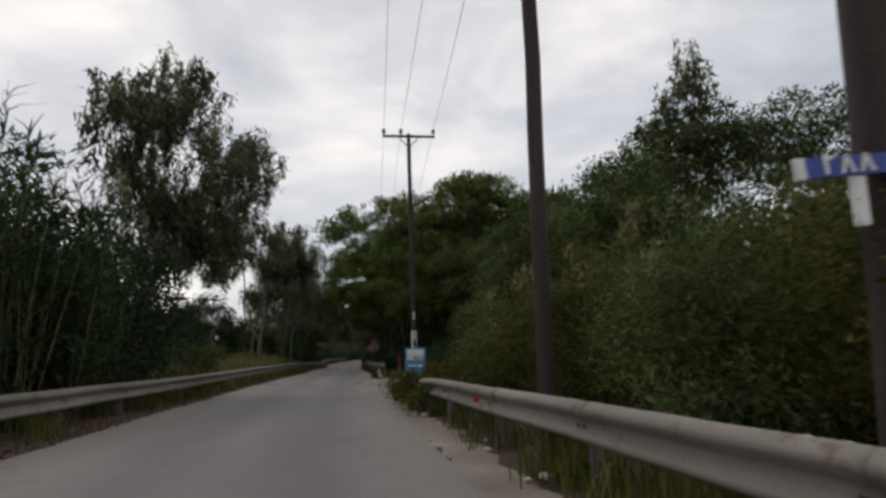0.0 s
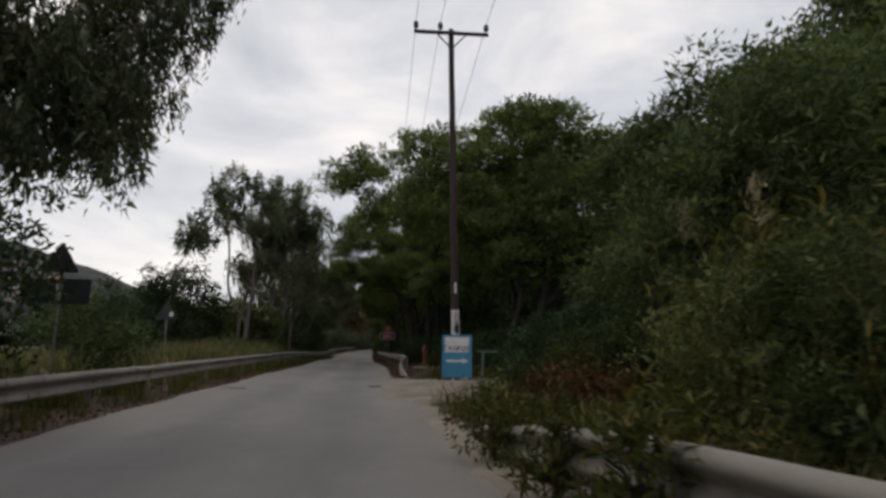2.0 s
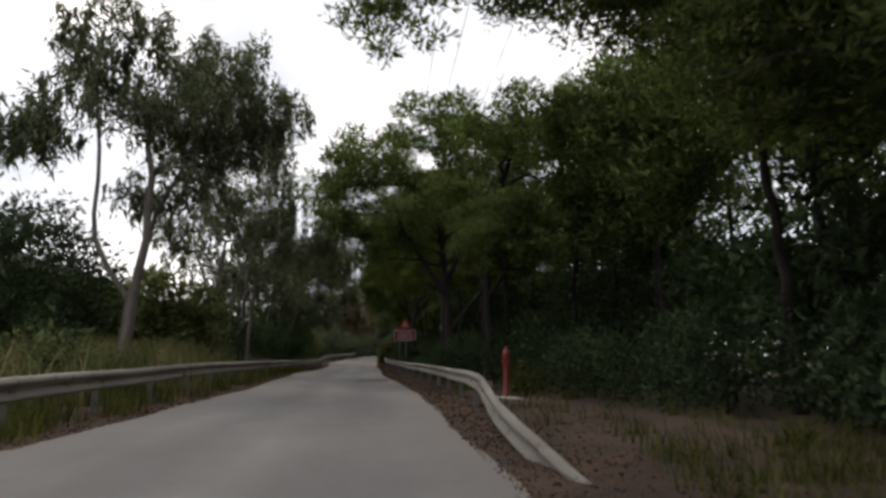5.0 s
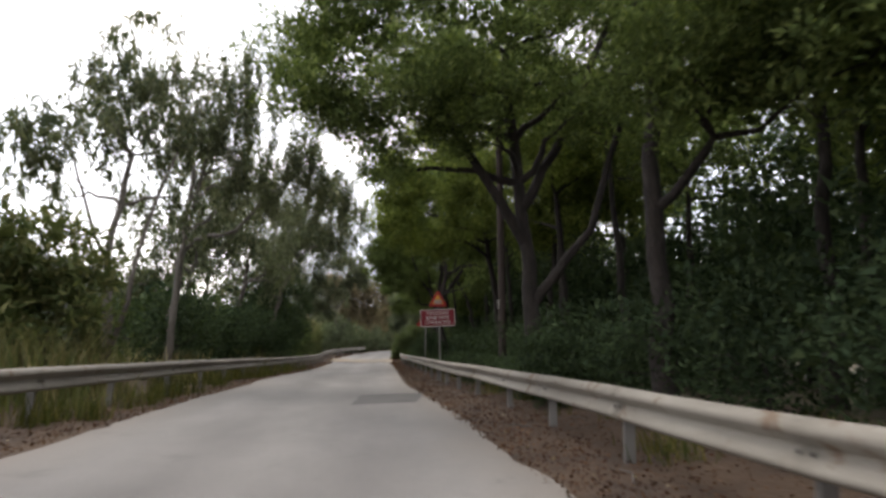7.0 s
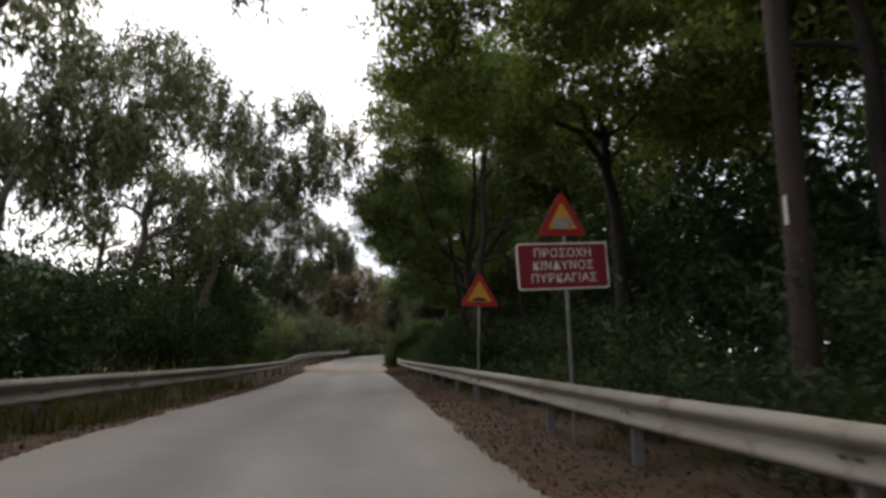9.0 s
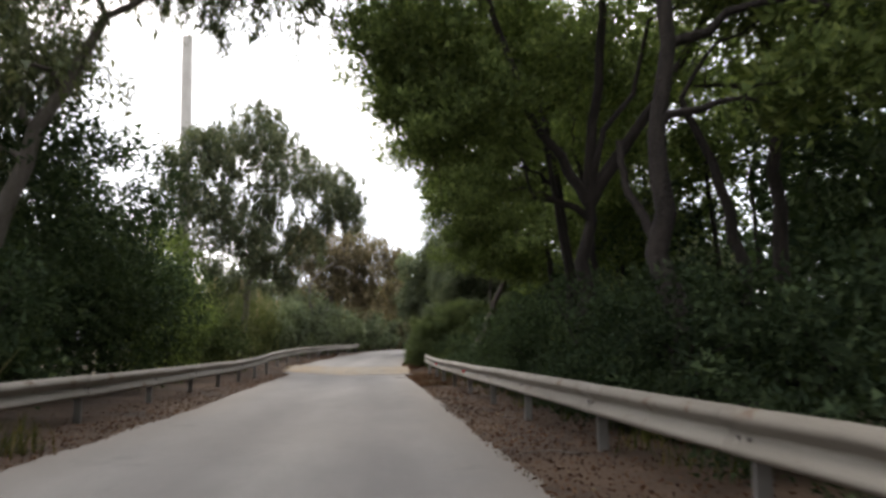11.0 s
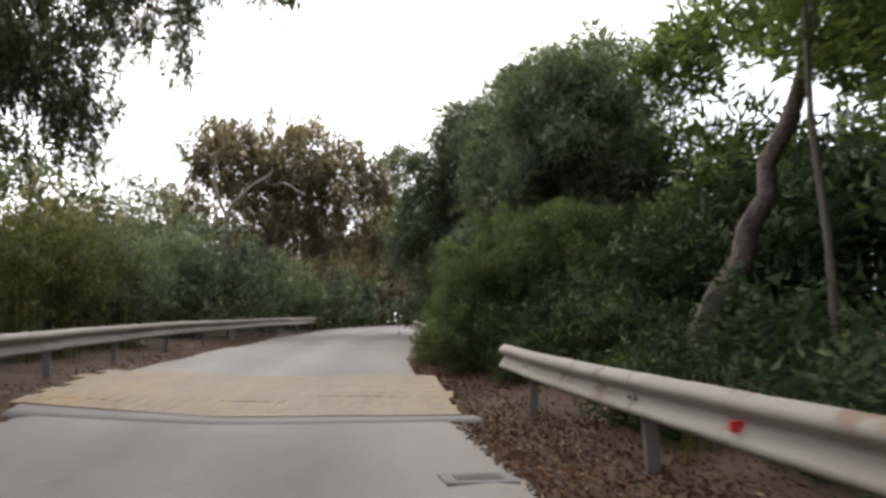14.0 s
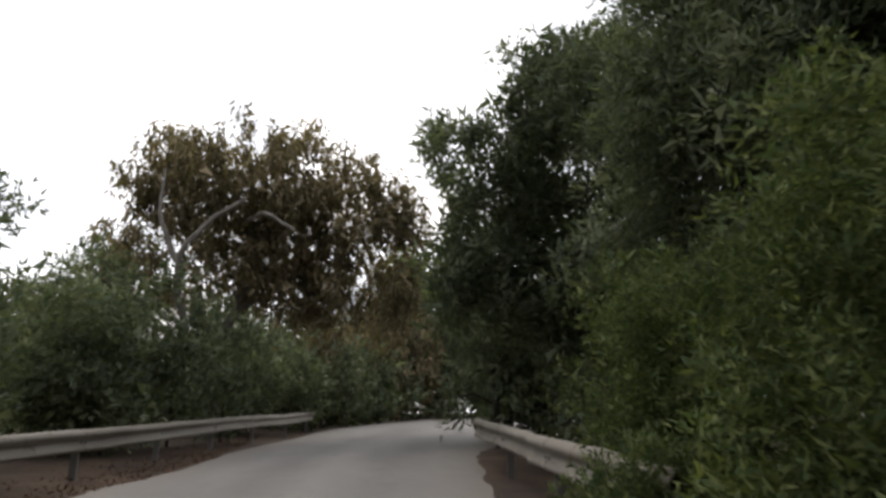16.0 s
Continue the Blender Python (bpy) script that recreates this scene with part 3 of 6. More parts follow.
near_rail = guardrail("weathered galvanised steel guardrail beside scrub", [over(2.35, -14, 0.76), over(2.25, 0, 0.76), over(2.13, 6, 0.76), over(1.95, 12, 0.75), over(1.87, 14.9, 0.75), over(1.85, 16.5, 0.70), over(1.85, 18.2, 0.52), over(1.82, 20.2, 0.28), over(1.80, 22.0, 0.08)], -1, (9.8,), 11)
for my, mw in ((2.70, 0.05), (2.95, 0.04)):
    part("paint_mark", mesh_bm("paint_mark", box_bm(-0.042, 0.042, -mw / 2, mw / 2, -0.002, 0.002), M_WHITE), near_rail, "white paint mark", pose(2.178, my, float(lie(2.25, my)) + 0.734, 0, -40, 12))
guardrail("weathered galvanised steel guardrail with a turned-down end under pines",
          [(2.46, 41.2, 0.06), (2.30, 42.4, 0.32), (2.30, 44.0, 0.52), (2.55, 46.4, 0.71), over(2.95, 48.6, 0.77), over(3.16, 50.6, 0.77), over(3.35, 55, 0.77), over(3.5, 61, 0.77), over(3.5, 68, 0.77), over(3.4, 74, 0.77), over(3.55, 81, 0.77), over(3.65, 90, 0.77), over(3.7, 98, 0.77), over(3.75, 104, 0.77), over(3.95, 111, 0.77), over(4.0, 114.7, 0.76)], -1, (100.6, 108.6), 12)
guardrail("dented galvanised steel guardrail before the bend", [over(3.85, 119.2, 0.76), over(4.1, 123, 0.76), over(4.5, 128.8, 0.80)], -1, (), 13, 3.2, 0.05)
guardrail("long galvanised steel guardrail along the field side",
          [over(-4.9, -14, 0.64), over(-4.9, 10, 0.65), over(-4.9, 22, 0.64), over(-4.85, 30, 0.69), over(-4.7, 45, 0.77), over(-4.5, 58, 0.86), over(-4.4, 70, 0.82), over(-4.25, 80, 0.76), over(-3.7, 94, 0.72), over(-3.5, 108, 0.75), over(-3.45, 116, 0.80), over(-3.2, 122, 0.80), over(-2.5, 128, 0.80), over(-1.4, 135, 0.80), over(-0.2, 140, 0.78), over(0.6, 144, 0.76)], 1, (), 14)

# ---- poles, wires ----
def pole(name, x, y, height, r0, r1, mat, label, lean=0.0):
    z = float(lie(x, y))
    t = thing(name, pose(x, y, z, 0, lean, 0), label, "pole")
    hs = np.linspace(-0.4, height, 14)
    rng = np.random.default_rng(int(abs(x * 10) + y))
    pts = np.stack([0.006 * rng.normal(size=14), 0.006 * rng.normal(size=14), hs], -1)
    rr = np.linspace(r0, r1, 14)
    v, q = tube(pts, rr, 14)
    top = tube([pts[-1], pts[-1] + (0, 0, 0.02)], [rr[-1], 0.001], 14)
    part("shaft", mesh_np("shaft", *joined([(v, q), top]), mat, True), t)
    return t


power = pole("utility_pole", 4.12, 38.25, 14.85, 0.17, 0.115, M_POLE, "dark brown wooden utility pole with crossarm behind the blue board", -1.0)
part("crossarm", mesh_bm("crossarm", box_bm(-1.62, 1.62, -0.17, -0.06, 14.57, 14.71, 0.01), M_POLE), power)
for sx in (-1, 1):
    v, q = tube([(sx * 0.62, -0.12, 14.57), (sx * 0.08, -0.12, 14.0)], [0.03, 0.03], 6)
    part("brace", mesh_np("brace", v, q, M_POLE), power)
INSULATOR = mesh_bm("insulator", lathe_bm([(0.03, 0.0), (0.03, 0.1), (0.10, 0.12), (0.125, 0.19), (0.09, 0.23), (0.115, 0.27), (0.10, 0.35), (0.05, 0.40), (0.02, 0.42)], 14), M_CERAMIC, True)
for ix in (-1.53, -0.48, 1.53):
    part("insulator", INSULATOR, power, "dark brown ceramic insulator", pose(ix, -0.115, 14.71))
v, q = tube([(0.0, 0, 0.0), (0.0, 0, 2.72)], [0.177, 0.168], 14)
part("whitewash", mesh_np("whitewash", v, q, M_WASH, True), power, "whitewashed lower shaft")
part("notice", mesh_bm("notice", box_bm(-0.05, 0.05, -0.172, -0.166, 3.38, 3.82), M_PAPER), power, "torn pale paper notice")
for k, dz in enumerate((2.42, 2.18, 1.95)):
    part("painted_letter", text_mesh(("Γ", "Λ", "Ο")[k], 0.26, M_HAND), power, "", pose(0.0, -0.186, dz, 90))

near_pole = pole("utility_pole", 2.34, 7.5, 13.4, 0.102, 0.09, M_POLE, "dark brown wooden utility pole behind the guardrail", -0.2)
sign_pole = pole("utility_pole", 3.12, 3.3, 11.5, 0.18, 0.16, M_POLE, "thick grey-brown pole carrying a blue name plate", 1.6)
plate = thing("name_plate", pose(2.77, 3.05, 2.17, 0, 0, 0), "blue hand-lettered arrow plate with white end on a pole", "sign")
part("board", mesh_bm("board", box_bm(-0.40, 0.62, -0.012, 0.012, 0.0, 0.115, 0.004), M_DEEPBLUE), plate, "", pose(0, 0, 0, 0, -6, 0))
part("white_end", mesh_bm("white_end", box_bm(-0.40, -0.34, -0.016, 0.016, -0.003, 0.118, 0.003), M_WHITE), plate, "white painted end", pose(0, 0, 0, 0, -6, 0))
part("lettering", text_mesh("Γ Λ Α", 0.125, M_WHITE, 0.002, 1.0, 0.006), plate, "white hand-painted letters", pose(-0.08, -0.016, 0.052, 90, -6, 0))
part("stay", mesh_bm("stay", box_bm(0.0, 0.34, 0.012, 0.15, 0.03, 0.08, 0.004), M_POST), plate)
part("bracket", mesh_bm("bracket", box_bm(-0.03, 0.03, 0.0, 0.06, -0.28, 0.02, 0.005), M_WHITE), plate)

next_pole = pole("utility_pole", 5.55, 74.0, 14.6, 0.15, 0.12, M_POLE, "brown wooden utility pole standing among pines", -0.3)
part("marker_strip", mesh_bm("marker_strip", box_bm(-0.172, -0.15, -0.10, -0.06, 2.6, 2.95, 0.004), M_WHITE), next_pole, "small pale marker strip")
concrete_pole = pole("concrete_pole", -8.35, 117.9, 17.9, 0.34, 0.28, M_CONCRETE, "tall tapered pale concrete pole above shrubs", -2.2)

WIRES = (((2.33, 38.15, 15.2), (0.75, 7.5, 13.6), (-1.2, -24, 13.6)), ((3.38, 38.15, 15.2), (2.1, 7.5, 13.6), (0.9, -24, 13.6)), ((5.39, 38.15, 15.2), (3.2, 7.5, 13.6), (1.8, -24, 13.6)))
for k, (a, b, c) in enumerate(WIRES):
    far = (a[0] + 1.6, 74.0, 14.9)
    pts = []
    for p0, p1 in ((far, a), (a, b), (b, c)):
        for f in np.linspace(0, 1, 16, endpoint=False):
            g = np.array(p0) * (1 - f) + np.array(p1) * f
            g[2] -= 4 * f * (1 - f) * 0.45
            pts.append(g)
    v, q = tube(pts, [0.011] * len(pts), 5)
    tagged(new("power_line", mesh_np("power_line", v, q, M_WIRE)), "thin overhead electric wire strung between poles", "wire", "overhead wires")

# ---- signs ----
def triangle_bm(side, depth, r=0.05, y0=0.0):
    """A rounded upright triangle whose base is at z = 0."""
    h = side * math.sqrt(3) / 2
    corners = [Vector((-side / 2, 0, 0)), Vector((side / 2, 0, 0)), Vector((0, 0, h))]
    centre = Vector((0, 0, h / 3))
    bm = bmesh.new()
    front, back = [], []
    for c in corners:
        inner = c + (centre - c).normalized() * 2 * r
        a0 = math.atan2((c - centre).z, (c - centre).x)
        for k in range(-2, 3):
            a = a0 + k * radians(30)
            p = inner + Vector((math.cos(a) * r, 0, math.sin(a) * r))
            front.append(bm.verts.new((p.x, y0 - depth / 2, p.z)))
            back.append(bm.verts.new((p.x, y0 + depth / 2, p.z)))
    bm.faces.new(front)
    bm.faces.new(list(reversed(back)))
    n = len(front)
    for k in range(n):
        bm.faces.new((front[k], back[k], back[(k + 1) % n], front[(k + 1) % n]))
    return bm


def shifted(bm, x, y, z):
    bmesh.ops.translate(bm, vec=(x, y, z), verts=bm.verts)
    return bm


def post_mesh(h, r=0.028):
    v, q = tube([(0, 0, -0.3), (0, 0, h * 0.5), (0, 0, h), (0, 0, h + 0.005)], [r, r, r, 0.001], 10)
    return mesh_np("post", v, q, M_POST, True)


def rounded_board(w, h, depth, r=0.05):
    bm = bmesh.new()
    front, back = [], []
    for cx, cz, a0 in ((w / 2 - r, h / 2 - r, 0), (-w / 2 + r, h / 2 - r, 90), (-w / 2 + r, -h / 2 + r, 180), (w / 2 - r, -h / 2 + r, 270)):
        for k in range(5):
            a = radians(a0 + 22.5 * k)
            front.append(bm.verts.new((cx + r * math.cos(a), -depth / 2, cz + r * math.sin(a))))
            back.append(bm.verts.new((cx + r * math.cos(a), depth / 2, cz + r * math.sin(a))))
    bm.faces.new(front)
    bm.faces.new(list(reversed(back)))
    n = len(front)
    for k in range(n):
        bm.faces.new((front[k], back[k], back[(k + 1) % n], front[(k + 1) % n]))
    return bm


# fire-danger board with a faded triangle above
SX, SY = 3.50, 76.1
fire = thing("warning_board", pose(SX, SY, float(lie(SX, SY)), 0, -1.5, 3), "red fire-danger board under a faded triangle on a steel post", "road sign")
part("post", post_mesh(3.2), fire)
board = part("board", mesh_bm("board", rounded_board(1.38, 0.67, 0.02, 0.05), M_WHITE), fire, "white-edged red sheet board", pose(-0.06, -0.05, 2.42, 0, -1.5, 0))
part("red_face", mesh_bm("red_face", rounded_board(1.33, 0.62, 0.008, 0.04), M_SIGNRED), board, "", pose(0, -0.013, 0))
for k, line in enumerate(("ΠΡΟΣΟΧΗ", "ΚΙΝΔΥΝΟΣ", "ΠΥΡΚΑΓΙΑΣ")):
    part("lettering", text_mesh(line, 0.172, M_WHITE, 0.002, 1.06, 0.001), board, "", pose(0, -0.020, 0.18 - 0.18 * k, 90))
tri_fire = part("triangle", mesh_bm("triangle", triangle_bm(0.78, 0.02), M_RIMRED), fire, "red-rimmed warning triangle with a faded face", pose(-0.04, -0.05, 2.86))
part("face", mesh_bm("face", shifted(triangle_bm(0.46, 0.008, 0.02), 0, -0.013, 0.095), M_YELLOW), tri_fire)
part("sticker", mesh_bm("sticker", box_bm(-0.15, 0.15, -0.022, -0.018, 0.10, 0.27, 0.001), M_FADED), tri_fire, "torn grey sticker over the symbol")

# hump sign
HX, HY = 3.50, 82.9
hump = thing("hump_sign", pose(HX, HY, float(lie(HX, HY)), 0, 1.0, -2), "yellow triangular road-hump warning sign with red rim behind the guardrail", "road sign")
part("post", post_mesh(2.65), hump)
tri_hump = part("triangle", mesh_bm("triangle", triangle_bm(1.0, 0.02), M_RIMRED), hump, "", pose(0, -0.045, 2.33))
part("face", mesh_bm("face", shifted(triangle_bm(0.62, 0.008, 0.02), 0, -0.013, 0.11), M_YELLOW), tri_hump)
hb = bmesh.new()
arc = [hb.verts.new((0.17 * math.cos(a), -0.022, 0.145 + 0.075 * math.sin(a))) for a in np.linspace(0, math.pi, 12)]
hb.faces.new(arc)
box_bm(-0.22, 0.22, -0.022, -0.018, 0.128, 0.147, 0, hb)
part("hump_symbol", mesh_bm("hump_symbol", hb, M_BLACK), tri_hump)

# two signs seen from behind on the field side
def back_sign(x, y, top, plates, label):
    t = thing("road_sign", pose(x, y, float(lie(x, y)), 0, 0.6, 0), label, "road sign", "signs seen from behind")
    part("post", post_mesh(top - 0.1, 0.03), t)
    part("triangle", mesh_bm("triangle", triangle_bm(0.9, 0.02), M_GREYBACK), t, "", pose(0, -0.05, top - 0.85))
    for px, pz, w, h in plates:
        part("plate", mesh_bm("plate", box_bm(px - w / 2, px + w / 2, -0.06, -0.04, pz - h / 2, pz + h / 2, 0.006), M_GREYBACK), t)
    for cz in (top - 0.7, top - 0.45):
        part("clamp", mesh_bm("clamp", box_bm(-0.05, 0.05, -0.045, 0.035, cz, cz + 0.04, 0.004), M_POST), t)
    return t


back_sign(-7.15, 29.1, 3.72, ((-0.42, 2.42, 0.72, 0.62), (0.40, 2.42, 0.66, 0.62)), "grey steel back of a triangular sign with two plates")
s2 = back_sign(-7.75, 40.7, 3.1, (), "grey steel back of a triangular sign in a field")
part("sticker", mesh_bm("sticker", box_bm(0.12, 0.26, -0.068, -0.062, 2.38, 2.56), M_WHITE), s2, "white maker's sticker")

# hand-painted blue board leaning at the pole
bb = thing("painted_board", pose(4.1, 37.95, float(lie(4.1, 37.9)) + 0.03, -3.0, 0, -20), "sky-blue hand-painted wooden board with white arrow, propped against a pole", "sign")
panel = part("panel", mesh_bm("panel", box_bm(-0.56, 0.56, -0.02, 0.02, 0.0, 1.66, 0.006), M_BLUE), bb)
for x0, x1, z0, z1 in ((-0.60, -0.545, -0.01, 1.68), (0.545, 0.60, -0.01, 1.68), (-0.545, 0.545, 1.62, 1.68)):
    part("batten", mesh_bm("batten", box_bm(x0, x1, -0.05, 0.02, z0, z1, 0.008), M_BLUE), bb)
part("white_panel", mesh_bm("white_panel", box_bm(-0.50, 0.50, -0.028, -0.021, 1.0, 1.60, 0.002), M_WHITE), bb, "faded white painted panel")
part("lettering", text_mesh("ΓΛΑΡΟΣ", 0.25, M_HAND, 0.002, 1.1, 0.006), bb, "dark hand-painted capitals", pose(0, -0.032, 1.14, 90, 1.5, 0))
ab = bmesh.new()
for z0, z1, x0, x1 in ((0.62, 0.70, -0.42, 0.22),):
    box_bm(x0, x1, -0.028, -0.021, z0, z1, 0, ab)
hv = [ab.verts.new((x, -0.0285, z)) for x, z in ((0.22, 0.55), (0.46, 0.66), (0.22, 0.77))]
ab.faces.new(hv)
part("arrow", mesh_bm("arrow", ab, M_WHITE), bb, "white painted arrow")

# barrier post at the track
gp = thing("barrier_post", pose(3.05, 27.6, float(lie(3.05, 27.6)), 0, 0.8, 0), "grey-green steel barrier post with a short top arm beside the track", "barrier post")
part("upright", mesh_bm("upright", box_bm(-0.026, 0.026, -0.026, 0.026, -0.2, 1.10, 0.006), M_GREENPOST), gp)
part("top_arm", mesh_bm("top_arm", box_bm(-0.14, 0.36, -0.022, 0.022, 1.10, 1.145, 0.006), M_GREENPOST), gp, "pale worn top arm")
part("lower_bar", mesh_np("lower_bar", *tube([(-0.62, -0.05, 0.26), (-0.48, -0.07, 0.34), (-0.26, -0.05, 0.30), (0.0, -0.04, 0.25), (0.2, -0.03, 0.27), (0.36, -0.02, 0.24)], [0.009, 0.013, 0.014, 0.016, 0.014, 0.010], 6), M_RUSTBAR, True), gp, "bent rusty lower bar")

# hydrant
hy = thing("fire_hydrant", pose(4.50, 53.3, float(ground_z(4.50, 53.3)), 0, 0, 20), "weathered red pillar fire hydrant in the verge behind the guardrail", "hydrant")
part("barrel", mesh_bm("barrel", lathe_bm([(0.13, -0.1), (0.13, 0.05), (0.088, 0.08), (0.082, 0.86), (0.092, 0.90), (0.092, 1.08), (0.108, 1.09), (0.108, 1.12), (0.094, 1.13), (0.094, 1.16)], 20), M_HYDRANT, True), hy)
part("bonnet", mesh_bm("bonnet", lathe_bm([(0.112, 1.16), (0.112, 1.20), (0.100, 1.25), (0.074, 1.32), (0.035, 1.35), (0.035, 1.40), (0.022, 1.415)], 20), M_HYDRANT, True), hy)
for k in range(2):
    part("nozzle", mesh_bm("nozzle", lathe_bm([(0.040, 0.06), (0.040, 0.11), (0.052, 0.115), (0.052, 0.145), (0.022, 0.15)], 12), M_HYDRANT, True), hy, "", pose(0, 0, 0.99, 90, 0, 15 + 180 * k))
cover = thing("stone_slab", pose(4.15, 51.8, float(ground_z(4.15, 51.8)) + 0.03, 4, 3, 15), "pale flat concrete slab lying in the verge", "slab")
part("slab", mesh_bm("slab", box_bm(-0.4, 0.4, -0.25, 0.25, -0.08, 0.06, 0.02), M_STONE), cover)

# drain cover in the lane
drain = thing("drain_cover", pose(2.52, 110.05, float(lie(2.52, 110.05)) + 0.012, 0, 1.5, 4), "small iron drain cover in a concrete frame in the lane", "drain cover")
part("frame", mesh_bm("frame", box_bm(-0.29, 0.29, -0.17, 0.17, -0.05, 0.008, 0.006), M_STRIP), drain)
part("lid", mesh_bm("lid", box_bm(-0.19, 0.19, -0.085, 0.085, -0.05, 0.013, 0.004), M_BOLT), drain, "dark iron lid")

small_cover = thing("drain_cover", pose(0.75, 34.1, float(lie(0.75, 34.1)) + 0.010, 0, 0, 2), "small rusty square valve cover in the lane", "drain cover")
part("frame", mesh_bm("frame", box_bm(-0.21, 0.21, -0.17, 0.17, -0.05, 0.010, 0.004), M_BOLT), small_cover)
part("lid", mesh_bm("lid", box_bm(-0.17, 0.17, -0.13, 0.13, -0.05, 0.015, 0.004), M_POLE), small_cover, "rusty brown lid")

# stones by the track mouth
def stone_mesh(seed, r):
    rng = np.random.default_rng(seed)
    bm = bmesh.new()
    bmesh.ops.create_icosphere(bm, subdivisions=2, radius=r)
    for v in bm.verts:
        v.co *= 1 + 0.22 * (noise.noise(v.co * (2.2 / r) + Vector((seed, 0, 0))))
        v.co.z *= 0.5
    return mesh_bm("stone", bm, M_STONE, True)


rs = np.random.default_rng(8)
STONES = [stone_mesh(k, 0.1) for k in range(4)]
for k in range(64):
    if k < 14 or k >= 34:
        x, y = 2.2 + 6.4 * rs.random() ** 1.4, 36.2 + 1.8 * rs.random()
    elif k < 24:
        x, y = 1.5 + 0.9 * rs.random(), 5 + 20 * rs.random()
    else:
        x, y = 2.0 + 9 * rs.random(), 28 + 9 * rs.random()
    ob = tagged(new("stone", STONES[k % 4]), "small pale weathered stone on the verge", "stone", "stones by the track")
    sc = 0.35 + 1.0 * rs.random() ** 2
    ob.matrix_basis = Matrix.LocRotScale((x, y, float(lie(x, y)) + 0.01), Euler((0, 0, 6 * rs.random())), (sc, sc * 0.8, sc))


# ---- plants ----
def clump_centres(rng, ellipsoids):
    """Places and sizes of leaf clumps inside ellipsoids (x, y, z, rx, ry, rz, count, clump radius), crowded towards the outside."""
    rows = []
    for cx, cy, cz, rx, ry, rz, n, r in ellipsoids:
        d = rng.normal(size=(n, 3))
        d /= np.linalg.norm(d, axis=1)[:, None]
        d *= (rng.random(n) ** 0.45)[:, None]
        p = d * (rx, ry, rz) + (cx, cy, cz)
        rows.append(np.concatenate([p, (r * (0.6 + 0.8 * rng.random(n)))[:, None]], 1))
    return np.concatenate(rows)


TUFTS = {"euc": (6, 0.46, 0.85), "pine": (9, 0.50, 0.55), "narrow": (8, 0.50, 0.8), "bush": (8, 0.52, 0.75)}


def foliage(rng, clumps, cover, style, size=1.0):
    """Leaves gathered in tufts round each clump: finer near the lane, coarser deep in the wood; cover: how closely they fill their clump.
    Returns vertices, faces and shading normals that follow the rounded tufts."""
    far = np.maximum.reduce([np.full(len(clumps), 7.0), 2.1 * np.abs(clumps[:, 0] - 1.0), clumps[:, 1] - 112.5, 1.3 * clumps[:, 2]])
    reach = np.clip(0.0156 * far, 0.09, np.where(clumps[:, 1] > 148, 0.5, 0.33)) * size * {"euc": 1.0, "pine": 1.0, "narrow": 0.95, "bush": 0.75}[style]
    slim = {"euc": 0.28, "pine": 0.34, "narrow": 0.28, "bush": 0.42}[style]
    fill = {"euc": 1.2, "pine": 1.25, "narrow": 1.15, "bush": 0.85}[style]
    per = np.clip(fill * cover * math.pi * clumps[:, 3] ** 2 / (0.5 * slim * reach ** 2), 12, 1500).astype(int)
    count, girth, flat = TUFTS[style]
    # tufts stand on the outside of their clump, more of them above than below
    td = rng.normal(size=(len(clumps), count, 3)) + (0, 0, 0.0 if style == "euc" else 0.45)
    td /= np.linalg.norm(td, axis=2)[..., None]
    td *= (0.45 + 0.5 * rng.random((len(clumps), count)))[..., None]
    tr = girth * (0.65 + 0.7 * rng.random((len(clumps), count)))
    owner = np.repeat(np.arange(len(clumps)), per)
    n = len(owner)
    which = rng.integers(0, count, n)
    c, reach = clumps[owner], reach[owner]
    off, rt = td[owner, which], tr[owner, which] * c[:, 3]
    centre = c[:, :3] + off * c[:, 3:4] * (1, 1, flat)
    d = rng.normal(size=(n, 3))
    d /= np.linalg.norm(d, axis=1)[:, None]
    rad = rng.random(n) ** 0.45
    length = reach * (0.7 + 0.6 * rng.random(n))
    width = reach * slim * (0.7 + 0.6 * rng.random(n))
    k = (rt * rad)[:, None]
    if style == "euc":
        p = centre + d * k * (0.62, 0.62, 1.4)
        p[:, 2] -= 0.35 * rt
        strand = rng.random(n) < 0.38
        p[strand, 2] -= (1.9 * rt * rng.random(n) ** 1.4)[strand]
        p[strand, :2] = (centre[:, :2] + 0.22 * rt[:, None] * rng.normal(size=(n, 2)))[strand]
        way = 0.55 * rng.normal(size=(n, 3)) + (0, 0, -1.0)
    elif style == "pine":
        p = centre + d * k * (1.0, 1.0, 0.7)
        way = d * (1, 1, 0.6) + 0.5 * rng.normal(size=(n, 3)) + (0, 0, 0.5)
    elif style == "narrow":
        p = centre + d * k
        way = d + 0.5 * rng.normal(size=(n, 3)) + (0, 0, 0.15)
    else:
        p = centre + d * k * (1, 1, 0.85)
        way = d + 0.8 * rng.normal(size=(n, 3)) + (0, 0, 0.25)
    big = (rad < 0.65) & (rng.random(n) < 0.15)
    v, q = leaves(rng, p, way, np.where(big, length * 1.5, length), np.where(big, width * 2.3, width))
    t = v.reshape(-1, 3, 3)
    face = np.cross(t[:, 1] - t[:, 0], t[:, 2] - t[:, 0])
    face /= np.linalg.norm(face, axis=1)[:, None] + 1e-12
    out = 0.8 * (p - centre) / rt[:, None] + 0.55 * (p - c[:, :3]) / c[:, 3:4]
    turn = (face * out).sum(1) < 0
    t[turn] = t[turn][:, ::-1]
    face[turn] *= -1
    nrm = out + 0.45 * face
    nrm /= np.linalg.norm(nrm, axis=1)[:, None] + 1e-9
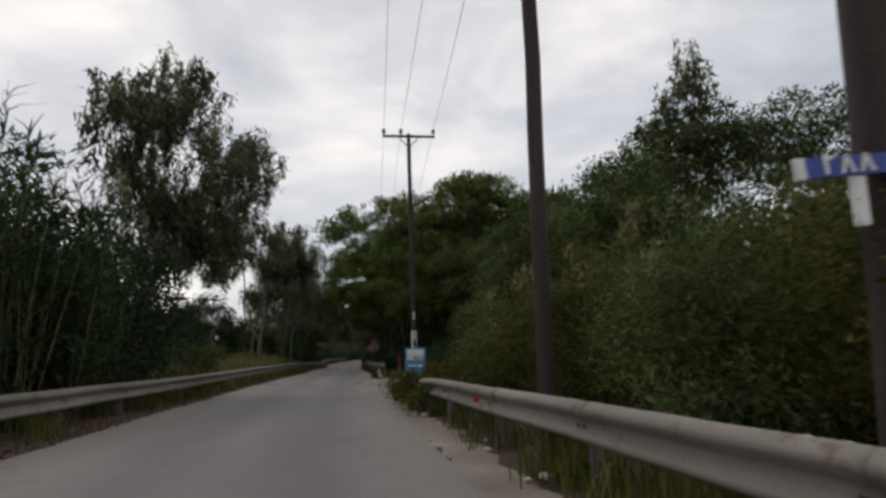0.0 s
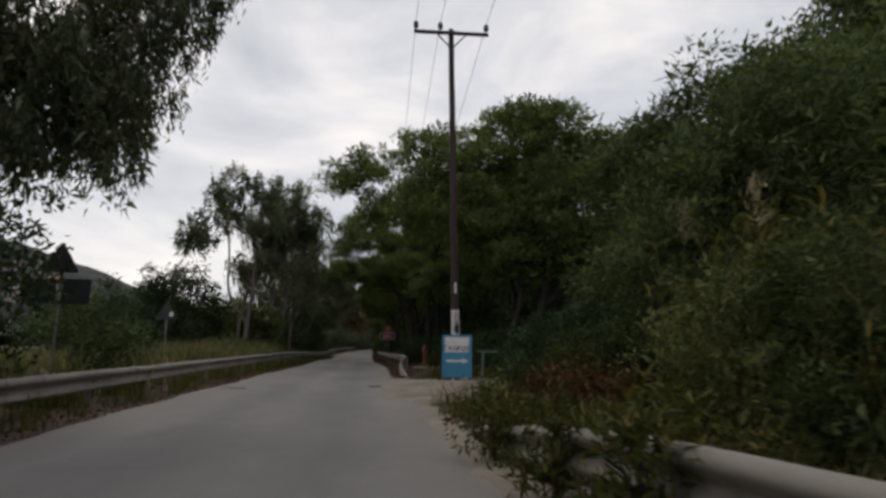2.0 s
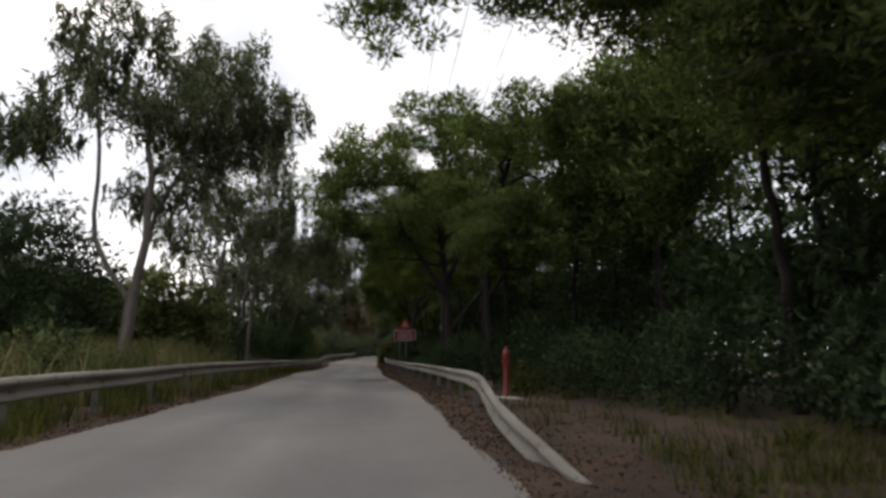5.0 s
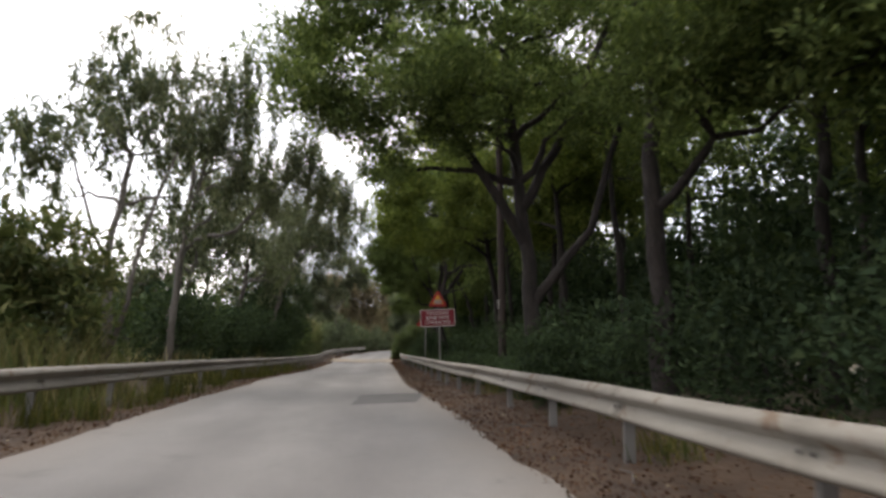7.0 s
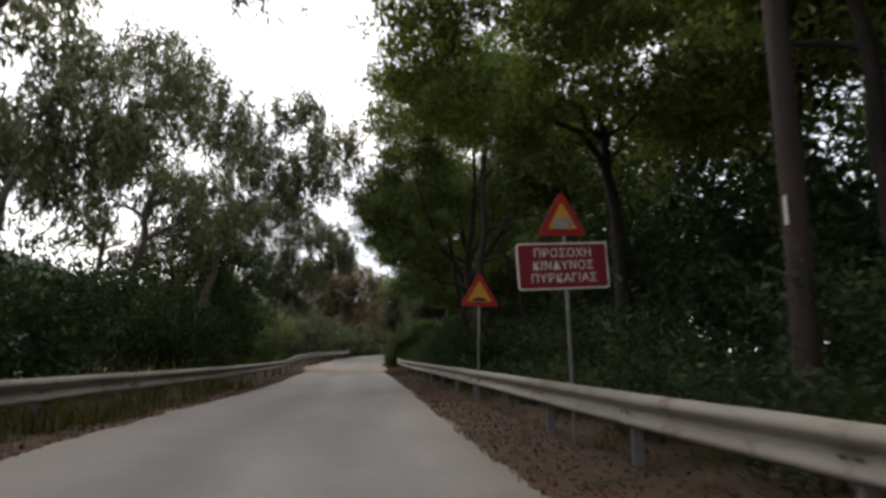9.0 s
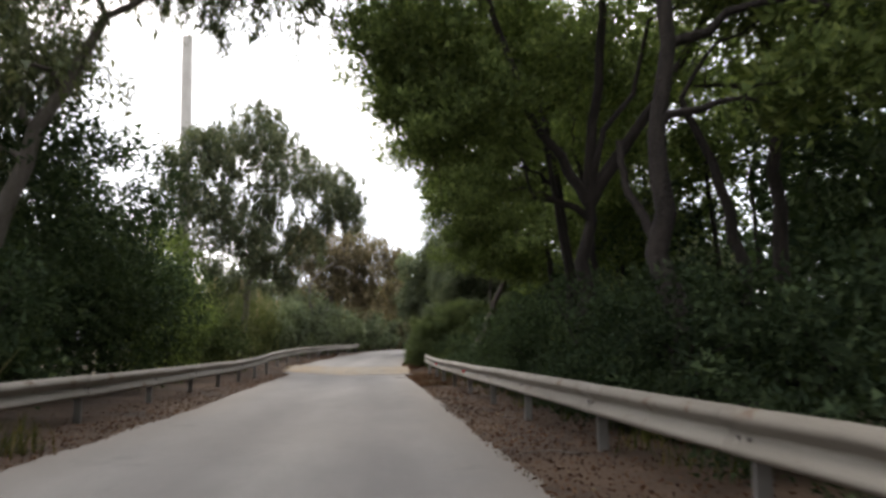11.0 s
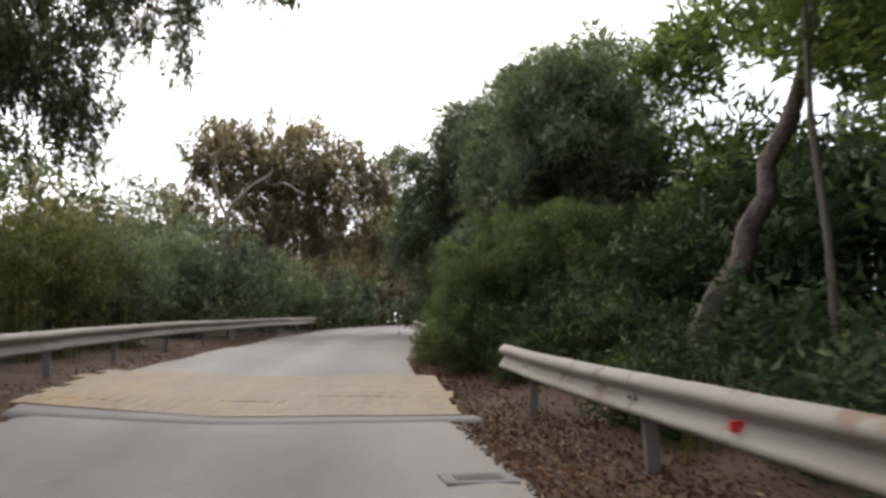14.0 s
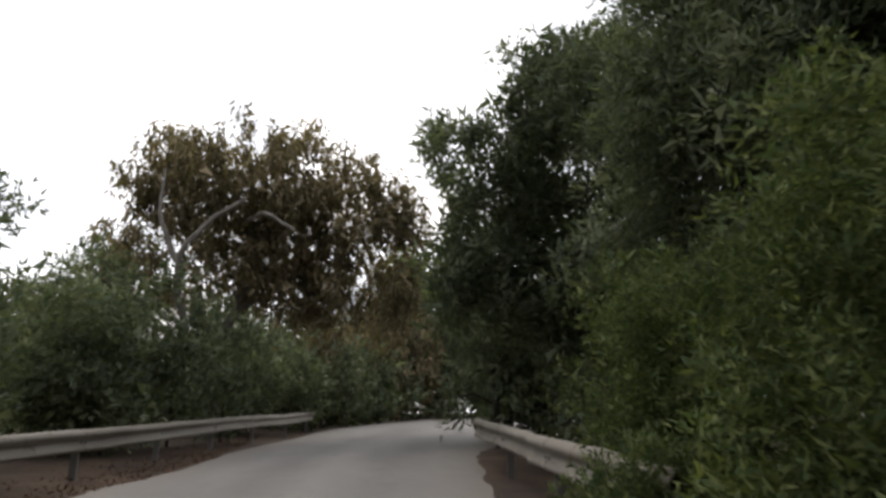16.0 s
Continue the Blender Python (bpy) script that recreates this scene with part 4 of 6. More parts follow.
    return t.reshape(-1, 3), q, np.repeat(nrm, 3, 0)


def limbs_to(rng, trunk, clumps, count, r0, wiggle=0.12):
    """Limbs from the trunk's upper part out to some of the clumps."""
    nodes = [(np.array(p), r) for p, r in trunk]
    pieces = []
    order = rng.permutation(len(clumps))[:count]
    order = sorted(order, key=lambda i: np.linalg.norm(clumps[i, :3] - trunk[-1][0]))
    for i in order:
        goal = clumps[i, :3]
        cost = [np.linalg.norm(goal - p) + 1.6 * max(0, p[2] - goal[2] + 0.3) + (0.5 if r < 0.03 else 0) for p, r in nodes]
        p0, rr = nodes[int(np.argmin(cost))]
        length = np.linalg.norm(goal - p0)
        if length < 0.3:
            continue
        f = np.linspace(0, 1, 6)
        pts = p0 + (goal - p0) * f[:, None]
        pts[:, 2] += 0.12 * length * np.sin(math.pi * f) * (1 if goal[2] > p0[2] else -0.4)
        pts[1:-1] += rng.normal(size=(4, 3)) * wiggle * length * 0.35
        ra = min(0.8 * rr, r0 * (0.25 + 0.09 * length))
        radii = np.linspace(ra, max(0.012, 0.3 * ra), 6)
        pieces.append(tube(pts, radii, 5 if ra > 0.045 else 3))
        nodes += [(pts[3], radii[3]), (pts[4], radii[4]), (pts[5], radii[5])]
    return pieces


def plant(name, base, ellipsoids, per, style, leaf, bark, label, category="tree", trunk=None, r0=0.2, limbs=24, size=1.0, seed=1, group="", stems=()):
    """A tree or shrub: ellipsoids in world places; trunk: world points from the ground up."""
    rng = np.random.default_rng(seed)
    bx, by = base
    bz = float(ground_z(bx, by))
    o = np.array((bx, by, bz))
    t = thing(name, pose(bx, by, bz), label, category, group)
    clumps = clump_centres(rng, ellipsoids)
    clumps[:, 2] = np.maximum(clumps[:, 2], along(CLIMB, clumps[:, 1]) + 0.45 * clumps[:, 3])
    if trunk is None:
        top = clumps[:, :3].mean(0)
        trunk = [(bx, by, bz - 0.3), (bx + 0.15 * (top[0] - bx), by + 0.15 * (top[1] - by), bz + 0.35 * (top[2] - bz)), (bx + 0.6 * (top[0] - bx), by + 0.6 * (top[1] - by), bz + 0.8 * (top[2] - bz))]
    tp = np.asarray(trunk, float)
    fine = np.stack([np.interp(np.linspace(0, len(tp) - 1, 12), np.arange(len(tp)), tp[:, k]) for k in range(3)], -1)
    fine[2:-1, :2] += rng.normal(size=(9, 2)) * 0.25 * r0
    rr = r0 * np.linspace(1.0, 0.42, 12)
    rr[0] *= 1.35
    v, q = tube(fine - o, rr, 10)
    part("trunk", mesh_np("trunk", v, q, bark, True), t)
    start = [(p, r) for p, r in zip(fine[4:], rr[4:])]
    pieces = limbs_to(rng, start, clumps, limbs, r0)
    for pts, ra, rb in stems:
        pf = np.asarray(pts, float)
        fp = np.stack([np.interp(np.linspace(0, len(pf) - 1, 10), np.arange(len(pf)), pf[:, k]) for k in range(3)], -1)
        fp[1:-1] += rng.normal(size=(8, 3)) * 0.2 * ra
        part("stem", mesh_np("stem", *tube(fp - o, np.linspace(ra, rb, 10), 9), bark, True), t)
    if pieces:
        v, q = joined(pieces)
        tagged(part("branching", mesh_np("branching", v - o, q, bark, True), t), kind="stuff")
    v, q, nrm = foliage(rng, clumps, per / 400, style, size)
    part("crown", mesh_np("crown", v - o, q, leaf, normals=nrm), t)
    return t


def shrub(x, y, w, h, n=26, per=190, leaf=None, seed=1, label="dense dark green shrub", depth=None, style="bush", size=1.0, name="shrub", group="roadside shrubs"):
    z = float(ground_z(x, y))
    d = depth or w
    size = size * (1.25 if x > 8.5 or x < -8.5 else 1.0)
    return plant(name, (x, y), [(x, y, z + 0.5 * h, w, d, 0.55 * h, n, 0.36 * min(w, h) * 0.75 + 0.12)], per, style, leaf or M_LEAF_S, M_BARK_P, label, "shrub", [(x, y, z - 0.2), (x + 0.05, y, z + 0.3 * h), (x, y + 0.1, z + 0.55 * h)], 0.05, 10, size, seed, group)


def blades(rng, p, height, lean, width):
    """Grass blades: each a bent strip of two faces."""
    n = len(p)
    a = rng.random(n) * 2 * math.pi
    d = np.stack([np.cos(a), np.sin(a), np.zeros(n)], -1)
    s = np.stack([-np.sin(a), np.cos(a), np.zeros(n)], -1) * (width / 2)[:, None]
    h, l = height[:, None], (lean * height)[:, None]
    up = np.array((0, 0, 1.0))
    mid = p + d * l * 0.3 + up * h * 0.6
    tip = p + d * l + up * h
    v = np.stack([p - s, p + s, mid + 0.8 * s, mid - 0.8 * s, tip + 0.15 * s, tip - 0.15 * s], 1).reshape(-1, 3)
    i = 6 * np.arange(n)
    q = np.concatenate([np.stack([i, i + 1, i + 2, i + 3], -1), np.stack([i + 3, i + 2, i + 4, i + 5], -1)])
    return v, q


def grass_patch(name, n, xr, yr, h, mat, label, seed, tufts=0, width=0.014, lean=0.5, follow=None):
    rng = np.random.default_rng(seed)
    if tufts:
        c = np.stack([rng.random(tufts), rng.random(tufts)], -1)
        u = c[rng.integers(0, tufts, n)] + rng.normal(size=(n, 2)) * (0.16 / (xr[1] - xr[0]), 0.16 / (yr[1] - yr[0]))
    else:
        u = rng.random((n, 2))
    x, y = xr[0] + u[:, 0] * (xr[1] - xr[0]), yr[0] + u[:, 1] * (yr[1] - yr[0])
    if follow is not None:
        x = x + along(follow, y)
    p = np.stack([x, y, ground_z(x, y) - 0.01], -1)
    v, q = blades(rng, p, h * (0.4 + 0.9 * rng.random(n)), lean * (0.3 + rng.random(n)), width * (0.6 + 0.8 * rng.random(n)))
    return tagged(new(name, mesh_np(name, v, q, mat)), label, "grass", kind="stuff")


def reed_bed(name, n, xr, yr, h, label, seed, plumes=0.2, mat=None):
    """Giant reeds: canes with long arching leaves, some with plumes."""
    rng = np.random.default_rng(seed)
    x, y = xr[0] + rng.random(n) * (xr[1] - xr[0]), yr[0] + rng.random(n) * (yr[1] - yr[0])
    z = ground_z(x, y)
    hh = h * (0.6 + 0.45 * rng.random(n))
    lean = rng.normal(size=(n, 2)) * 0.09
    bed = thing(name, pose(0, 0, 0), label, "reeds", kind="stuff")
    cane, foliage_p, plume = [], [], []
    for k in range(n):
        top = np.array((x[k] + lean[k, 0] * hh[k], y[k] + lean[k, 1] * hh[k], z[k] + hh[k]))
        foot = np.array((x[k], y[k], z[k] - 0.1))
        cane.append(tube([foot, (foot + top) / 2, top], [0.016, 0.013, 0.005], 4))
        m = int(13 + 4 * hh[k])
        f = 0.12 + 0.86 * rng.random(m)
        pp = foot + (top - foot) * f[:, None]
        foliage_p.append(pp)
        if rng.random() < plumes:
            pl = top + np.stack([0.06 * rng.normal(size=60), 0.06 * rng.normal(size=60), 0.5 * rng.random(60) - 0.1], -1)
            plume.append(pl)
    part("canes", mesh_np("canes", *joined(cane), M_LEAF_R), bed)
    p = np.concatenate(foliage_p)
    nn = len(p)
    v, q = blades(rng, p, 0.30 * rng.random(nn) + 0.10 - 0.15 * rng.random(nn), 1.2 + 1.5 * rng.random(nn), np.full(nn, 0.042))
    part("leaves", mesh_np("leaves", v, q, mat or M_LEAF_R), bed)
    if plume:
        p = np.concatenate(plume)
        w = rng.normal(size=p.shape) * 0.5 + (0.3, 0, 0.8)
        v, q = leaves(rng, p, w, 0.12 + 0.1 * rng.random(len(p)), np.full(len(p), 0.03))
        part("plumes", mesh_np("plumes", v, q, M_PLUME), bed)
    return bed


# eucalypts on the field side
EUC = "tall grey-green eucalyptus with hanging foliage beside the field"
plant("eucalyptus", (-7.4, 24.6), [(-8.0, 24.5, 10.7, 1.6, 1.6, 2.1, 34, 0.7), (-6.1, 24.3, 10.7, 1.6, 1.5, 2.1, 34, 0.7), (-4.0, 24.0, 8.0, 1.6, 1.4, 1.5, 28, 0.65), (-6.8, 24.5, 7.2, 2.6, 2.0, 2.2, 40, 0.8), (-4.2, 25.6, 9.6, 1.2, 1.4, 0.9, 10, 0.6), (-5.6, 24.6, 6.1, 2.0, 1.4, 1.4, 40, 0.6), (-4.6, 24.5, 5.2, 0.8, 0.7, 0.8, 14, 0.4), (-3.9, 24.4, 6.2, 0.7, 0.7, 0.8, 12, 0.4)], 283, "euc", M_LEAF_E, M_BARK_E, EUC, r0=0.28, limbs=60, seed=21)
plant("eucalyptus", (-7.4, 57.5), [(-8.4, 57.6, 11.6, 1.8, 1.8, 2.6, 34, 0.75), (-10.8, 57.8, 9.4, 1.6, 1.6, 1.9, 22, 0.7), (-6.4, 57.4, 9.8, 1.9, 1.8, 1.6, 22, 0.7), (-5.6, 56.8, 7.6, 0.8, 1.0, 1.0, 7, 0.5), (-2.6, 57.0, 7.6, 0.5, 0.6, 1.1, 5, 0.45)], 283, "euc", M_LEAF_E, M_BARK_E, EUC, trunk=[(-7.4, 57.5, -0.2), (-7.1, 57.5, 2.0), (-6.8, 57.5, 4.5), (-6.7, 57.5, 7.5), (-7.4, 57.6, 10.0)], r0=0.19, limbs=60, seed=22, stems=[(((-7.05, 57.5, 2.8), (-8.0, 57.5, 4.2), (-8.5, 57.5, 5.3), (-8.5, 57.5, 8.0), (-8.8, 57.6, 10.0)), 0.10, 0.05)])
plant("eucalyptus", (-8.3, 60.0), [(-5.2, 59.8, 11.6, 1.9, 1.8, 2.2, 50, 0.75), (-3.4, 60.0, 10.2, 1.5, 1.6, 2.0, 32, 0.7), (-5.8, 60.0, 9.4, 1.9, 1.8, 1.5, 30, 0.7), (-3.6, 60.0, 9.2, 1.0, 1.2, 1.2, 10, 0.6), (-7.4, 60.4, 7.2, 1.4, 1.4, 1.2, 14, 0.6)], 297, "euc", M_LEAF_E, M_BARK_E, EUC, trunk=[(-8.3, 60.0, -0.2), (-8.0, 60.0, 3.0), (-7.5, 60.0, 6.0), (-5.8, 60.0, 9.5)], r0=0.15, limbs=60, seed=31)
plant("eucalyptus", (-6.9, 70.0), [(-7.2, 73.0, 10.8, 2.0, 2.0, 2.5, 34, 0.75), (-8.8, 71.0, 7.6, 1.8, 1.8, 2.0, 22, 0.7), (-5.2, 72.0, 7.5, 1.8, 1.8, 2.2, 22, 0.7)], 270, "euc", M_LEAF_E, M_BARK_E, EUC, trunk=[(-6.9, 70, -0.2), (-6.7, 70.2, 1.8), (-7.2, 70.9, 4.2), (-7.0, 71.8, 7.5)], r0=0.17, limbs=60, seed=23, stems=[(((-6.8, 70.1, 0.6), (-6.3, 70.3, 2.6), (-6.1, 70.8, 5.0), (-5.5, 71.4, 7.5)), 0.09, 0.04), (((-6.9, 70.6, 3.4), (-7.9, 71.0, 5.4), (-8.6, 71.2, 7.4)), 0.07, 0.03)])
plant("eucalyptus", (-5.8, 72.2), [(-4.2, 73.6, 10.2, 1.7, 1.8, 2.2, 32, 0.7), (-3.8, 74.0, 7.6, 1.5, 1.8, 1.4, 9, 0.65), (-2.0, 74.0, 8.0, 1.4, 1.5, 1.3, 24, 0.6), (-0.6, 74.4, 7.0, 1.0, 1.2, 1.0, 14, 0.55)], 270, "euc", M_LEAF_E, M_BARK_E, EUC, trunk=[(-5.8, 72.2, -0.2), (-5.6, 72.4, 2.5), (-5.5, 72.8, 5.0), (-5.0, 73.2, 8.0)], r0=0.13, limbs=40, seed=24)
plant("eucalyptus", (-8.8, 83.5), [(-7.6, 85.0, 7.0, 2.2, 2.2, 1.9, 26, 0.7), (-5.4, 85.5, 8.2, 1.5, 2.0, 2.2, 22, 0.7), (-9.6, 84.0, 5.8, 2.2, 2.2, 2.0, 24, 0.75)], 256, "euc", M_LEAF_E, M_BARK_E, EUC, r0=0.24, limbs=50, seed=25)
plant("eucalyptus", (-6.0, 94.5), [(-4.2, 95.0, 9.6, 2.2, 2.2, 2.2, 30, 0.75), (-1.8, 94.8, 10.0, 1.8, 1.8, 2.4, 36, 0.7), (0.0, 96.2, 10.2, 1.3, 1.5, 1.8, 22, 0.65), (-6.2, 95.0, 7.0, 2.0, 2.0, 2.2, 22, 0.75)], 256, "euc", M_LEAF_E, M_BARK_E, EUC, r0=0.22, limbs=50, seed=26)
plant("eucalyptus", (-6.9, 76.4), [(-3.6, 76.2, 7.9, 1.6, 1.4, 0.7, 6, 0.5), (-1.6, 76.2, 7.6, 1.2, 1.4, 0.8, 8, 0.5), (-5.6, 76.2, 8.0, 1.0, 1.4, 0.6, 4, 0.45)], 270, "euc", M_LEAF_E, M_BARK_PALE, EUC, trunk=[(-6.9, 76.4, -0.2), (-6.7, 76.2, 3.0), (-6.4, 76.0, 5.4), (-6.2, 76.0, 8.5)], r0=0.18, limbs=20, seed=27, stems=[(((-6.4, 76.0, 5.0), (-5.76, 76.0, 5.6), (-4.67, 76.0, 5.55), (-3.85, 76.0, 6.6), (-3.04, 76.0, 7.6), (-2.4, 76.0, 8.8)), 0.11, 0.035), (((-6.4, 76.0, 5.7), (-5.6, 76.1, 6.2), (-5.1, 76.1, 6.9), (-4.6, 76.2, 8.0)), 0.09, 0.04)])
plant("eucalyptus", (-5.4, 117.5), [(-5.4, 117.4, 12.3, 2.8, 2.4, 2.2, 60, 0.75), (-8.2, 117.4, 10.2, 1.9, 2.0, 1.9, 34, 0.7), (-2.4, 117.2, 11.2, 1.9, 2.0, 2.0, 38, 0.7), (-7.6, 117.4, 12.2, 1.3, 1.4, 1.2, 18, 0.6), (-0.5, 117.0, 10.2, 1.0, 1.2, 1.2, 18, 0.55), (0.3, 117.0, 8.9, 0.7, 0.9, 1.3, 16, 0.45), (-5.0, 117.2, 14.0, 1.3, 1.2, 0.7, 14, 0.5), (-9.2, 117.2, 11.0, 1.0, 1.2, 0.9, 14, 0.5), (-0.6, 117.0, 9.0, 1.3, 1.5, 1.3, 16, 0.65), (-4.8, 117.2, 8.6, 2.4, 2.2, 2.0, 30, 0.75), (-5.6, 117.0, 6.2, 1.8, 1.2, 1.8, 22, 0.42), (-3.2, 117.0, 6.2, 0.7, 0.8, 2.0, 14, 0.38), (-1.4, 116.8, 6.9, 0.3, 0.3, 1.2, 6, 0.3), (-7.6, 116.8, 6.4, 1.2, 1.0, 1.8, 14, 0.42), (-6.4, 116.6, 7.8, 2.4, 1.2, 1.8, 36, 0.5), (-3.9, 116.6, 5.8, 0.9, 0.7, 1.9, 16, 0.36), (-4.6, 116.6, 7.6, 2.0, 1.2, 1.4, 24, 0.5), (-9.2, 116.6, 8.0, 1.6, 1.2, 1.8, 20, 0.5), (-4.6, 116.6, 6.6, 1.4, 0.8, 1.2, 34, 0.42), (-5.6, 116.4, 4.6, 1.0, 0.7, 0.8, 16, 0.34), (-3.0, 116.6, 5.1, 0.4, 0.4, 1.0, 14, 0.28), (-4.4, 116.6, 5.4, 1.3, 0.8, 1.3, 26, 0.34), (-2.7, 116.7, 5.8, 0.45, 0.5, 1.7, 18, 0.3), (-2.2, 116.7, 7.4, 1.0, 0.8, 1.2, 22, 0.4), (-1.35, 116.7, 6.2, 0.25, 0.3, 1.1, 9, 0.26), (0.0, 116.7, 8.3, 0.7, 0.6, 0.7, 12, 0.36), (-1.0, 116.7, 8.4, 0.9, 0.7, 0.8, 16, 0.4), (-6.2, 116.4, 5.0, 1.2, 0.8, 1.2, 20, 0.36)], 283, "euc", M_LEAF_E, M_BARK_E, EUC, trunk=[(-5.4, 117.5, -0.2), (-5.2, 117.4, 2.6), (-5.0, 117.5, 5.6), (-4.4, 117.4, 9.0)], r0=0.20, limbs=80, seed=28)
plant("eucalyptus", (-2.6, 138.5), [(-3.8, 137.5, 9.6, 1.9, 2.0, 2.0, 48, 0.65), (-0.8, 137.0, 9.9, 2.6, 2.0, 1.9, 66, 0.7), (2.0, 137.6, 8.9, 2.3, 2.0, 1.9, 54, 0.7), (-5.8, 138.0, 7.4, 1.3, 1.8, 1.3, 20, 0.55), (3.8, 137.4, 8.4, 0.9, 1.2, 1.2, 16, 0.55), (-1.5, 138.4, 6.6, 3.4, 2.0, 1.5, 60, 0.7), (3.6, 139.0, 6.0, 1.4, 2.0, 2.2, 30, 0.65), (1.2, 138.4, 6.2, 2.4, 1.6, 1.5, 56, 0.6), (-1.2, 137.8, 8.1, 3.2, 1.4, 0.9, 50, 0.6), (-5.0, 137.6, 9.2, 1.2, 1.4, 1.6, 26, 0.5), (-4.2, 137.6, 10.8, 0.9, 1.0, 0.8, 14, 0.45)], 270, "euc", M_LEAF_B, M_BARK_PALE, "broad brownish eucalyptus with pale bare limbs at the bend", trunk=[(-2.6, 138.5, 0.4), (-2.8, 138.3, 3.0), (-1.6, 138.0, 6.0), (-0.6, 137.6, 8.4)], r0=0.24, limbs=90, seed=29, stems=(([(-2.9, 137.9, 3.0), (-3.5, 136.0, 5.4), (-3.3, 135.5, 6.6), (-2.5, 135.3, 7.4), (-1.4, 135.3, 8.2)], 0.13, 0.06), ([(-3.45, 135.7, 6.2), (-4.0, 135.5, 7.6), (-4.0, 135.6, 9.2)], 0.09, 0.04), ([(-1.5, 136.6, 7.9), (-0.8, 135.4, 7.8), (0.1, 135.3, 7.2)], 0.08, 0.05)))
plant("eucalyptus", (17.6, 29.6), [(17.4, 29.3, 14.6, 1.7, 1.7, 2.3, 24, 0.65), (15.8, 29.6, 12.6, 1.3, 1.5, 1.1, 12, 0.6)], 283, "euc", M_LEAF_E, M_BARK_E, "slender eucalyptus rising above dark pines", r0=0.22, limbs=40, seed=30)

for k, (x, y, top) in enumerate([(-10.6, 88.0, 14.0), (-7.2, 90.5, 13.2), (-11.0, 97.0, 13.0)], 1):
    plant("eucalyptus", (x, y), [(x + 0.9, y, top - 2.0, 1.7, 1.7, 2.0, 26, 0.7), (x + 2.9, y - 0.4, top - 3.6, 1.5, 1.6, 1.8, 20, 0.65), (x - 0.6, y, top - 5.2, 1.8, 1.8, 1.8, 18, 0.7), (x + 2.2, y + 0.4, top - 6.8, 1.6, 1.6, 1.4, 14, 0.65)], 200, "euc", M_LEAF_E, M_BARK_E, EUC, r0=0.2, limbs=50, seed=600 + k, group="field-side eucalypts")

# pines
PINE = "bushy Aleppo pine with yellow-green needle tufts over the lane"
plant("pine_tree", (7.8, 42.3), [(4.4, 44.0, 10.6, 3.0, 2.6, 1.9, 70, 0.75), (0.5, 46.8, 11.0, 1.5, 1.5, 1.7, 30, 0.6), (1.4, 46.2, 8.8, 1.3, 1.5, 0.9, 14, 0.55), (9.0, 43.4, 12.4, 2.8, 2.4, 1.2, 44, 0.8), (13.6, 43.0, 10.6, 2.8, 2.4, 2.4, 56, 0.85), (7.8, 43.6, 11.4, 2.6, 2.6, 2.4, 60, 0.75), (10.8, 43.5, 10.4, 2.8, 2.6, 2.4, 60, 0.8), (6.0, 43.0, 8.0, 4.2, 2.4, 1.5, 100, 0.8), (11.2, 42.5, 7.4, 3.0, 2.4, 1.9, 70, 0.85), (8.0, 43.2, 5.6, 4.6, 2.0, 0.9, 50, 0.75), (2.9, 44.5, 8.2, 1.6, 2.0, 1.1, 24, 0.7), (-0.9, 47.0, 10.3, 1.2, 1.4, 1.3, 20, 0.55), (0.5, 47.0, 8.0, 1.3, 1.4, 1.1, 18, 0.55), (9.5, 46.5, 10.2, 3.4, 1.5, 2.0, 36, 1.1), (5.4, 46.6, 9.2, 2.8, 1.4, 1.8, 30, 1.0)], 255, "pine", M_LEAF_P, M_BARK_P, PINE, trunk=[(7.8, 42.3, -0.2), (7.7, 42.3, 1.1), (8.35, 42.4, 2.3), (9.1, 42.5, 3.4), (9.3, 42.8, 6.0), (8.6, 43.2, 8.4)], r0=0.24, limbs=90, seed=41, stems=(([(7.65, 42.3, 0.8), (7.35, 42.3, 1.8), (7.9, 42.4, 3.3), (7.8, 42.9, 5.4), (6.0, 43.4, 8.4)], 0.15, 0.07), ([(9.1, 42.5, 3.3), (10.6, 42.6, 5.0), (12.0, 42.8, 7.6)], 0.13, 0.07)))
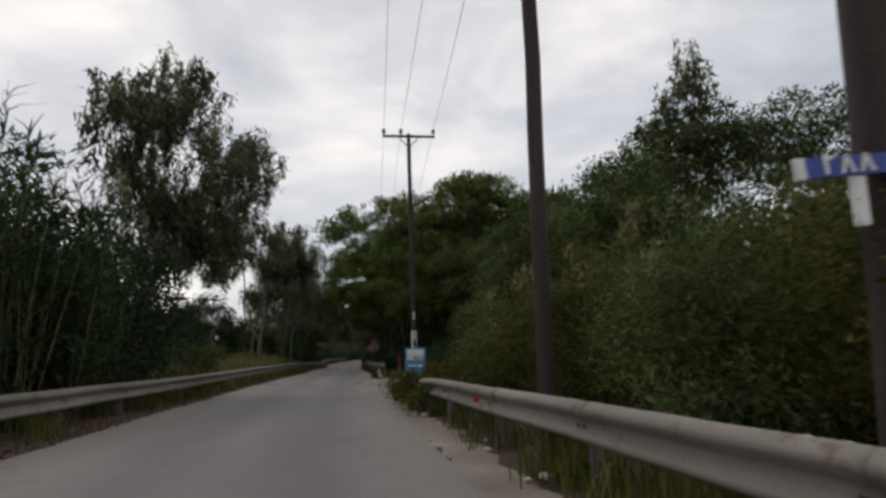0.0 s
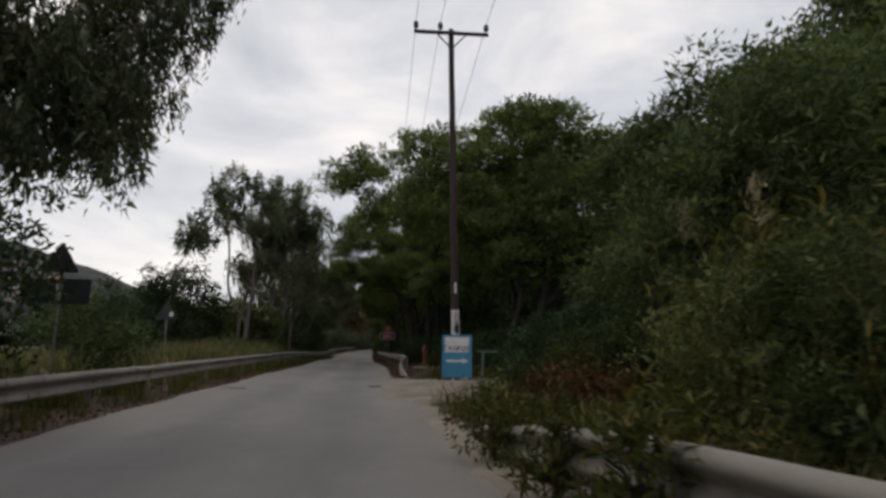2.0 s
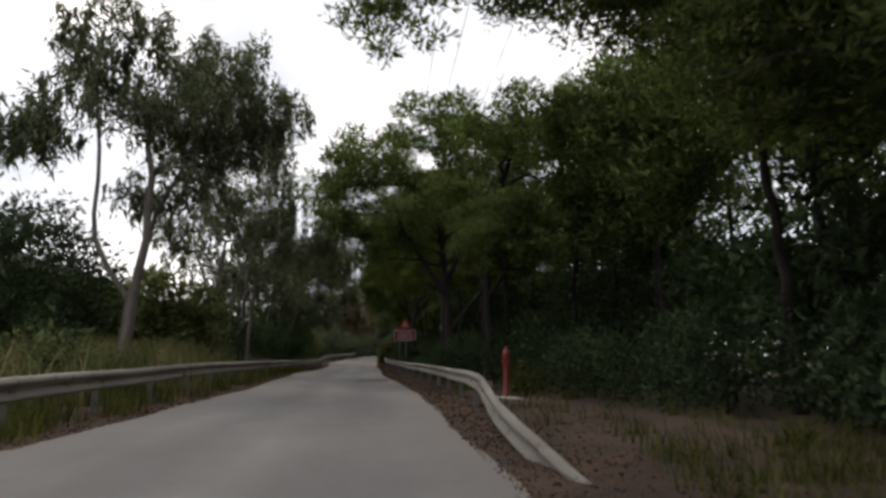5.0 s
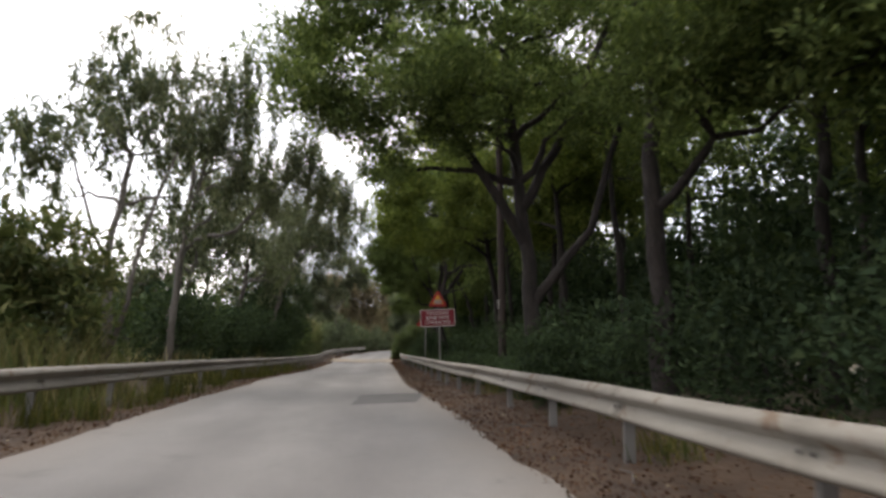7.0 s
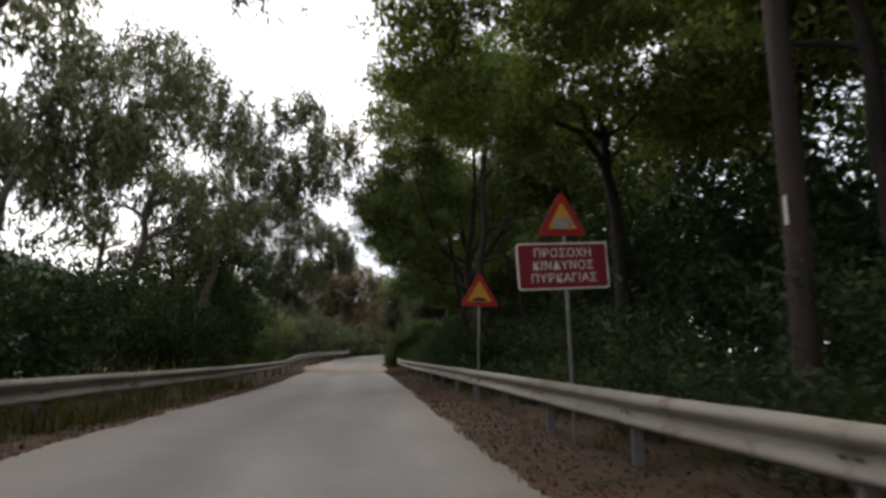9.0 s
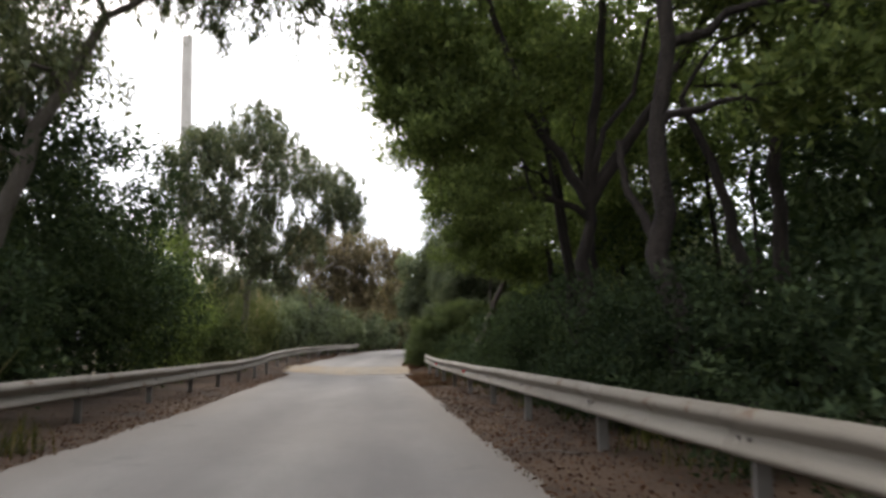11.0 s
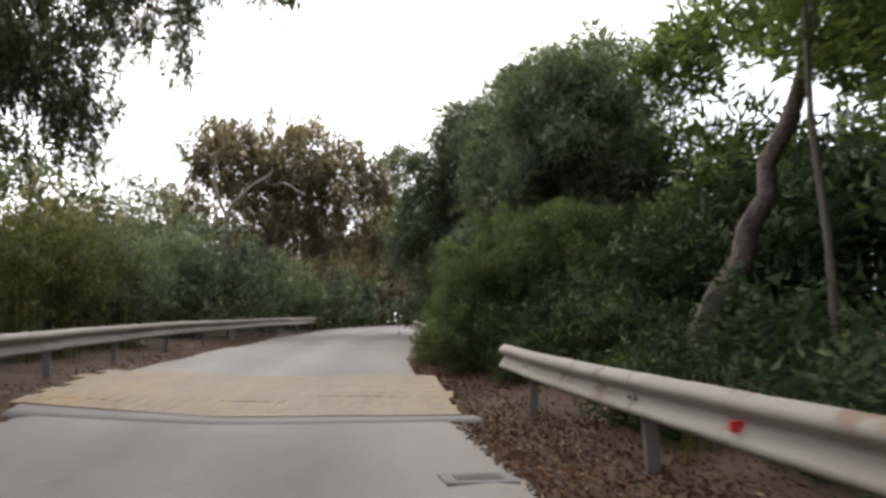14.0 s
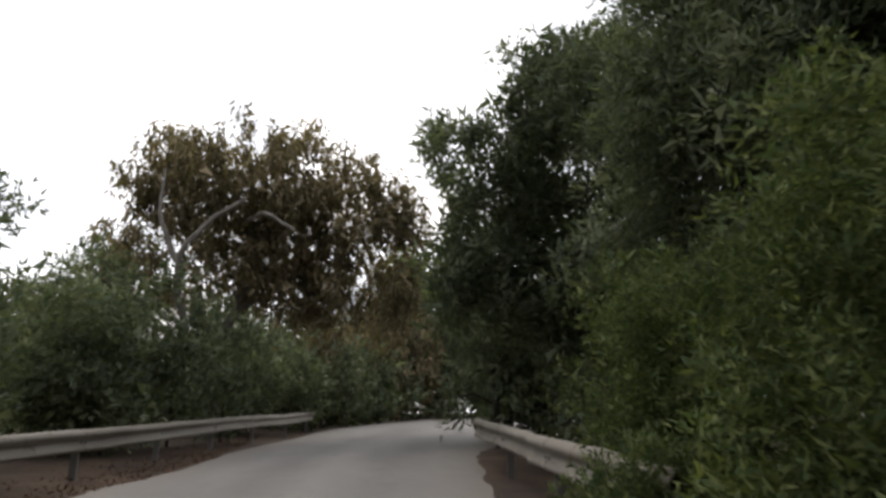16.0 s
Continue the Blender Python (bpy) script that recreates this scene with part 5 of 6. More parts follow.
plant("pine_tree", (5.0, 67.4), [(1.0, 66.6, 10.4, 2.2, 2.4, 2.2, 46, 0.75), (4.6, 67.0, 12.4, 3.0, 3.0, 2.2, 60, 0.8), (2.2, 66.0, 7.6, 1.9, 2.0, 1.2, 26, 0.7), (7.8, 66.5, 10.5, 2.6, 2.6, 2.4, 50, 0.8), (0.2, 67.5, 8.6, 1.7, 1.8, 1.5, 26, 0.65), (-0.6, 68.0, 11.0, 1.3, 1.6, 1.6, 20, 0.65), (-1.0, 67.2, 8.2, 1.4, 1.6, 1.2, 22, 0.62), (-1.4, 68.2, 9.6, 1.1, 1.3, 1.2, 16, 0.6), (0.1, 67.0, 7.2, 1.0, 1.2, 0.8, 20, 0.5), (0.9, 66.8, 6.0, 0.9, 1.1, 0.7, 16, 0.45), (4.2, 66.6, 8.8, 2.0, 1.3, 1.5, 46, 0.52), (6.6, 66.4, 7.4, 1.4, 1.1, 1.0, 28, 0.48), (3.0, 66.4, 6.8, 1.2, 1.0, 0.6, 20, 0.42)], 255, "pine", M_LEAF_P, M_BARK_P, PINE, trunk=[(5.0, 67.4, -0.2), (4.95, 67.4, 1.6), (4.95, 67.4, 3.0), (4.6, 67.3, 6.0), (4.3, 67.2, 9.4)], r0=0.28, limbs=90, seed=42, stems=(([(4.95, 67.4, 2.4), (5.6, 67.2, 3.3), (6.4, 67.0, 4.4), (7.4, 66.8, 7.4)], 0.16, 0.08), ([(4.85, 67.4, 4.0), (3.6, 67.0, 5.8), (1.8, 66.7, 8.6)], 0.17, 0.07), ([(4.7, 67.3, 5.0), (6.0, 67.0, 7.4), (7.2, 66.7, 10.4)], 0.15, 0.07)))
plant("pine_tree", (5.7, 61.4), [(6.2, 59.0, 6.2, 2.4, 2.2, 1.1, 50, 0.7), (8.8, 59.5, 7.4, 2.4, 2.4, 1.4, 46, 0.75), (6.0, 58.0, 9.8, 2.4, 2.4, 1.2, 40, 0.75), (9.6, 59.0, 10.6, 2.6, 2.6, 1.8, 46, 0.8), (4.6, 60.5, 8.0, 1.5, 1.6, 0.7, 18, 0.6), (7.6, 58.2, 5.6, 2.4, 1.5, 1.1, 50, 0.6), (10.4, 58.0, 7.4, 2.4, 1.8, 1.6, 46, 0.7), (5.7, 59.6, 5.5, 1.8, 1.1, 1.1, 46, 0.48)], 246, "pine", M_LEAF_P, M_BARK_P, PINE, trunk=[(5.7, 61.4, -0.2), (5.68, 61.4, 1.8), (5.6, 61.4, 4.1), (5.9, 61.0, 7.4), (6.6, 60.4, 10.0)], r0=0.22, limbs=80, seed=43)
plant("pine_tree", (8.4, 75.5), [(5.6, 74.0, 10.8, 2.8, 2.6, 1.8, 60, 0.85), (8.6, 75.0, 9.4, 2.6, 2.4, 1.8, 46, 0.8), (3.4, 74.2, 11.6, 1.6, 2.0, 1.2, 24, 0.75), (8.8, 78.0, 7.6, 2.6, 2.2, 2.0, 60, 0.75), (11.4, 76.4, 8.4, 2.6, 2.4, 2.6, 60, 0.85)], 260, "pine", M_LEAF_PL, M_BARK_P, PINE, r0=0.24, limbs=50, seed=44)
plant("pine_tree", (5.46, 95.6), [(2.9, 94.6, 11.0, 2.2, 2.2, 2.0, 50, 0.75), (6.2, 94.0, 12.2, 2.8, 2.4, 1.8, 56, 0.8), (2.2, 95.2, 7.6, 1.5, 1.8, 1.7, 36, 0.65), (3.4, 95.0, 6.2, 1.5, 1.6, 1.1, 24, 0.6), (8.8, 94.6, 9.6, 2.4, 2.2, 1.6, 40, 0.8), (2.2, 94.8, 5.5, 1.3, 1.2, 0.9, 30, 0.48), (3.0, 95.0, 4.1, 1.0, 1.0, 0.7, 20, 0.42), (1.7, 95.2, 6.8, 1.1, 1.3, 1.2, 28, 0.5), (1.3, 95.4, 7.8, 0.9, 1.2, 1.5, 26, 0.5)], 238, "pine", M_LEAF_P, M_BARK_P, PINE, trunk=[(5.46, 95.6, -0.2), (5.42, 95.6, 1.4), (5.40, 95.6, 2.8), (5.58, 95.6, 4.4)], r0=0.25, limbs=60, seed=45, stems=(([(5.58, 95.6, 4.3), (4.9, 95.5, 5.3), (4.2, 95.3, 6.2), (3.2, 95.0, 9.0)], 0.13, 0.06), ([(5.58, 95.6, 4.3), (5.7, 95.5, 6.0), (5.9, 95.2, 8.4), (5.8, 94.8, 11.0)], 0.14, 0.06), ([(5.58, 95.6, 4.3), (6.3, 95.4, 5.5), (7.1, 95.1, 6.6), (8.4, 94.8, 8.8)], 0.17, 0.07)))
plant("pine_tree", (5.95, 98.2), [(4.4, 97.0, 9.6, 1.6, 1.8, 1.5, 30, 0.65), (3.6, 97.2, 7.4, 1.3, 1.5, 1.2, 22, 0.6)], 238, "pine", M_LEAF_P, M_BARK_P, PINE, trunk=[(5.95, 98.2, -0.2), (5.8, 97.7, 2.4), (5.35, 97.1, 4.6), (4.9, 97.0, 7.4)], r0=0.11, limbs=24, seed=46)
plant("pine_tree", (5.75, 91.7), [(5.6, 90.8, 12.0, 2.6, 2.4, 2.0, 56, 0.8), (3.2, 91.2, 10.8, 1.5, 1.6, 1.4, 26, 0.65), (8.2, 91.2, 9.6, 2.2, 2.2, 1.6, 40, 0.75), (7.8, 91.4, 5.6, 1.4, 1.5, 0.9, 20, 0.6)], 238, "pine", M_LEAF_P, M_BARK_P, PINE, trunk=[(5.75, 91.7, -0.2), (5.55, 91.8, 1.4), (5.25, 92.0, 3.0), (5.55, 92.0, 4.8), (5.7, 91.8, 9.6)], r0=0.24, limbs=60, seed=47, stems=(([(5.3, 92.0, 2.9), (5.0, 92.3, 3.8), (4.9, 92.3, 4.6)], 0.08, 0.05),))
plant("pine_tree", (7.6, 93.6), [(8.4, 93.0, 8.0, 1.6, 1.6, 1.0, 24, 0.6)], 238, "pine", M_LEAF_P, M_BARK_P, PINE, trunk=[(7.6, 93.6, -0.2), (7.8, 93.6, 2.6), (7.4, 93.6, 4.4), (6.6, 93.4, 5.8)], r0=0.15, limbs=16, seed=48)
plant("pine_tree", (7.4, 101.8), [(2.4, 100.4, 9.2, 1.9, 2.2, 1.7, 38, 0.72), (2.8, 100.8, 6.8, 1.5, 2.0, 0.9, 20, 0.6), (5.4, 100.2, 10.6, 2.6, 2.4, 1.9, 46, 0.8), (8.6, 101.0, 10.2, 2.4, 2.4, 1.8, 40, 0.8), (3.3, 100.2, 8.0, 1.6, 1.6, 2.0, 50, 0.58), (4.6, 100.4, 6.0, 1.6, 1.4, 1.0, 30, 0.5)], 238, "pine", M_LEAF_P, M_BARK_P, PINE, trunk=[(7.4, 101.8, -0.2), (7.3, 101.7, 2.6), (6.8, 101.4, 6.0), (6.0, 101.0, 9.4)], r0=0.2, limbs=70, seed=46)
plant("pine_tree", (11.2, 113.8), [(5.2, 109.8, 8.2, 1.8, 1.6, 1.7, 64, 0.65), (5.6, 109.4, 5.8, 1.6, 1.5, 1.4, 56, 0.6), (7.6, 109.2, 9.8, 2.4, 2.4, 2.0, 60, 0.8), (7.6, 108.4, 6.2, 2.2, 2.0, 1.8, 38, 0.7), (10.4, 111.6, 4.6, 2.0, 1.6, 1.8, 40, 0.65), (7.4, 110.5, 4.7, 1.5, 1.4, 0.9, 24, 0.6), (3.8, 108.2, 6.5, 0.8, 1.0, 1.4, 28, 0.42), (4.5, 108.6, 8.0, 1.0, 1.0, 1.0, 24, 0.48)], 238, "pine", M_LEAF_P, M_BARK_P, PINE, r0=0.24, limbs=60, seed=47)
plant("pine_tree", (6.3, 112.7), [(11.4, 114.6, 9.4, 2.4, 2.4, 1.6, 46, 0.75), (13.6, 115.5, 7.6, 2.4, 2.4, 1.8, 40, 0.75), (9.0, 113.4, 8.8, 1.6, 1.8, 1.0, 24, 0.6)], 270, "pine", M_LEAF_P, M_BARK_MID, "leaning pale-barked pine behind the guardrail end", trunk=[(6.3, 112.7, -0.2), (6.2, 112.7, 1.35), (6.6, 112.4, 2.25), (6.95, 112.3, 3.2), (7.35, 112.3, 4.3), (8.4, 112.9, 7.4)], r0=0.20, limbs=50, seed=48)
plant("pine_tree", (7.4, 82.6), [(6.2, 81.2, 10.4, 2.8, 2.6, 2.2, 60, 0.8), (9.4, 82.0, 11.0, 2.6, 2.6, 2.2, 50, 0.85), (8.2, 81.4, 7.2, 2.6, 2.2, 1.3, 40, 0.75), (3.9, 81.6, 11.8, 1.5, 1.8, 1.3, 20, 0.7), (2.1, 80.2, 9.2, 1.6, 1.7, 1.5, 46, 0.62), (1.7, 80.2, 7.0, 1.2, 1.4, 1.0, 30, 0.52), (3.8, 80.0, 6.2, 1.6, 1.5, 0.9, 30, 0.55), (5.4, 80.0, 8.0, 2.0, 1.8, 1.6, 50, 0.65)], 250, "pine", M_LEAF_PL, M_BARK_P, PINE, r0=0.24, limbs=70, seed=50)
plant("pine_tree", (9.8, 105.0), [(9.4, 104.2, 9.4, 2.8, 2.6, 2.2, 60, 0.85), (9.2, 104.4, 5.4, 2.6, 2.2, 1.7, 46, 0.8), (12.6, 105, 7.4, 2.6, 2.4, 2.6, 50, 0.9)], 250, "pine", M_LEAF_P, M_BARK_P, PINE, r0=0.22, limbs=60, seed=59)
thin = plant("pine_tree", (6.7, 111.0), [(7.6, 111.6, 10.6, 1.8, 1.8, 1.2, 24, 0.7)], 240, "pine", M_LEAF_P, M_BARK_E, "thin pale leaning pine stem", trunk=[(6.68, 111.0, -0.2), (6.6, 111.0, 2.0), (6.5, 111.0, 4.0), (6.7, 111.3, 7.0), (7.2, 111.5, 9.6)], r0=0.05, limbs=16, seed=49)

# the wood behind, in rows deeper in
rw = np.random.default_rng(77)
for k in range(26):
    x, y = 8.8 + (k % 3) * 3.6 + rw.normal() * 0.6, 47.5 + 2.55 * k + rw.normal() * 0.6
    hh = 9.5 + 3.0 * rw.random()
    x += 3.2 if k == 3 else 0.0
    plant("pine_tree", (x, y), [(x - 0.6 + rw.normal() * 0.5, y - 0.4, hh - 1.2, 3.0, 2.8, 1.7, 50, 0.95), (x + 0.6, y, hh - 3.2, 2.4, 2.2, 1.0, 14, 0.8)], 130, "pine", M_LEAF_P, M_BARK_P, "dark pine deeper in the roadside wood", r0=0.14 + 0.08 * rw.random(), limbs=30, seed=100 + k, group="pines of the wood")
for k in range(22):
    x, y = 19 + 2.5 * rw.random(), 36 + 3.8 * k
    tall = (11.0 + 3.0 * rw.random()) if y < 46 else (8.0 if y < 84 else 9.6) + 1.4 * rw.random()
    shrub(x, y, 3.4, tall, 60, 260, M_LEAF_D, 500 + k, "dark tangled thicket deep in the wood", size=1.7, name="thicket", group="thickets of the wood")

# trees at the right of the first stretch
NARROW = "dense dark tree with narrow leaves beside the lane"
plant("acacia_tree", (13.8, 31.0), [(14.8, 30.5, 9.4, 2.8, 2.6, 2.8, 70, 0.85), (18.0, 29.5, 11.0, 3.2, 2.6, 2.8, 100, 0.85), (22.5, 28, 11.2, 3.6, 2.6, 2.8, 90, 0.9), (11.8, 30.2, 5.6, 2.0, 2.0, 2.2, 36, 0.8), (15, 29, 5.0, 4.5, 2.5, 2.5, 60, 0.95)], 260, "bush", M_LEAF_S, M_BARK_P, NARROW, r0=0.26, limbs=60, seed=51)
plant("acacia_tree", (9.6, 24.6), [(8.6, 24.6, 6.0, 2.0, 1.8, 1.7, 56, 0.7), (11.4, 24.0, 6.5, 2.2, 2.0, 1.9, 56, 0.75), (6.6, 25.4, 4.9, 1.6, 1.5, 1.4, 40, 0.6), (10, 24.5, 3.6, 3.4, 2.0, 2.0, 60, 0.8), (6.0, 26.6, 5.3, 1.5, 0.9, 0.7, 16, 0.4), (4.3, 26.8, 5.3, 1.0, 0.6, 0.4, 6, 0.35), (7.0, 26.4, 4.4, 1.3, 0.9, 1.0, 18, 0.5)], 250, "narrow", M_LEAF_S, M_BARK_P, NARROW, r0=0.16, limbs=50, seed=52)
plant("acacia_tree", (6.4, 22.6), [(5.9, 22.2, 3.6, 1.5, 1.5, 1.9, 46, 0.6), (5.0, 23.0, 2.0, 1.0, 1.2, 1.3, 22, 0.5), (7.6, 22.0, 4.6, 1.6, 1.5, 1.6, 36, 0.6)], 240, "narrow", M_LEAF_S, M_BARK_P, NARROW, r0=0.10, limbs=34, seed=53)
# the darker leaf colour here stands in for shade under the deep canopy
plant("acacia_tree", (12.5, 42.4), [(12.5, 42.6, 4.6, 3.0, 1.8, 2.6, 60, 0.85), (16.0, 41.0, 5.6, 3.2, 2.0, 3.2, 70, 0.9), (19.5, 40.0, 6.5, 3.0, 2.0, 3.5, 60, 0.95)], 200, "bush", M_LEAF_D, M_BARK_P, NARROW, r0=0.2, limbs=40, seed=54)
for k, (x, y, w, h) in enumerate([(14.0, 46.8, 2.4, 8.6), (18.0, 45.2, 2.8, 10.5), (22.5, 42.8, 3.0, 11.0), (27.0, 40.0, 3.0, 11.0), (16.5, 50.5, 2.6, 9.0), (11.0, 48.4, 2.0, 6.0)]):
    shrub(x, y, w, h, 76, 270, M_LEAF_D, 1250 + k, "dark tangled thicket deep in the wood", size=1.2, name="thicket", group="thickets of the wood")
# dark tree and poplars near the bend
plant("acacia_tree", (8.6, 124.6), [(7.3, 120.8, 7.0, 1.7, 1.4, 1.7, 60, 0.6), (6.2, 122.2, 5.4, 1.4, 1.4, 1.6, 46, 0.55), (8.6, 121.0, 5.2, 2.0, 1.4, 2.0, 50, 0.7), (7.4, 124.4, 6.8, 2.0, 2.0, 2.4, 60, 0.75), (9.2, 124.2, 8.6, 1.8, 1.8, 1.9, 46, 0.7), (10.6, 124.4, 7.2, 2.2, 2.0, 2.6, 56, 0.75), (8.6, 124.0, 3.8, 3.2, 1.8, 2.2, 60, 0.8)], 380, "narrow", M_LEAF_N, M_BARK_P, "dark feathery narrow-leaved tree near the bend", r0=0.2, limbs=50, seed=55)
for k, (x, y, h) in enumerate(((4.4, 131.5, 8.4), (6.2, 129.5, 9.2), (5.3, 133.5, 7.4))):
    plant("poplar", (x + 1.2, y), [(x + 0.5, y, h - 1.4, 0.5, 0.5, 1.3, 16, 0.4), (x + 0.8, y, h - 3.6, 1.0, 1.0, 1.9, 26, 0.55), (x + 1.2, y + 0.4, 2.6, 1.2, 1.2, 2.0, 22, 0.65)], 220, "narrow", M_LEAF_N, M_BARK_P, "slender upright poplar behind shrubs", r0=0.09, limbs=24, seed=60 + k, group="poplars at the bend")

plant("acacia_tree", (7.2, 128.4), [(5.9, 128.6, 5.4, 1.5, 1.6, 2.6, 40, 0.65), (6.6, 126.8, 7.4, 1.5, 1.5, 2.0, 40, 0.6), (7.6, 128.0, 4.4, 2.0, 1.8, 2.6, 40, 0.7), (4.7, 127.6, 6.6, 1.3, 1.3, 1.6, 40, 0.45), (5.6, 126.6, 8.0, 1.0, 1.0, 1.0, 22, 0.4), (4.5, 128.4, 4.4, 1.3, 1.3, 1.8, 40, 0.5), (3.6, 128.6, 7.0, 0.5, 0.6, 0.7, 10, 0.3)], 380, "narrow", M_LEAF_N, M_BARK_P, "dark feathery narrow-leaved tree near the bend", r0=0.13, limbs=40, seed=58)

# the wall of growth round the bend
for k, (x, y, w, h) in enumerate([(-4.5, 150, 2.6, 6), (0, 154.5, 3.0, 5), (4.5, 158, 3.2, 7), (9.5, 160.5, 3.4, 9), (15, 162, 3.6, 9), (21, 162.5, 3.6, 9), (-9, 147, 3.4, 8), (28, 160, 4, 9), (9, 131.5, 2.4, 4.5), (13, 133.8, 2.6, 5.5), (18, 134.8, 3, 7), (25, 135, 3.4, 8), (-1.5, 148.5, 2.0, 4.5), (2.2, 157, 2.6, 6.5), (12.5, 156.5, 2.4, 6), (7.6, 134.0, 1.5, 3.4), (-14, 152, 4, 7), (15, 124, 3, 6.5), (19, 119, 3.4, 7.5), (20, 128, 3.4, 8), (16.5, 113.5, 3, 7.5), (13.5, 117.5, 2.4, 5.6), (-4, 162, 4, 7.5), (5, 168, 4.5, 8), (14, 170, 5, 9), (24, 170, 5, 9)]):
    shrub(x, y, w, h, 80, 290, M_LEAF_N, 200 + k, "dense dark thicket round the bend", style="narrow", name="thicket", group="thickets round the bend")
plant("pine_tree", (7.5, 158.5), [(6.0, 157, 9.6, 2.6, 2.4, 2.6, 50, 0.9), (10, 158, 8.4, 2.8, 2.4, 2.6, 50, 0.9)], 180, "pine", M_LEAF_P, M_BARK_P, "distant pine behind the bend", r0=0.22, limbs=40, seed=57)

# dark field trees before the hill
plant("field_tree", (-12.8, 61.5), [(-12.6, 61.5, 4.6, 2.2, 2.0, 2.6, 56, 0.8), (-14.6, 61.0, 5.2, 1.4, 1.6, 2.2, 36, 0.7), (-10.6, 62.0, 3.8, 1.6, 1.6, 2.2, 36, 0.75), (-12.6, 61.2, 1.8, 3.0, 1.6, 1.4, 40, 0.8)], 250, "bush", M_LEAF_D, M_BARK_P, "dark round-crowned tree at the edge of the field", r0=0.16, limbs=40, seed=64)
# shrubs: field side
FS = "dense green shrub behind the guardrail"
for k, (x, y, w, h, leaf) in enumerate([(-7.4, 13.5, 1.9, 4.4, M_LEAF_D), (-7.2, 18.0, 2.0, 4.8, M_LEAF_D), (-7.0, 22.2, 2.0, 4.4, M_LEAF_D), (-8.5, 9.0, 2.4, 5.0, M_LEAF_D), (-12, 20, 3, 6, M_LEAF_D), (-5.9, 29.8, 1.0, 1.7, M_LEAF_S), (-8.2, 36.0, 1.3, 2.2, M_LEAF_D), (-7.2, 52.0, 1.3, 1.6, M_LEAF_S), (-12.5, 72, 2.6, 5.0, M_LEAF_S), (-6.0, 80.5, 1.3, 2.6, M_LEAF_D), (-7.6, 89.0, 2.0, 4.0, M_LEAF_D), (-12, 88, 3, 5.2, M_LEAF_S)]):
    shrub(x, y, w, h, 44, 190, leaf, 240 + k, FS)
for k, (x, y, w, d, h, leaf) in enumerate([(-6.1, 97.0, 2.5, 2.6, 7.0, M_LEAF_D), (-6.6, 99.6, 2.4, 2.2, 6.0, M_LEAF_D), (-5.1, 93.8, 1.0, 1.4, 2.4, M_LEAF_D), (-6.4, 91.2, 1.2, 1.6, 2.6, M_LEAF_S), (-5.9, 101.5, 2.2, 2.8, 4.6, M_LEAF_D), (-9.4, 100, 2.6, 3.5, 5.8, M_LEAF_S), (-5.9, 106.5, 1.6, 2.2, 3.6, M_LEAF_P), (-8.4, 107.5, 2.2, 2.6, 5.8, M_LEAF_P), (-6.2, 112, 1.9, 2.4, 3.0, M_LEAF_S), (-5.4, 121.5, 1.3, 2.0, 3.2, M_LEAF_R), (-4.9, 126.5, 1.3, 2.2, 3.2, M_LEAF_N), (-6.6, 126, 2.0, 2.4, 3.6, M_LEAF_N), (-4.0, 132.5, 1.2, 2.2, 2.8, M_LEAF_N), (-5.0, 133, 1.8, 2.4, 3.4, M_LEAF_N), (-2.6, 140.0, 1.2, 1.8, 2.8, M_LEAF_N), (-3.8, 141, 1.8, 2.2, 3.2, M_LEAF_N), (0.0, 148.6, 1.2, 1.2, 2.6, M_LEAF_N), (2.2, 154.2, 1.6, 1.6, 3.0, M_LEAF_D)]):
    shrub(x, y, w, h, 84, 220, leaf, 270 + k, FS, d)

for k, (x, y, w, h, leaf) in enumerate([(4.9, 5.2, 1.5, 2.4, M_GRASS), (6.6, 8.2, 1.9, 3.0, M_GRASS), (4.6, 9.4, 1.2, 2.2, M_GRASS), (6.4, 12.6, 1.9, 3.1, M_GRASS), (4.7, 14.2, 1.1, 2.0, M_GRASS), (6.6, 17.0, 1.9, 3.0, M_LEAF_R), (9.5, 10, 2.6, 4.0, M_LEAF_S), (10, 15.5, 2.8, 4.6, M_LEAF_S), (9.5, 20, 2.4, 4.6, M_LEAF_S), (4.4, 18.6, 1.2, 1.9, M_LEAF_R), (11.5, 5.5, 2.8, 4.0, M_LEAF_D)]):
    shrub(x, y, w, h, 48, 170, leaf, 440 + k, "tangled olive-brown scrub behind the guardrail", style="narrow", name="scrub_bush", group="scrub beside the lane")
for k, (x, y, w, h) in enumerate([(-6.9, 9.6, 1.7, 5.0), (-6.6, 14.6, 1.7, 5.4), (-6.5, 19.4, 1.7, 5.0), (-10, 13, 2.6, 6.0), (-11, 24, 2.6, 5.5)]):
    shrub(x, y, w, h, 80, 220, M_LEAF_D, 455 + k, "tall dense dark shrub behind the guardrail")

for k in range(16):
    shrub(-20 - 2.9 * k + 1.2 * math.sin(5.0 * k), 70 + 7.5 * k + 6 * math.sin(2.3 * k), 4.5, 5.5 + 2.0 * math.sin(1.7 * k) ** 2, 46, 200, M_LEAF_D, 900 + k, "dark distant field tree beyond dry grass", group="trees of the far field", name="field_tree")
for k, (x, y, w, h) in enumerate([(-13, 76, 2.2, 6.2), (-16.5, 72, 2.6, 6.2), (-19, 83, 3.0, 6.6), (-11.5, 85, 2.2, 6.0), (-15.5, 93, 2.8, 6.6), (-22, 66, 3.0, 5.6), (-14, 104, 3.0, 7.0)]):
    shrub(x, y, w, h, 50, 200, M_LEAF_S, 920 + k, FS)
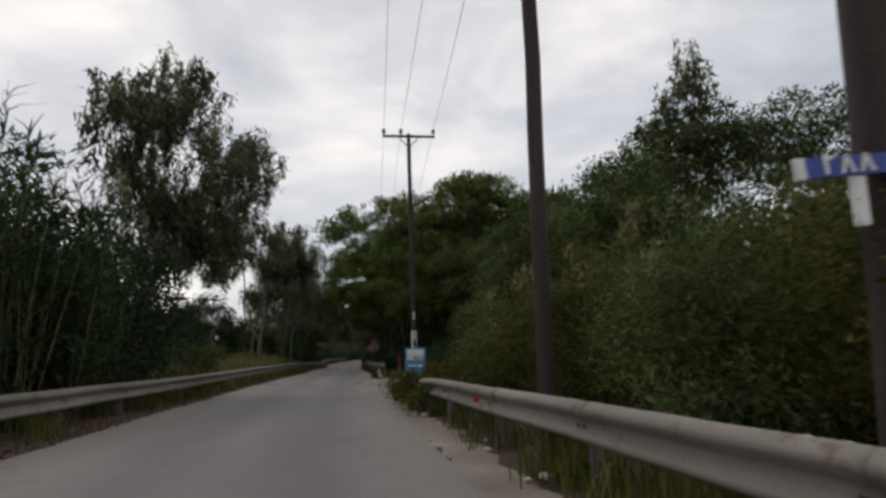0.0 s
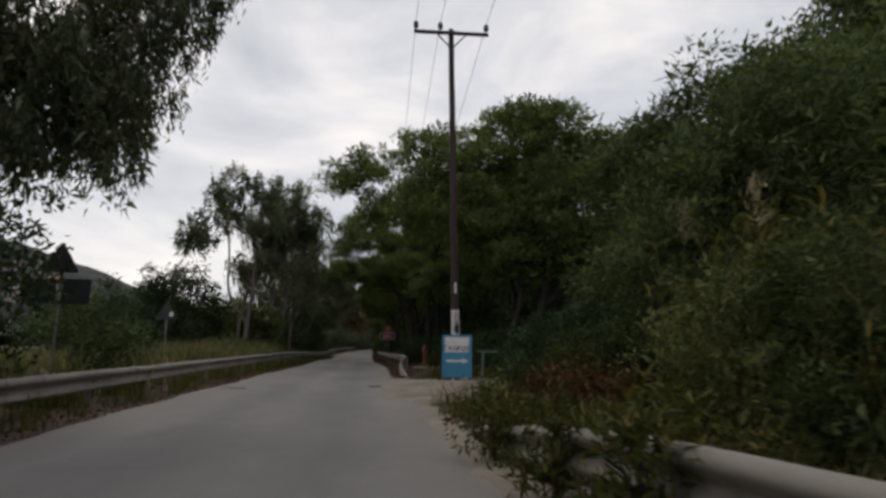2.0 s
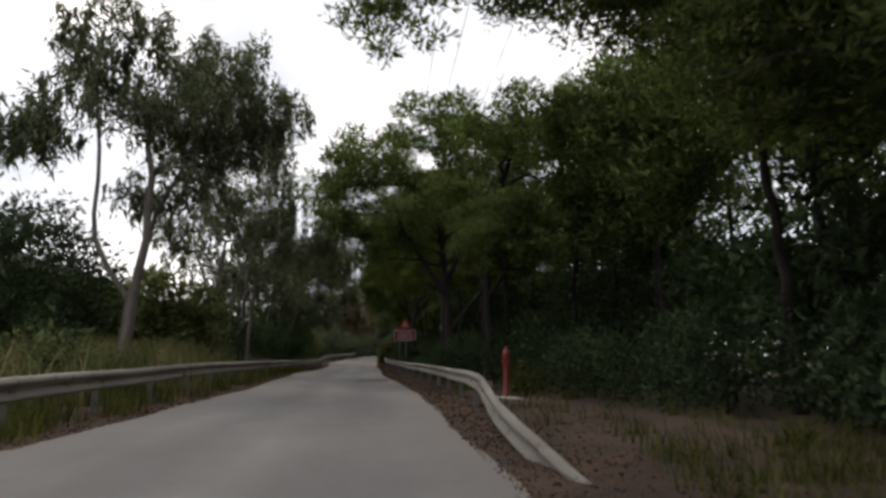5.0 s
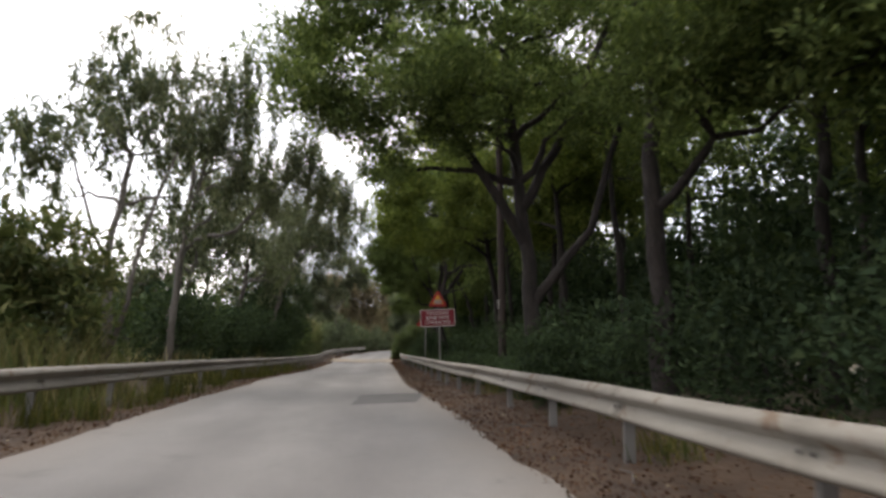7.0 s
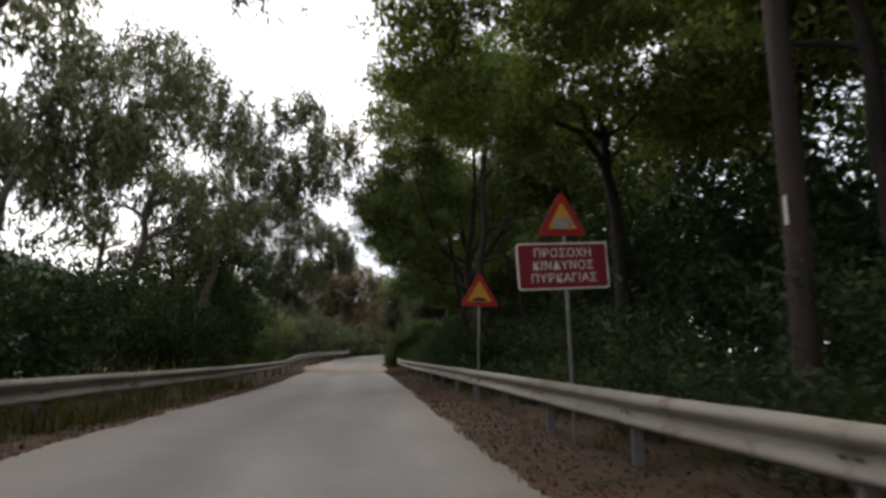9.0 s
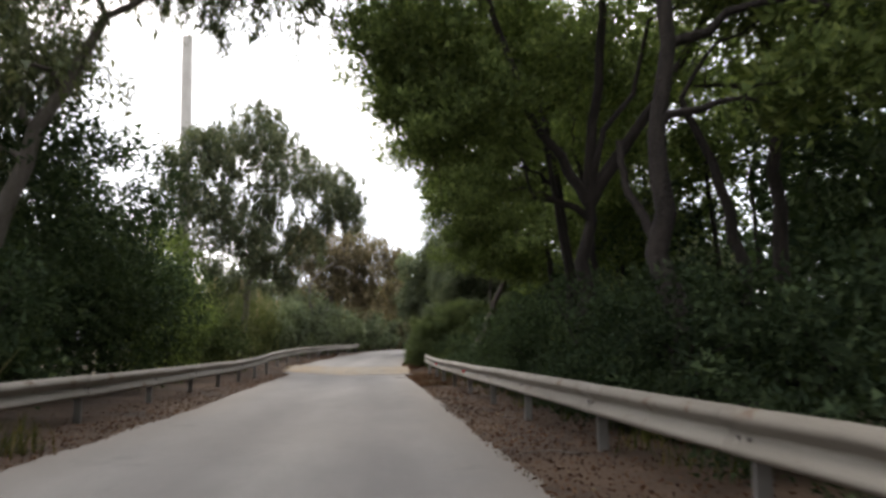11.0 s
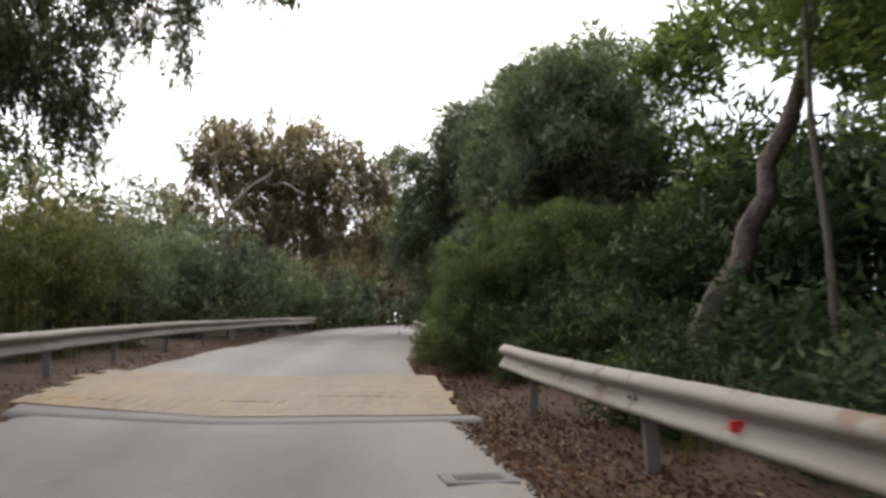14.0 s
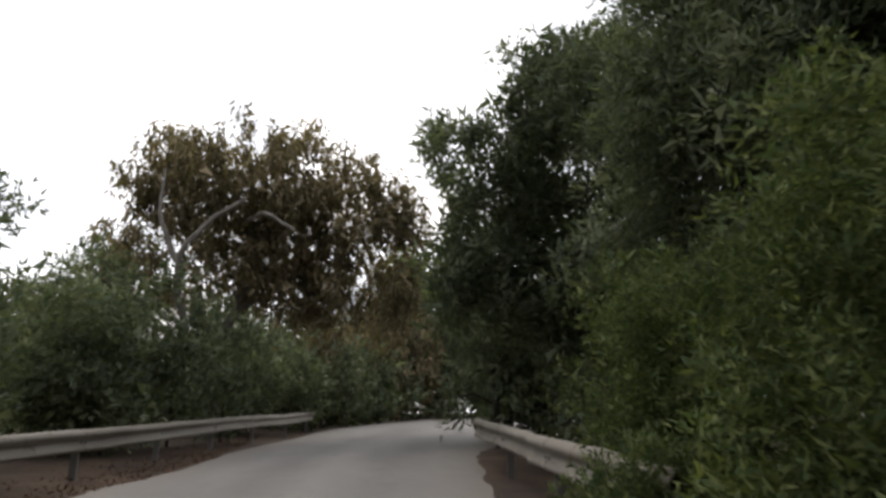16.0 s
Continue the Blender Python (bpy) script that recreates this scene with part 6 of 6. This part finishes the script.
for k, (x, y) in enumerate([(-2.2, 141.5), (-0.8, 146.0), (0.6, 149.6), (2.6, 152.2), (5.0, 154.6), (8.0, 157.0), (12.0, 158.8)]):
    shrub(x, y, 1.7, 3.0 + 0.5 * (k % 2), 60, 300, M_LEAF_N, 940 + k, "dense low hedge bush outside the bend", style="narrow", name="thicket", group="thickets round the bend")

for k, (x, y, w, h) in enumerate([(4.3, 27.0, 0.9, 1.5), (5.9, 27.3, 1.4, 2.2), (7.8, 27.0, 1.7, 3.0), (10.2, 27.2, 2.0, 4.0), (3.7, 25.2, 0.7, 0.8), (5.0, 24.9, 1.1, 1.3), (6.6, 25.2, 1.4, 2.2)]):
    shrub(x, y, w, h, 60, 230, M_LEAF_D, 975 + k, "dark tangled bush beside the side track", style="narrow", name="scrub_bush", group="scrub beside the lane")

for k, (x, y, w, h) in enumerate([(-9.4, 67.6, 2.0, 5.4), (-7.4, 68.0, 1.4, 4.6), (-11.8, 66.8, 1.8, 4.6)]):
    shrub(x, y, w, h, 84, 240, M_LEAF_R, 985 + k, "bushy green young pine in dry grass", style="pine", name="young_pine")
grass_patch("weeds", 2400, (-6.0, -2.4), (54, 72), 1.4, M_LEAF_R, "tall grey-green weeds among dry grass", 176, 120, 0.022, 0.6, LEFT_EDGE)
grass_patch("dry_grass", 2900, (-6.0, -2.4), (56, 70), 1.4, M_DRY, "tall pale straw grass bank behind the guardrail", 76, 120, 0.022, 0.6, LEFT_EDGE)

for k, (x, y, w, h) in enumerate([(-6.4, 129.0, 1.6, 6.4), (-8.6, 128.4, 1.8, 6.6), (-4.3, 131.6, 1.5, 4.6), (-3.0, 134.6, 1.4, 4.6), (-2.0, 137.0, 1.2, 4.4), (-5.4, 135.0, 1.8, 5.2), (0.2, 143.6, 1.2, 3.6), (2.0, 146.5, 1.3, 3.8), (3.6, 149.5, 1.4, 4.0)]):
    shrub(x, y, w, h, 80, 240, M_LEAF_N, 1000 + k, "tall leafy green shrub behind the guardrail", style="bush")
grass_patch("weeds", 2400, (-7.0, -1.4), (42, 57), 1.1, M_LEAF_S, "green weeds among dry grass", 177, 70, 0.026, 0.7, LEFT_EDGE)
grass_patch("dry_grass", 3000, (-7.0, -1.4), (42, 57), 1.3, M_DRY, "tall pale straw grass behind the guardrail", 77, 60, 0.022, 0.6, LEFT_EDGE)

for k, (x, y, w, h) in enumerate([(0.8, 148.5, 1.8, 6.5), (3.6, 152.5, 2.0, 7.0), (6.2, 156.0, 2.0, 7.0)]):
    shrub(x, y, w, h, 80, 260, M_LEAF_B, 1020 + k, "brownish-leaved tall thicket outside the bend", style="euc", name="thicket", group="thickets round the bend")
for k, (x, y, w, h) in enumerate([(15.5, 27.0, 2.4, 8.0), (19.5, 26.5, 2.6, 9.2), (24, 26, 3.0, 9.6), (13, 24.5, 2.2, 4.8)]):
    shrub(x, y, w, h, 60, 260, M_LEAF_S, 1030 + k, "dense dark bush behind reeds", name="scrub_bush", group="scrub beside the lane")

for k, (x, y, w, h) in enumerate([(10.4, 78.5, 2.0, 5.4), (13.5, 76.5, 2.2, 6.4), (15.6, 80.0, 2.4, 8.6), (14.6, 73.0, 2.2, 5.6), (11.2, 83.6, 2.0, 7.6), (9.6, 88.5, 1.9, 7.0), (12.6, 80.5, 2.2, 8.6), (13.0, 91.0, 2.4, 9.6), (15.6, 70.5, 2.6, 10.4), (18.6, 75.5, 2.8, 12.6), (18.0, 87.0, 2.8, 11.5), (15.0, 97.0, 2.8, 11.0)]):
    shrub(x, y, w, h, 60, 250, M_LEAF_D, 1040 + k, "tall dark evergreen shrub in the wood")
for k, (x, y, w, h) in enumerate([(-6.3, 75.4, 1.4, 3.2), (-6.6, 78.6, 1.5, 3.4), (-6.4, 83.6, 1.5, 3.6), (-6.1, 86.8, 1.4, 3.5), (-5.5, 90.2, 1.3, 3.3), (-8.6, 80.4, 1.8, 3.8), (-7.9, 26.4, 1.7, 4.4), (-10.6, 27.4, 2.2, 5.0)]):
    shrub(x, y, w, h, 60, 220, M_LEAF_D, 1050 + k, FS)

for k in range(29):
    y = 66.0 + 1.62 * k
    x = float(np.interp(y, (66, 74, 81, 98, 111, 114), (3.5, 3.4, 3.55, 3.7, 3.95, 4.0))) + 1.2 + 0.25 * math.sin(3.1 * k)
    shrub(x, y, 0.7, 0.75 + 0.3 * math.sin(1.9 * k) ** 2, 26, 170, M_LEAF_D, 1100 + k, "low dark leafy growth under the guardrail", group="low growth by the guardrail")
grass_patch("verge_grass", 4200, (1.4, 9.5), (37.7, 43.0), 0.30, M_GRASS, "dark weeds behind the painted board", 78, 160, 0.016, 0.8, RIGHT_EDGE)

# shrubs: wood side
for k in range(30):
    y = 39.8 + k * 2.5 + rw.normal() * 0.5
    x = 6.0 + 1.6 * rw.random() + (0.6 if y < 56 else 0)
    h = (1.1 + 1.4 * rw.random()) * (0.6 if y > 102 else 1.0)
    shrub(x, y, 1.3 + 0.5 * rw.random(), h, 34, 150, M_LEAF_D, 300 + k, "low dark evergreen shrub under pines")
for k in range(22):
    y = 41 + k * 3.4 + rw.normal() * 0.6
    x = 9.6 + 2.6 * rw.random()
    shrub(x, y, 2.0, 3.0 + 1.8 * rw.random(), 34, 200, M_LEAF_D, 340 + k, "tall dark evergreen shrub in the wood")
for k, (x, y, w, h) in enumerate([(4.75, 66.2, 0.7, 1.8), (4.65, 64.6, 0.7, 1.6), (5.7, 66.4, 1.0, 2.1), (4.8, 90.2, 0.8, 2.1), (4.75, 92.4, 0.7, 2.2), (4.8, 94.3, 0.7, 2.4), (4.8, 97.6, 0.7, 2.2), (6.9, 92.4, 1.5, 2.4), (5.6, 93.4, 1.0, 2.2), (6.6, 97.4, 1.3, 2.7), (5.5, 100.2, 1.2, 2.6), (7.4, 100.6, 1.6, 3.1), (5.7, 103.6, 1.2, 2.4), (7.6, 104.6, 1.5, 2.8), (6.6, 88.6, 1.3, 2.2)]):
    shrub(x, y, w, h, 50, 210, M_LEAF_D, 960 + k, "dense dark evergreen shrub behind the guardrail")
for k, (x, y, w, d, h) in enumerate([(4.9, 112.2, 0.5, 0.7, 0.7), (8.0, 106.5, 1.2, 1.4, 1.5), (6.4, 103.0, 1.1, 1.2, 1.3), (5.8, 99.5, 1.1, 1.3, 1.7), (6.6, 95.6, 1.4, 1.5, 2.4)]):
    shrub(x, y, w, h, 40, 180, M_LEAF_S, 370 + k, "leafy green shrub behind the guardrail", d)
plant("shrub", (5.6, 118.4), [(4.6, 117.9, 1.5, 1.35, 1.4, 1.3, 50, 0.45), (6.0, 118.2, 2.2, 1.6, 1.6, 1.4, 56, 0.5), (4.6, 121.0, 0.9, 0.6, 1.2, 0.8, 34, 0.32), (3.82, 119.6, 0.75, 0.42, 0.6, 0.6, 26, 0.26), (4.9, 120.6, 2.0, 1.0, 1.2, 0.9, 34, 0.4), (5.0, 116.7, 0.75, 0.8, 0.8, 0.65, 34, 0.3), (6.2, 116.4, 1.1, 1.0, 0.8, 0.9, 34, 0.34), (8.4, 117.8, 2.1, 1.9, 1.6, 1.4, 56, 0.55), (10.8, 118.0, 2.2, 1.8, 1.6, 1.5, 46, 0.55), (4.2, 117.6, 0.8, 1.0, 1.3, 0.7, 30, 0.4), (6.6, 119.8, 3.0, 1.4, 1.2, 0.9, 26, 0.45), (6.2, 118.0, 3.5, 1.9, 1.0, 0.5, 26, 0.26), (4.2, 117.6, 2.6, 0.8, 0.9, 0.5, 14, 0.22), (9.0, 117.8, 3.5, 2.2, 1.0, 0.5, 22, 0.28), (3.7, 117.4, 1.3, 0.5, 1.0, 0.9, 16, 0.22), (4.75, 115.9, 0.55, 0.55, 0.6, 0.55, 34, 0.26), (5.6, 115.4, 0.9, 0.8, 0.6, 0.8, 34, 0.3)], 430, "narrow", M_LEAF_S, M_BARK_P, "large bushy green shrub overhanging the lane's edge", "shrub", [(5.6, 118.4, 0), (5.7, 118.4, 0.6), (6.2, 118.3, 1.6)], 0.08, 40, 0.64, 390)
for k, (x, y, h) in enumerate([(6.0, 124.2, 2.0), (6.2, 127.6, 2.2), (6.9, 121.6, 2.6)]):
    shrub(x, y, 1.0, h, 34, 170, M_LEAF_N, 395 + k, "dark shrub behind a dented guardrail")

for k, (x, y, w, h) in enumerate([(9.6, 106.5, 1.7, 5.0), (11.6, 109.5, 2.0, 5.6), (11.4, 112.8, 1.4, 3.8), (11.0, 103.0, 2.0, 7.0), (9.4, 116.2, 1.4, 3.8), (7.6, 116.4, 1.1, 2.6), (5.6, 115.8, 0.8, 1.7), (6.4, 114.9, 0.7, 1.3), (11.2, 117.0, 2.0, 5.0), (13.5, 113.5, 2.2, 6.0), (12.0, 121.5, 2.2, 5.0), (10.0, 44.4, 1.8, 2.6), (13.0, 43.4, 2.2, 3.0), (16.4, 42.2, 2.4, 3.8), (20.0, 41.0, 2.6, 4.4), (24.5, 40.0, 3.0, 5.5), (28, 36, 3.2, 6.5), (12.5, 62.0, 2.2, 6.8), (13.5, 68.5, 2.4, 7.2), (16.5, 64.5, 2.4, 7.6), (16.5, 73.5, 2.4, 7.0), (12.5, 86.0, 2.2, 9.6), (11.5, 94.5, 2.2, 8.2), (14.0, 99.0, 2.4, 8.4)]):
    shrub(x, y, w, h, 56, 230, M_LEAF_D, 700 + k, "tall dark evergreen shrub in the wood")
plant("pine_tree", (11.8, 121.0), [(9.8, 119.4, 7.8, 1.4, 1.5, 1.0, 22, 0.6), (12.2, 119.4, 9.2, 2.2, 2.0, 1.4, 30, 0.7), (11.4, 119.0, 5.4, 2.4, 1.8, 1.2, 20, 0.65), (14.8, 119.0, 8.8, 2.4, 2.0, 1.6, 26, 0.75)], 260, "pine", M_LEAF_P, M_BARK_P, PINE, r0=0.2, limbs=50, seed=720)
for k, (x, y) in enumerate([(14.5, 64.0), (10.8, 56.0)]):
    plant("pine_tree", (x, y), [(x - 0.5, y, 10.2, 2.8, 2.6, 2.0, 56, 0.9), (x, y - 0.4, 6.6, 2.6, 2.4, 1.8, 40, 0.85)], 240, "pine", M_LEAF_P, M_BARK_P, "dark pine deeper in the roadside wood", r0=0.2, limbs=40, seed=730 + k, group="pines of the wood")

shrub(-7.9, 112.5, 1.5, 6.9, 90, 260, M_LEAF_P, 1280, "tall light green bushy pine beside a concrete pole", style="pine", name="young_pine", group="")
shrub(-6.3, 109.6, 1.1, 4.4, 60, 240, M_LEAF_P, 1281, "light green bushy young pine behind the guardrail", style="pine", name="young_pine", group="")
# reeds and grasses
reed_bed("giant_reeds", 330, (-9.2, -5.3), (8.5, 17.5), 5.3, "tall green giant reeds behind the guardrail", 61, 0.02, M_LEAF_D)
reed_bed("giant_reeds", 60, (3.6, 8.5), (5.6, 19.5), 2.7, "yellowing giant reeds with pale plumes behind the guardrail", 62, 0.3, M_OLIVE)
reed_bed("giant_reeds", 60, (4.2, 8.0), (12.0, 21.0), 3.2, "tall yellow-green giant reeds with plumes", 63, 0.45, M_OLIVE)
for k in range(17):
    y = 3.6 + 1.02 * k
    x = 3.9 + 0.5 * math.sin(2.7 * k) + (0.9 if k % 3 == 1 else 0.0) + 0.05 * k
    shrub(x, y, 1.0 + 0.3 * math.sin(1.3 * k) ** 2, 1.9 + 0.8 * math.sin(2.1 * k + 1) ** 2, 44, 150, (M_GRASS, M_OLIVE, M_LEAF_S)[k % 3], 1200 + k, "feathery olive-brown scrub behind the guardrail", style="narrow", size=0.78, name="scrub_bush", group="scrub beside the lane")
reed_bed("giant_reeds", 420, (-9.0, -4.4), (112.5, 127.5), 4.1, "mixed green and dry reeds behind the guardrail", 64, 0.15)
grass_patch("weeds", 7000, (-26, -0.9), (25, 92), 1.0, M_LEAF_R, "grey-green weeds in a dry field", 171, 300, 0.03, 0.6, LEFT_EDGE)
grass_patch("dry_grass", 10500, (-26, -0.9), (25, 92), 0.95, M_DRY, "tall straw-coloured dry grass in a field", 71, 420, 0.03, 0.5, LEFT_EDGE)
grass_patch("verge_grass", 11000, (-1.7, -0.25), (-6, 92), 0.40, M_GRASS, "rough green verge grass under the guardrail", 72, 260, 0.016, 0.7, LEFT_EDGE)
grass_patch("verge_grass", 5200, (0.5, 2.2), (-4, 27), 0.42, M_GRASS, "rough verge grass before the guardrail", 73, 200, 0.016, 0.7, RIGHT_EDGE)
grass_patch("dry_grass", 3400, (1.3, 5.5), (14, 27), 0.5, M_DRY, "mixed dry grass at the track mouth", 74, 160, 0.016, 0.7, RIGHT_EDGE)
grass_patch("verge_grass", 5200, (1.5, 5.0), (38.5, 112), 0.30, M_GRASS, "sparse green weeds under pines", 75, 240, 0.016, 0.8, RIGHT_EDGE)
for k, (x, y, w, h, leaf, lab) in enumerate([(1.58, 15.9, 0.34, 0.85, M_GRASS, "leggy green weed bush at the guardrail end"), (1.62, 17.5, 0.3, 0.75, M_GRASS, "leggy green weed bush at the guardrail end"), (2.6, 17.2, 0.7, 0.9, M_GRASS, "leggy green weed bush at the guardrail end"), (1.62, 14.0, 0.4, 0.6, M_GRASS, "weeds before the guardrail"), (1.55, 19.6, 0.4, 0.7, M_GRASS, "weeds over the sunk guardrail end"), (3.3, 22.8, 0.8, 0.85, M_RUST, "red-brown dried bush at the track mouth"), (2.7, 22.6, 0.5, 0.5, M_RUST, "red-brown dried bush at the track mouth"), (4.3, 22.8, 0.8, 0.8, M_RUST, "red-brown dried bush at the track mouth"), (5.2, 22.4, 0.7, 0.6, M_RUST, "red-brown dried bush at the track mouth"), (2.6, 24.2, 0.5, 0.6, M_GRASS, "weedy bush beside the barrier post"), (4.2, 24.5, 0.9, 1.3, M_GRASS, "weedy bush beside the barrier post"), (3.6, 26.2, 0.5, 0.8, M_GRASS, "weedy bush beside the barrier post"), (5.2, 53.9, 0.7, 0.9, M_GRASS, "weeds round the hydrant")]):
    shrub(x, y, w, h, 24, 130, leaf, 420 + k, lab, style="narrow", name="weed_bush", group="verge weeds")


def litter(name, n, offset, yr, follow, seed, label, flip=1, mat=None, kind="leaf litter"):
    rng = np.random.default_rng(seed)
    y = yr[0] + rng.random(n) * (yr[1] - yr[0])
    x = along(follow, y) + flip * (offset[0] + np.abs(rng.normal(size=n)) * offset[1])
    p = np.stack([x, y, ground_z(x, y) + 0.012 + 0.02 * rng.random(n)], -1)
    w = rng.normal(size=(n, 3)) * (1, 1, 0.35)
    v, q = leaves(rng, p, w, 0.025 + 0.055 * rng.random(n) ** 2, 0.018 + 0.026 * rng.random(n))
    return tagged(new(name, mesh_np(name, v, q, mat or M_BROWN)), label, kind, kind="stuff")


litter("leaf_litter", 26000, (-0.12, 1.3), (38, 113), RIGHT_EDGE, 81, "fallen brown leaves under the guardrail")
litter("leaf_litter", 16000, (-0.1, 1.0), (104, 121), RIGHT_EDGE, 82, "fallen pale brown leaves at the guardrail end")
litter("leaf_litter", 22000, (-0.1, 0.7), (-5, 140), LEFT_EDGE, 83, "fallen brown leaves along the lane's edge", -1)

litter("pale_scraps", 420, (0.25, 0.6), (104, 114.5), RIGHT_EDGE, 84, "pale bark strips and scraps on the verge", 1, M_PLUME, "litter")
litter("pale_scraps", 160, (0.2, 0.5), (44, 104), RIGHT_EDGE, 85, "scattered pale scraps on the verge", 1, M_PLUME, "litter")
litter("pale_scraps", 160, (0.2, 0.4), (10, 118), LEFT_EDGE, 86, "scattered pale scraps along the lane's edge", -1, M_PLUME, "litter")
# dead sticks and litter scraps
ST = np.random.default_rng(91)
for k in range(16):
    x0, y0 = (float(along(RIGHT_EDGE, 44 + 4.2 * k)) + 0.4 + 0.5 * ST.random(), 44 + 4.2 * k)
    a, l = ST.random() * 6.28, 0.3 + 0.6 * ST.random()
    z0 = float(ground_z(x0, y0)) + 0.02
    v, q = tube([(0, 0, 0), (0.5 * l * math.cos(a), 0.5 * l * math.sin(a), 0.02), (l * math.cos(a + 0.3), l * math.sin(a + 0.3), 0.0)], [0.014, 0.011, 0.005], 5)
    st = tagged(new("dead_branch", mesh_np("dead_branch", v, q, M_BARK_E)), "thin dead branch lying on the verge", "branch", "fallen branches")
    st.matrix_basis = pose(x0, y0, z0)

# ---- far hill with houses ----
def hill_z(x, y):
    a = 66 * np.exp(-(((x + 235) / 120) ** 2 + ((y - 400) / 120) ** 2))
    c = 24 * np.exp(-(((x + 130) / 90) ** 2 + ((y - 540) / 120) ** 2))
    return a + c + 2.0 * np.sin(x * 0.11) * np.sin(y * 0.09) - 3


tagged(new("hill", sheet("hill", np.linspace(-700, 60, 90), np.linspace(260, 800, 60), hill_z, M_HILL)), "distant dark scrub-covered hillside with houses", "hill", kind="structure")
RH = np.random.default_rng(95)
for k in range(14):
    az, dist = radians(-31 + 13.0 * RH.random()), 335 + 45 * RH.random()
    x, y = dist * math.sin(az), dist * math.cos(az) + 15
    z = float(hill_z(x, y)) - 0.6
    w, d, h = 6 + 4 * RH.random(), 5 + 3 * RH.random(), 2.8 + 1.6 * RH.random()
    house = thing("house", pose(x, y, z, 0, 0, 20 * RH.normal()), "far pale plastered house on the hillside", "house", "hillside houses")
    part("facade", mesh_bm("facade", box_bm(-w / 2, w / 2, -d / 2, d / 2, -2, h, 0.05), M_HOUSE), house)
    rb = bmesh.new()
    rv = [rb.verts.new(p) for p in ((-w / 2 - 0.4, -d / 2 - 0.4, h), (w / 2 + 0.4, -d / 2 - 0.4, h), (w / 2 + 0.4, d / 2 + 0.4, h), (-w / 2 - 0.4, d / 2 + 0.4, h), (-w / 3, 0, h + 1.5), (w / 3, 0, h + 1.5))]
    for f in ((0, 1, 5, 4), (2, 3, 4, 5), (1, 2, 5), (3, 0, 4), (3, 2, 1, 0)):
        rb.faces.new([rv[i] for i in f])
    part("roof", mesh_bm("roof", rb, M_ROOF), house)
    for wx in (-0.3, 0.0, 0.3):
        part("window", mesh_bm("window", box_bm(wx * w - 0.6, wx * w + 0.6, -d / 2 - 0.06, -d / 2 + 0.1, h * 0.45, h * 0.45 + 1.5), M_GLASSDARK), house)

# ---- paved speed table across the lane, block by block; it lies askew ----
SKEW = -0.21
table = thing("speed_table", pose(0, 0, 0), "raised speed table of worn yellow-painted pavers across the lane", "speed hump", kind="structure")


def strip_mesh(y0, y1, lift):
    """A flat cast strip over the lane between two skewed lines."""
    xs = np.linspace(float(along(LEFT_EDGE, y0)) - 0.15, float(along(RIGHT_EDGE, y0)) + 0.3, 16)
    v, q = [], []
    for x in xs:
        for y, up in ((y0, -0.05), (y0, lift), (y0 * 0.5 + y1 * 0.5, lift + 0.003), (y1, lift), (y1, -0.05)):
            yy = y + SKEW * x
            v.append((x, yy, float(lie(x, yy)) + up))
    for i in range(len(xs) - 1):
        for k in range(4):
            q.append((5 * i + k, 5 * i + k + 1, 5 * i + k + 6, 5 * i + k + 5))
    return mesh_np("kerb", v, q, M_STRIP)


part("kerb", strip_mesh(113.56, 114.04, 0.017), table, "pale worn concrete edging strip")
xs, ys = np.linspace(0, 1, 24), np.linspace(114.06, 117.5, 24)
gx = (along(LEFT_EDGE, ys)[:, None] - 0.05) * (1 - xs) + (along(RIGHT_EDGE, ys)[:, None] + 0.15) * xs
gy = np.repeat(ys[:, None], 24, 1) + SKEW * gx
bi, bk = np.meshgrid(np.arange(23), np.arange(23), indexing="ij")
PAVING = paver_material()
part("bed", mesh_np("bed", np.stack([gx, gy, lie(gx, gy) + 0.0283], -1).reshape(-1, 3), np.stack([bi * 24 + bk, bi * 24 + bk + 1, (bi + 1) * 24 + bk + 1, (bi + 1) * 24 + bk], -1), PAVING), table, "sanded joint bed")
PAVER = mesh_bm("paver", box_bm(-0.1025, 0.1025, -0.1905, 0.1905, -0.06, 0.0, 0.0018), PAVING)
RP = np.random.default_rng(99)
for r in range(9):
    y = 114.06 + 0.195 + 0.383 * r
    x0, x1 = float(along(LEFT_EDGE, y)) - 0.15 - 0.25 * RP.random(), float(along(RIGHT_EDGE, y)) + 0.05 + 0.2 * RP.random()
    shift = 0.104 * (r % 2)
    for c in range(int((x1 - x0) / 0.208)):
        x = x0 + shift + 0.104 + 0.208 * c
        yy = y + SKEW * x
        slope = math.degrees(math.atan2(float(lie(x, yy + 0.15) - lie(x, yy - 0.15)), 0.3))
        part("paver", PAVER, table, "", pose(x, yy, float(lie(x, yy)) + 0.030 + 0.0008 * RP.normal(), slope + 0.1 * RP.normal(), (1.83 if x < 0 else -1.49) + 0.1 * RP.normal(), math.degrees(math.atan(SKEW))))
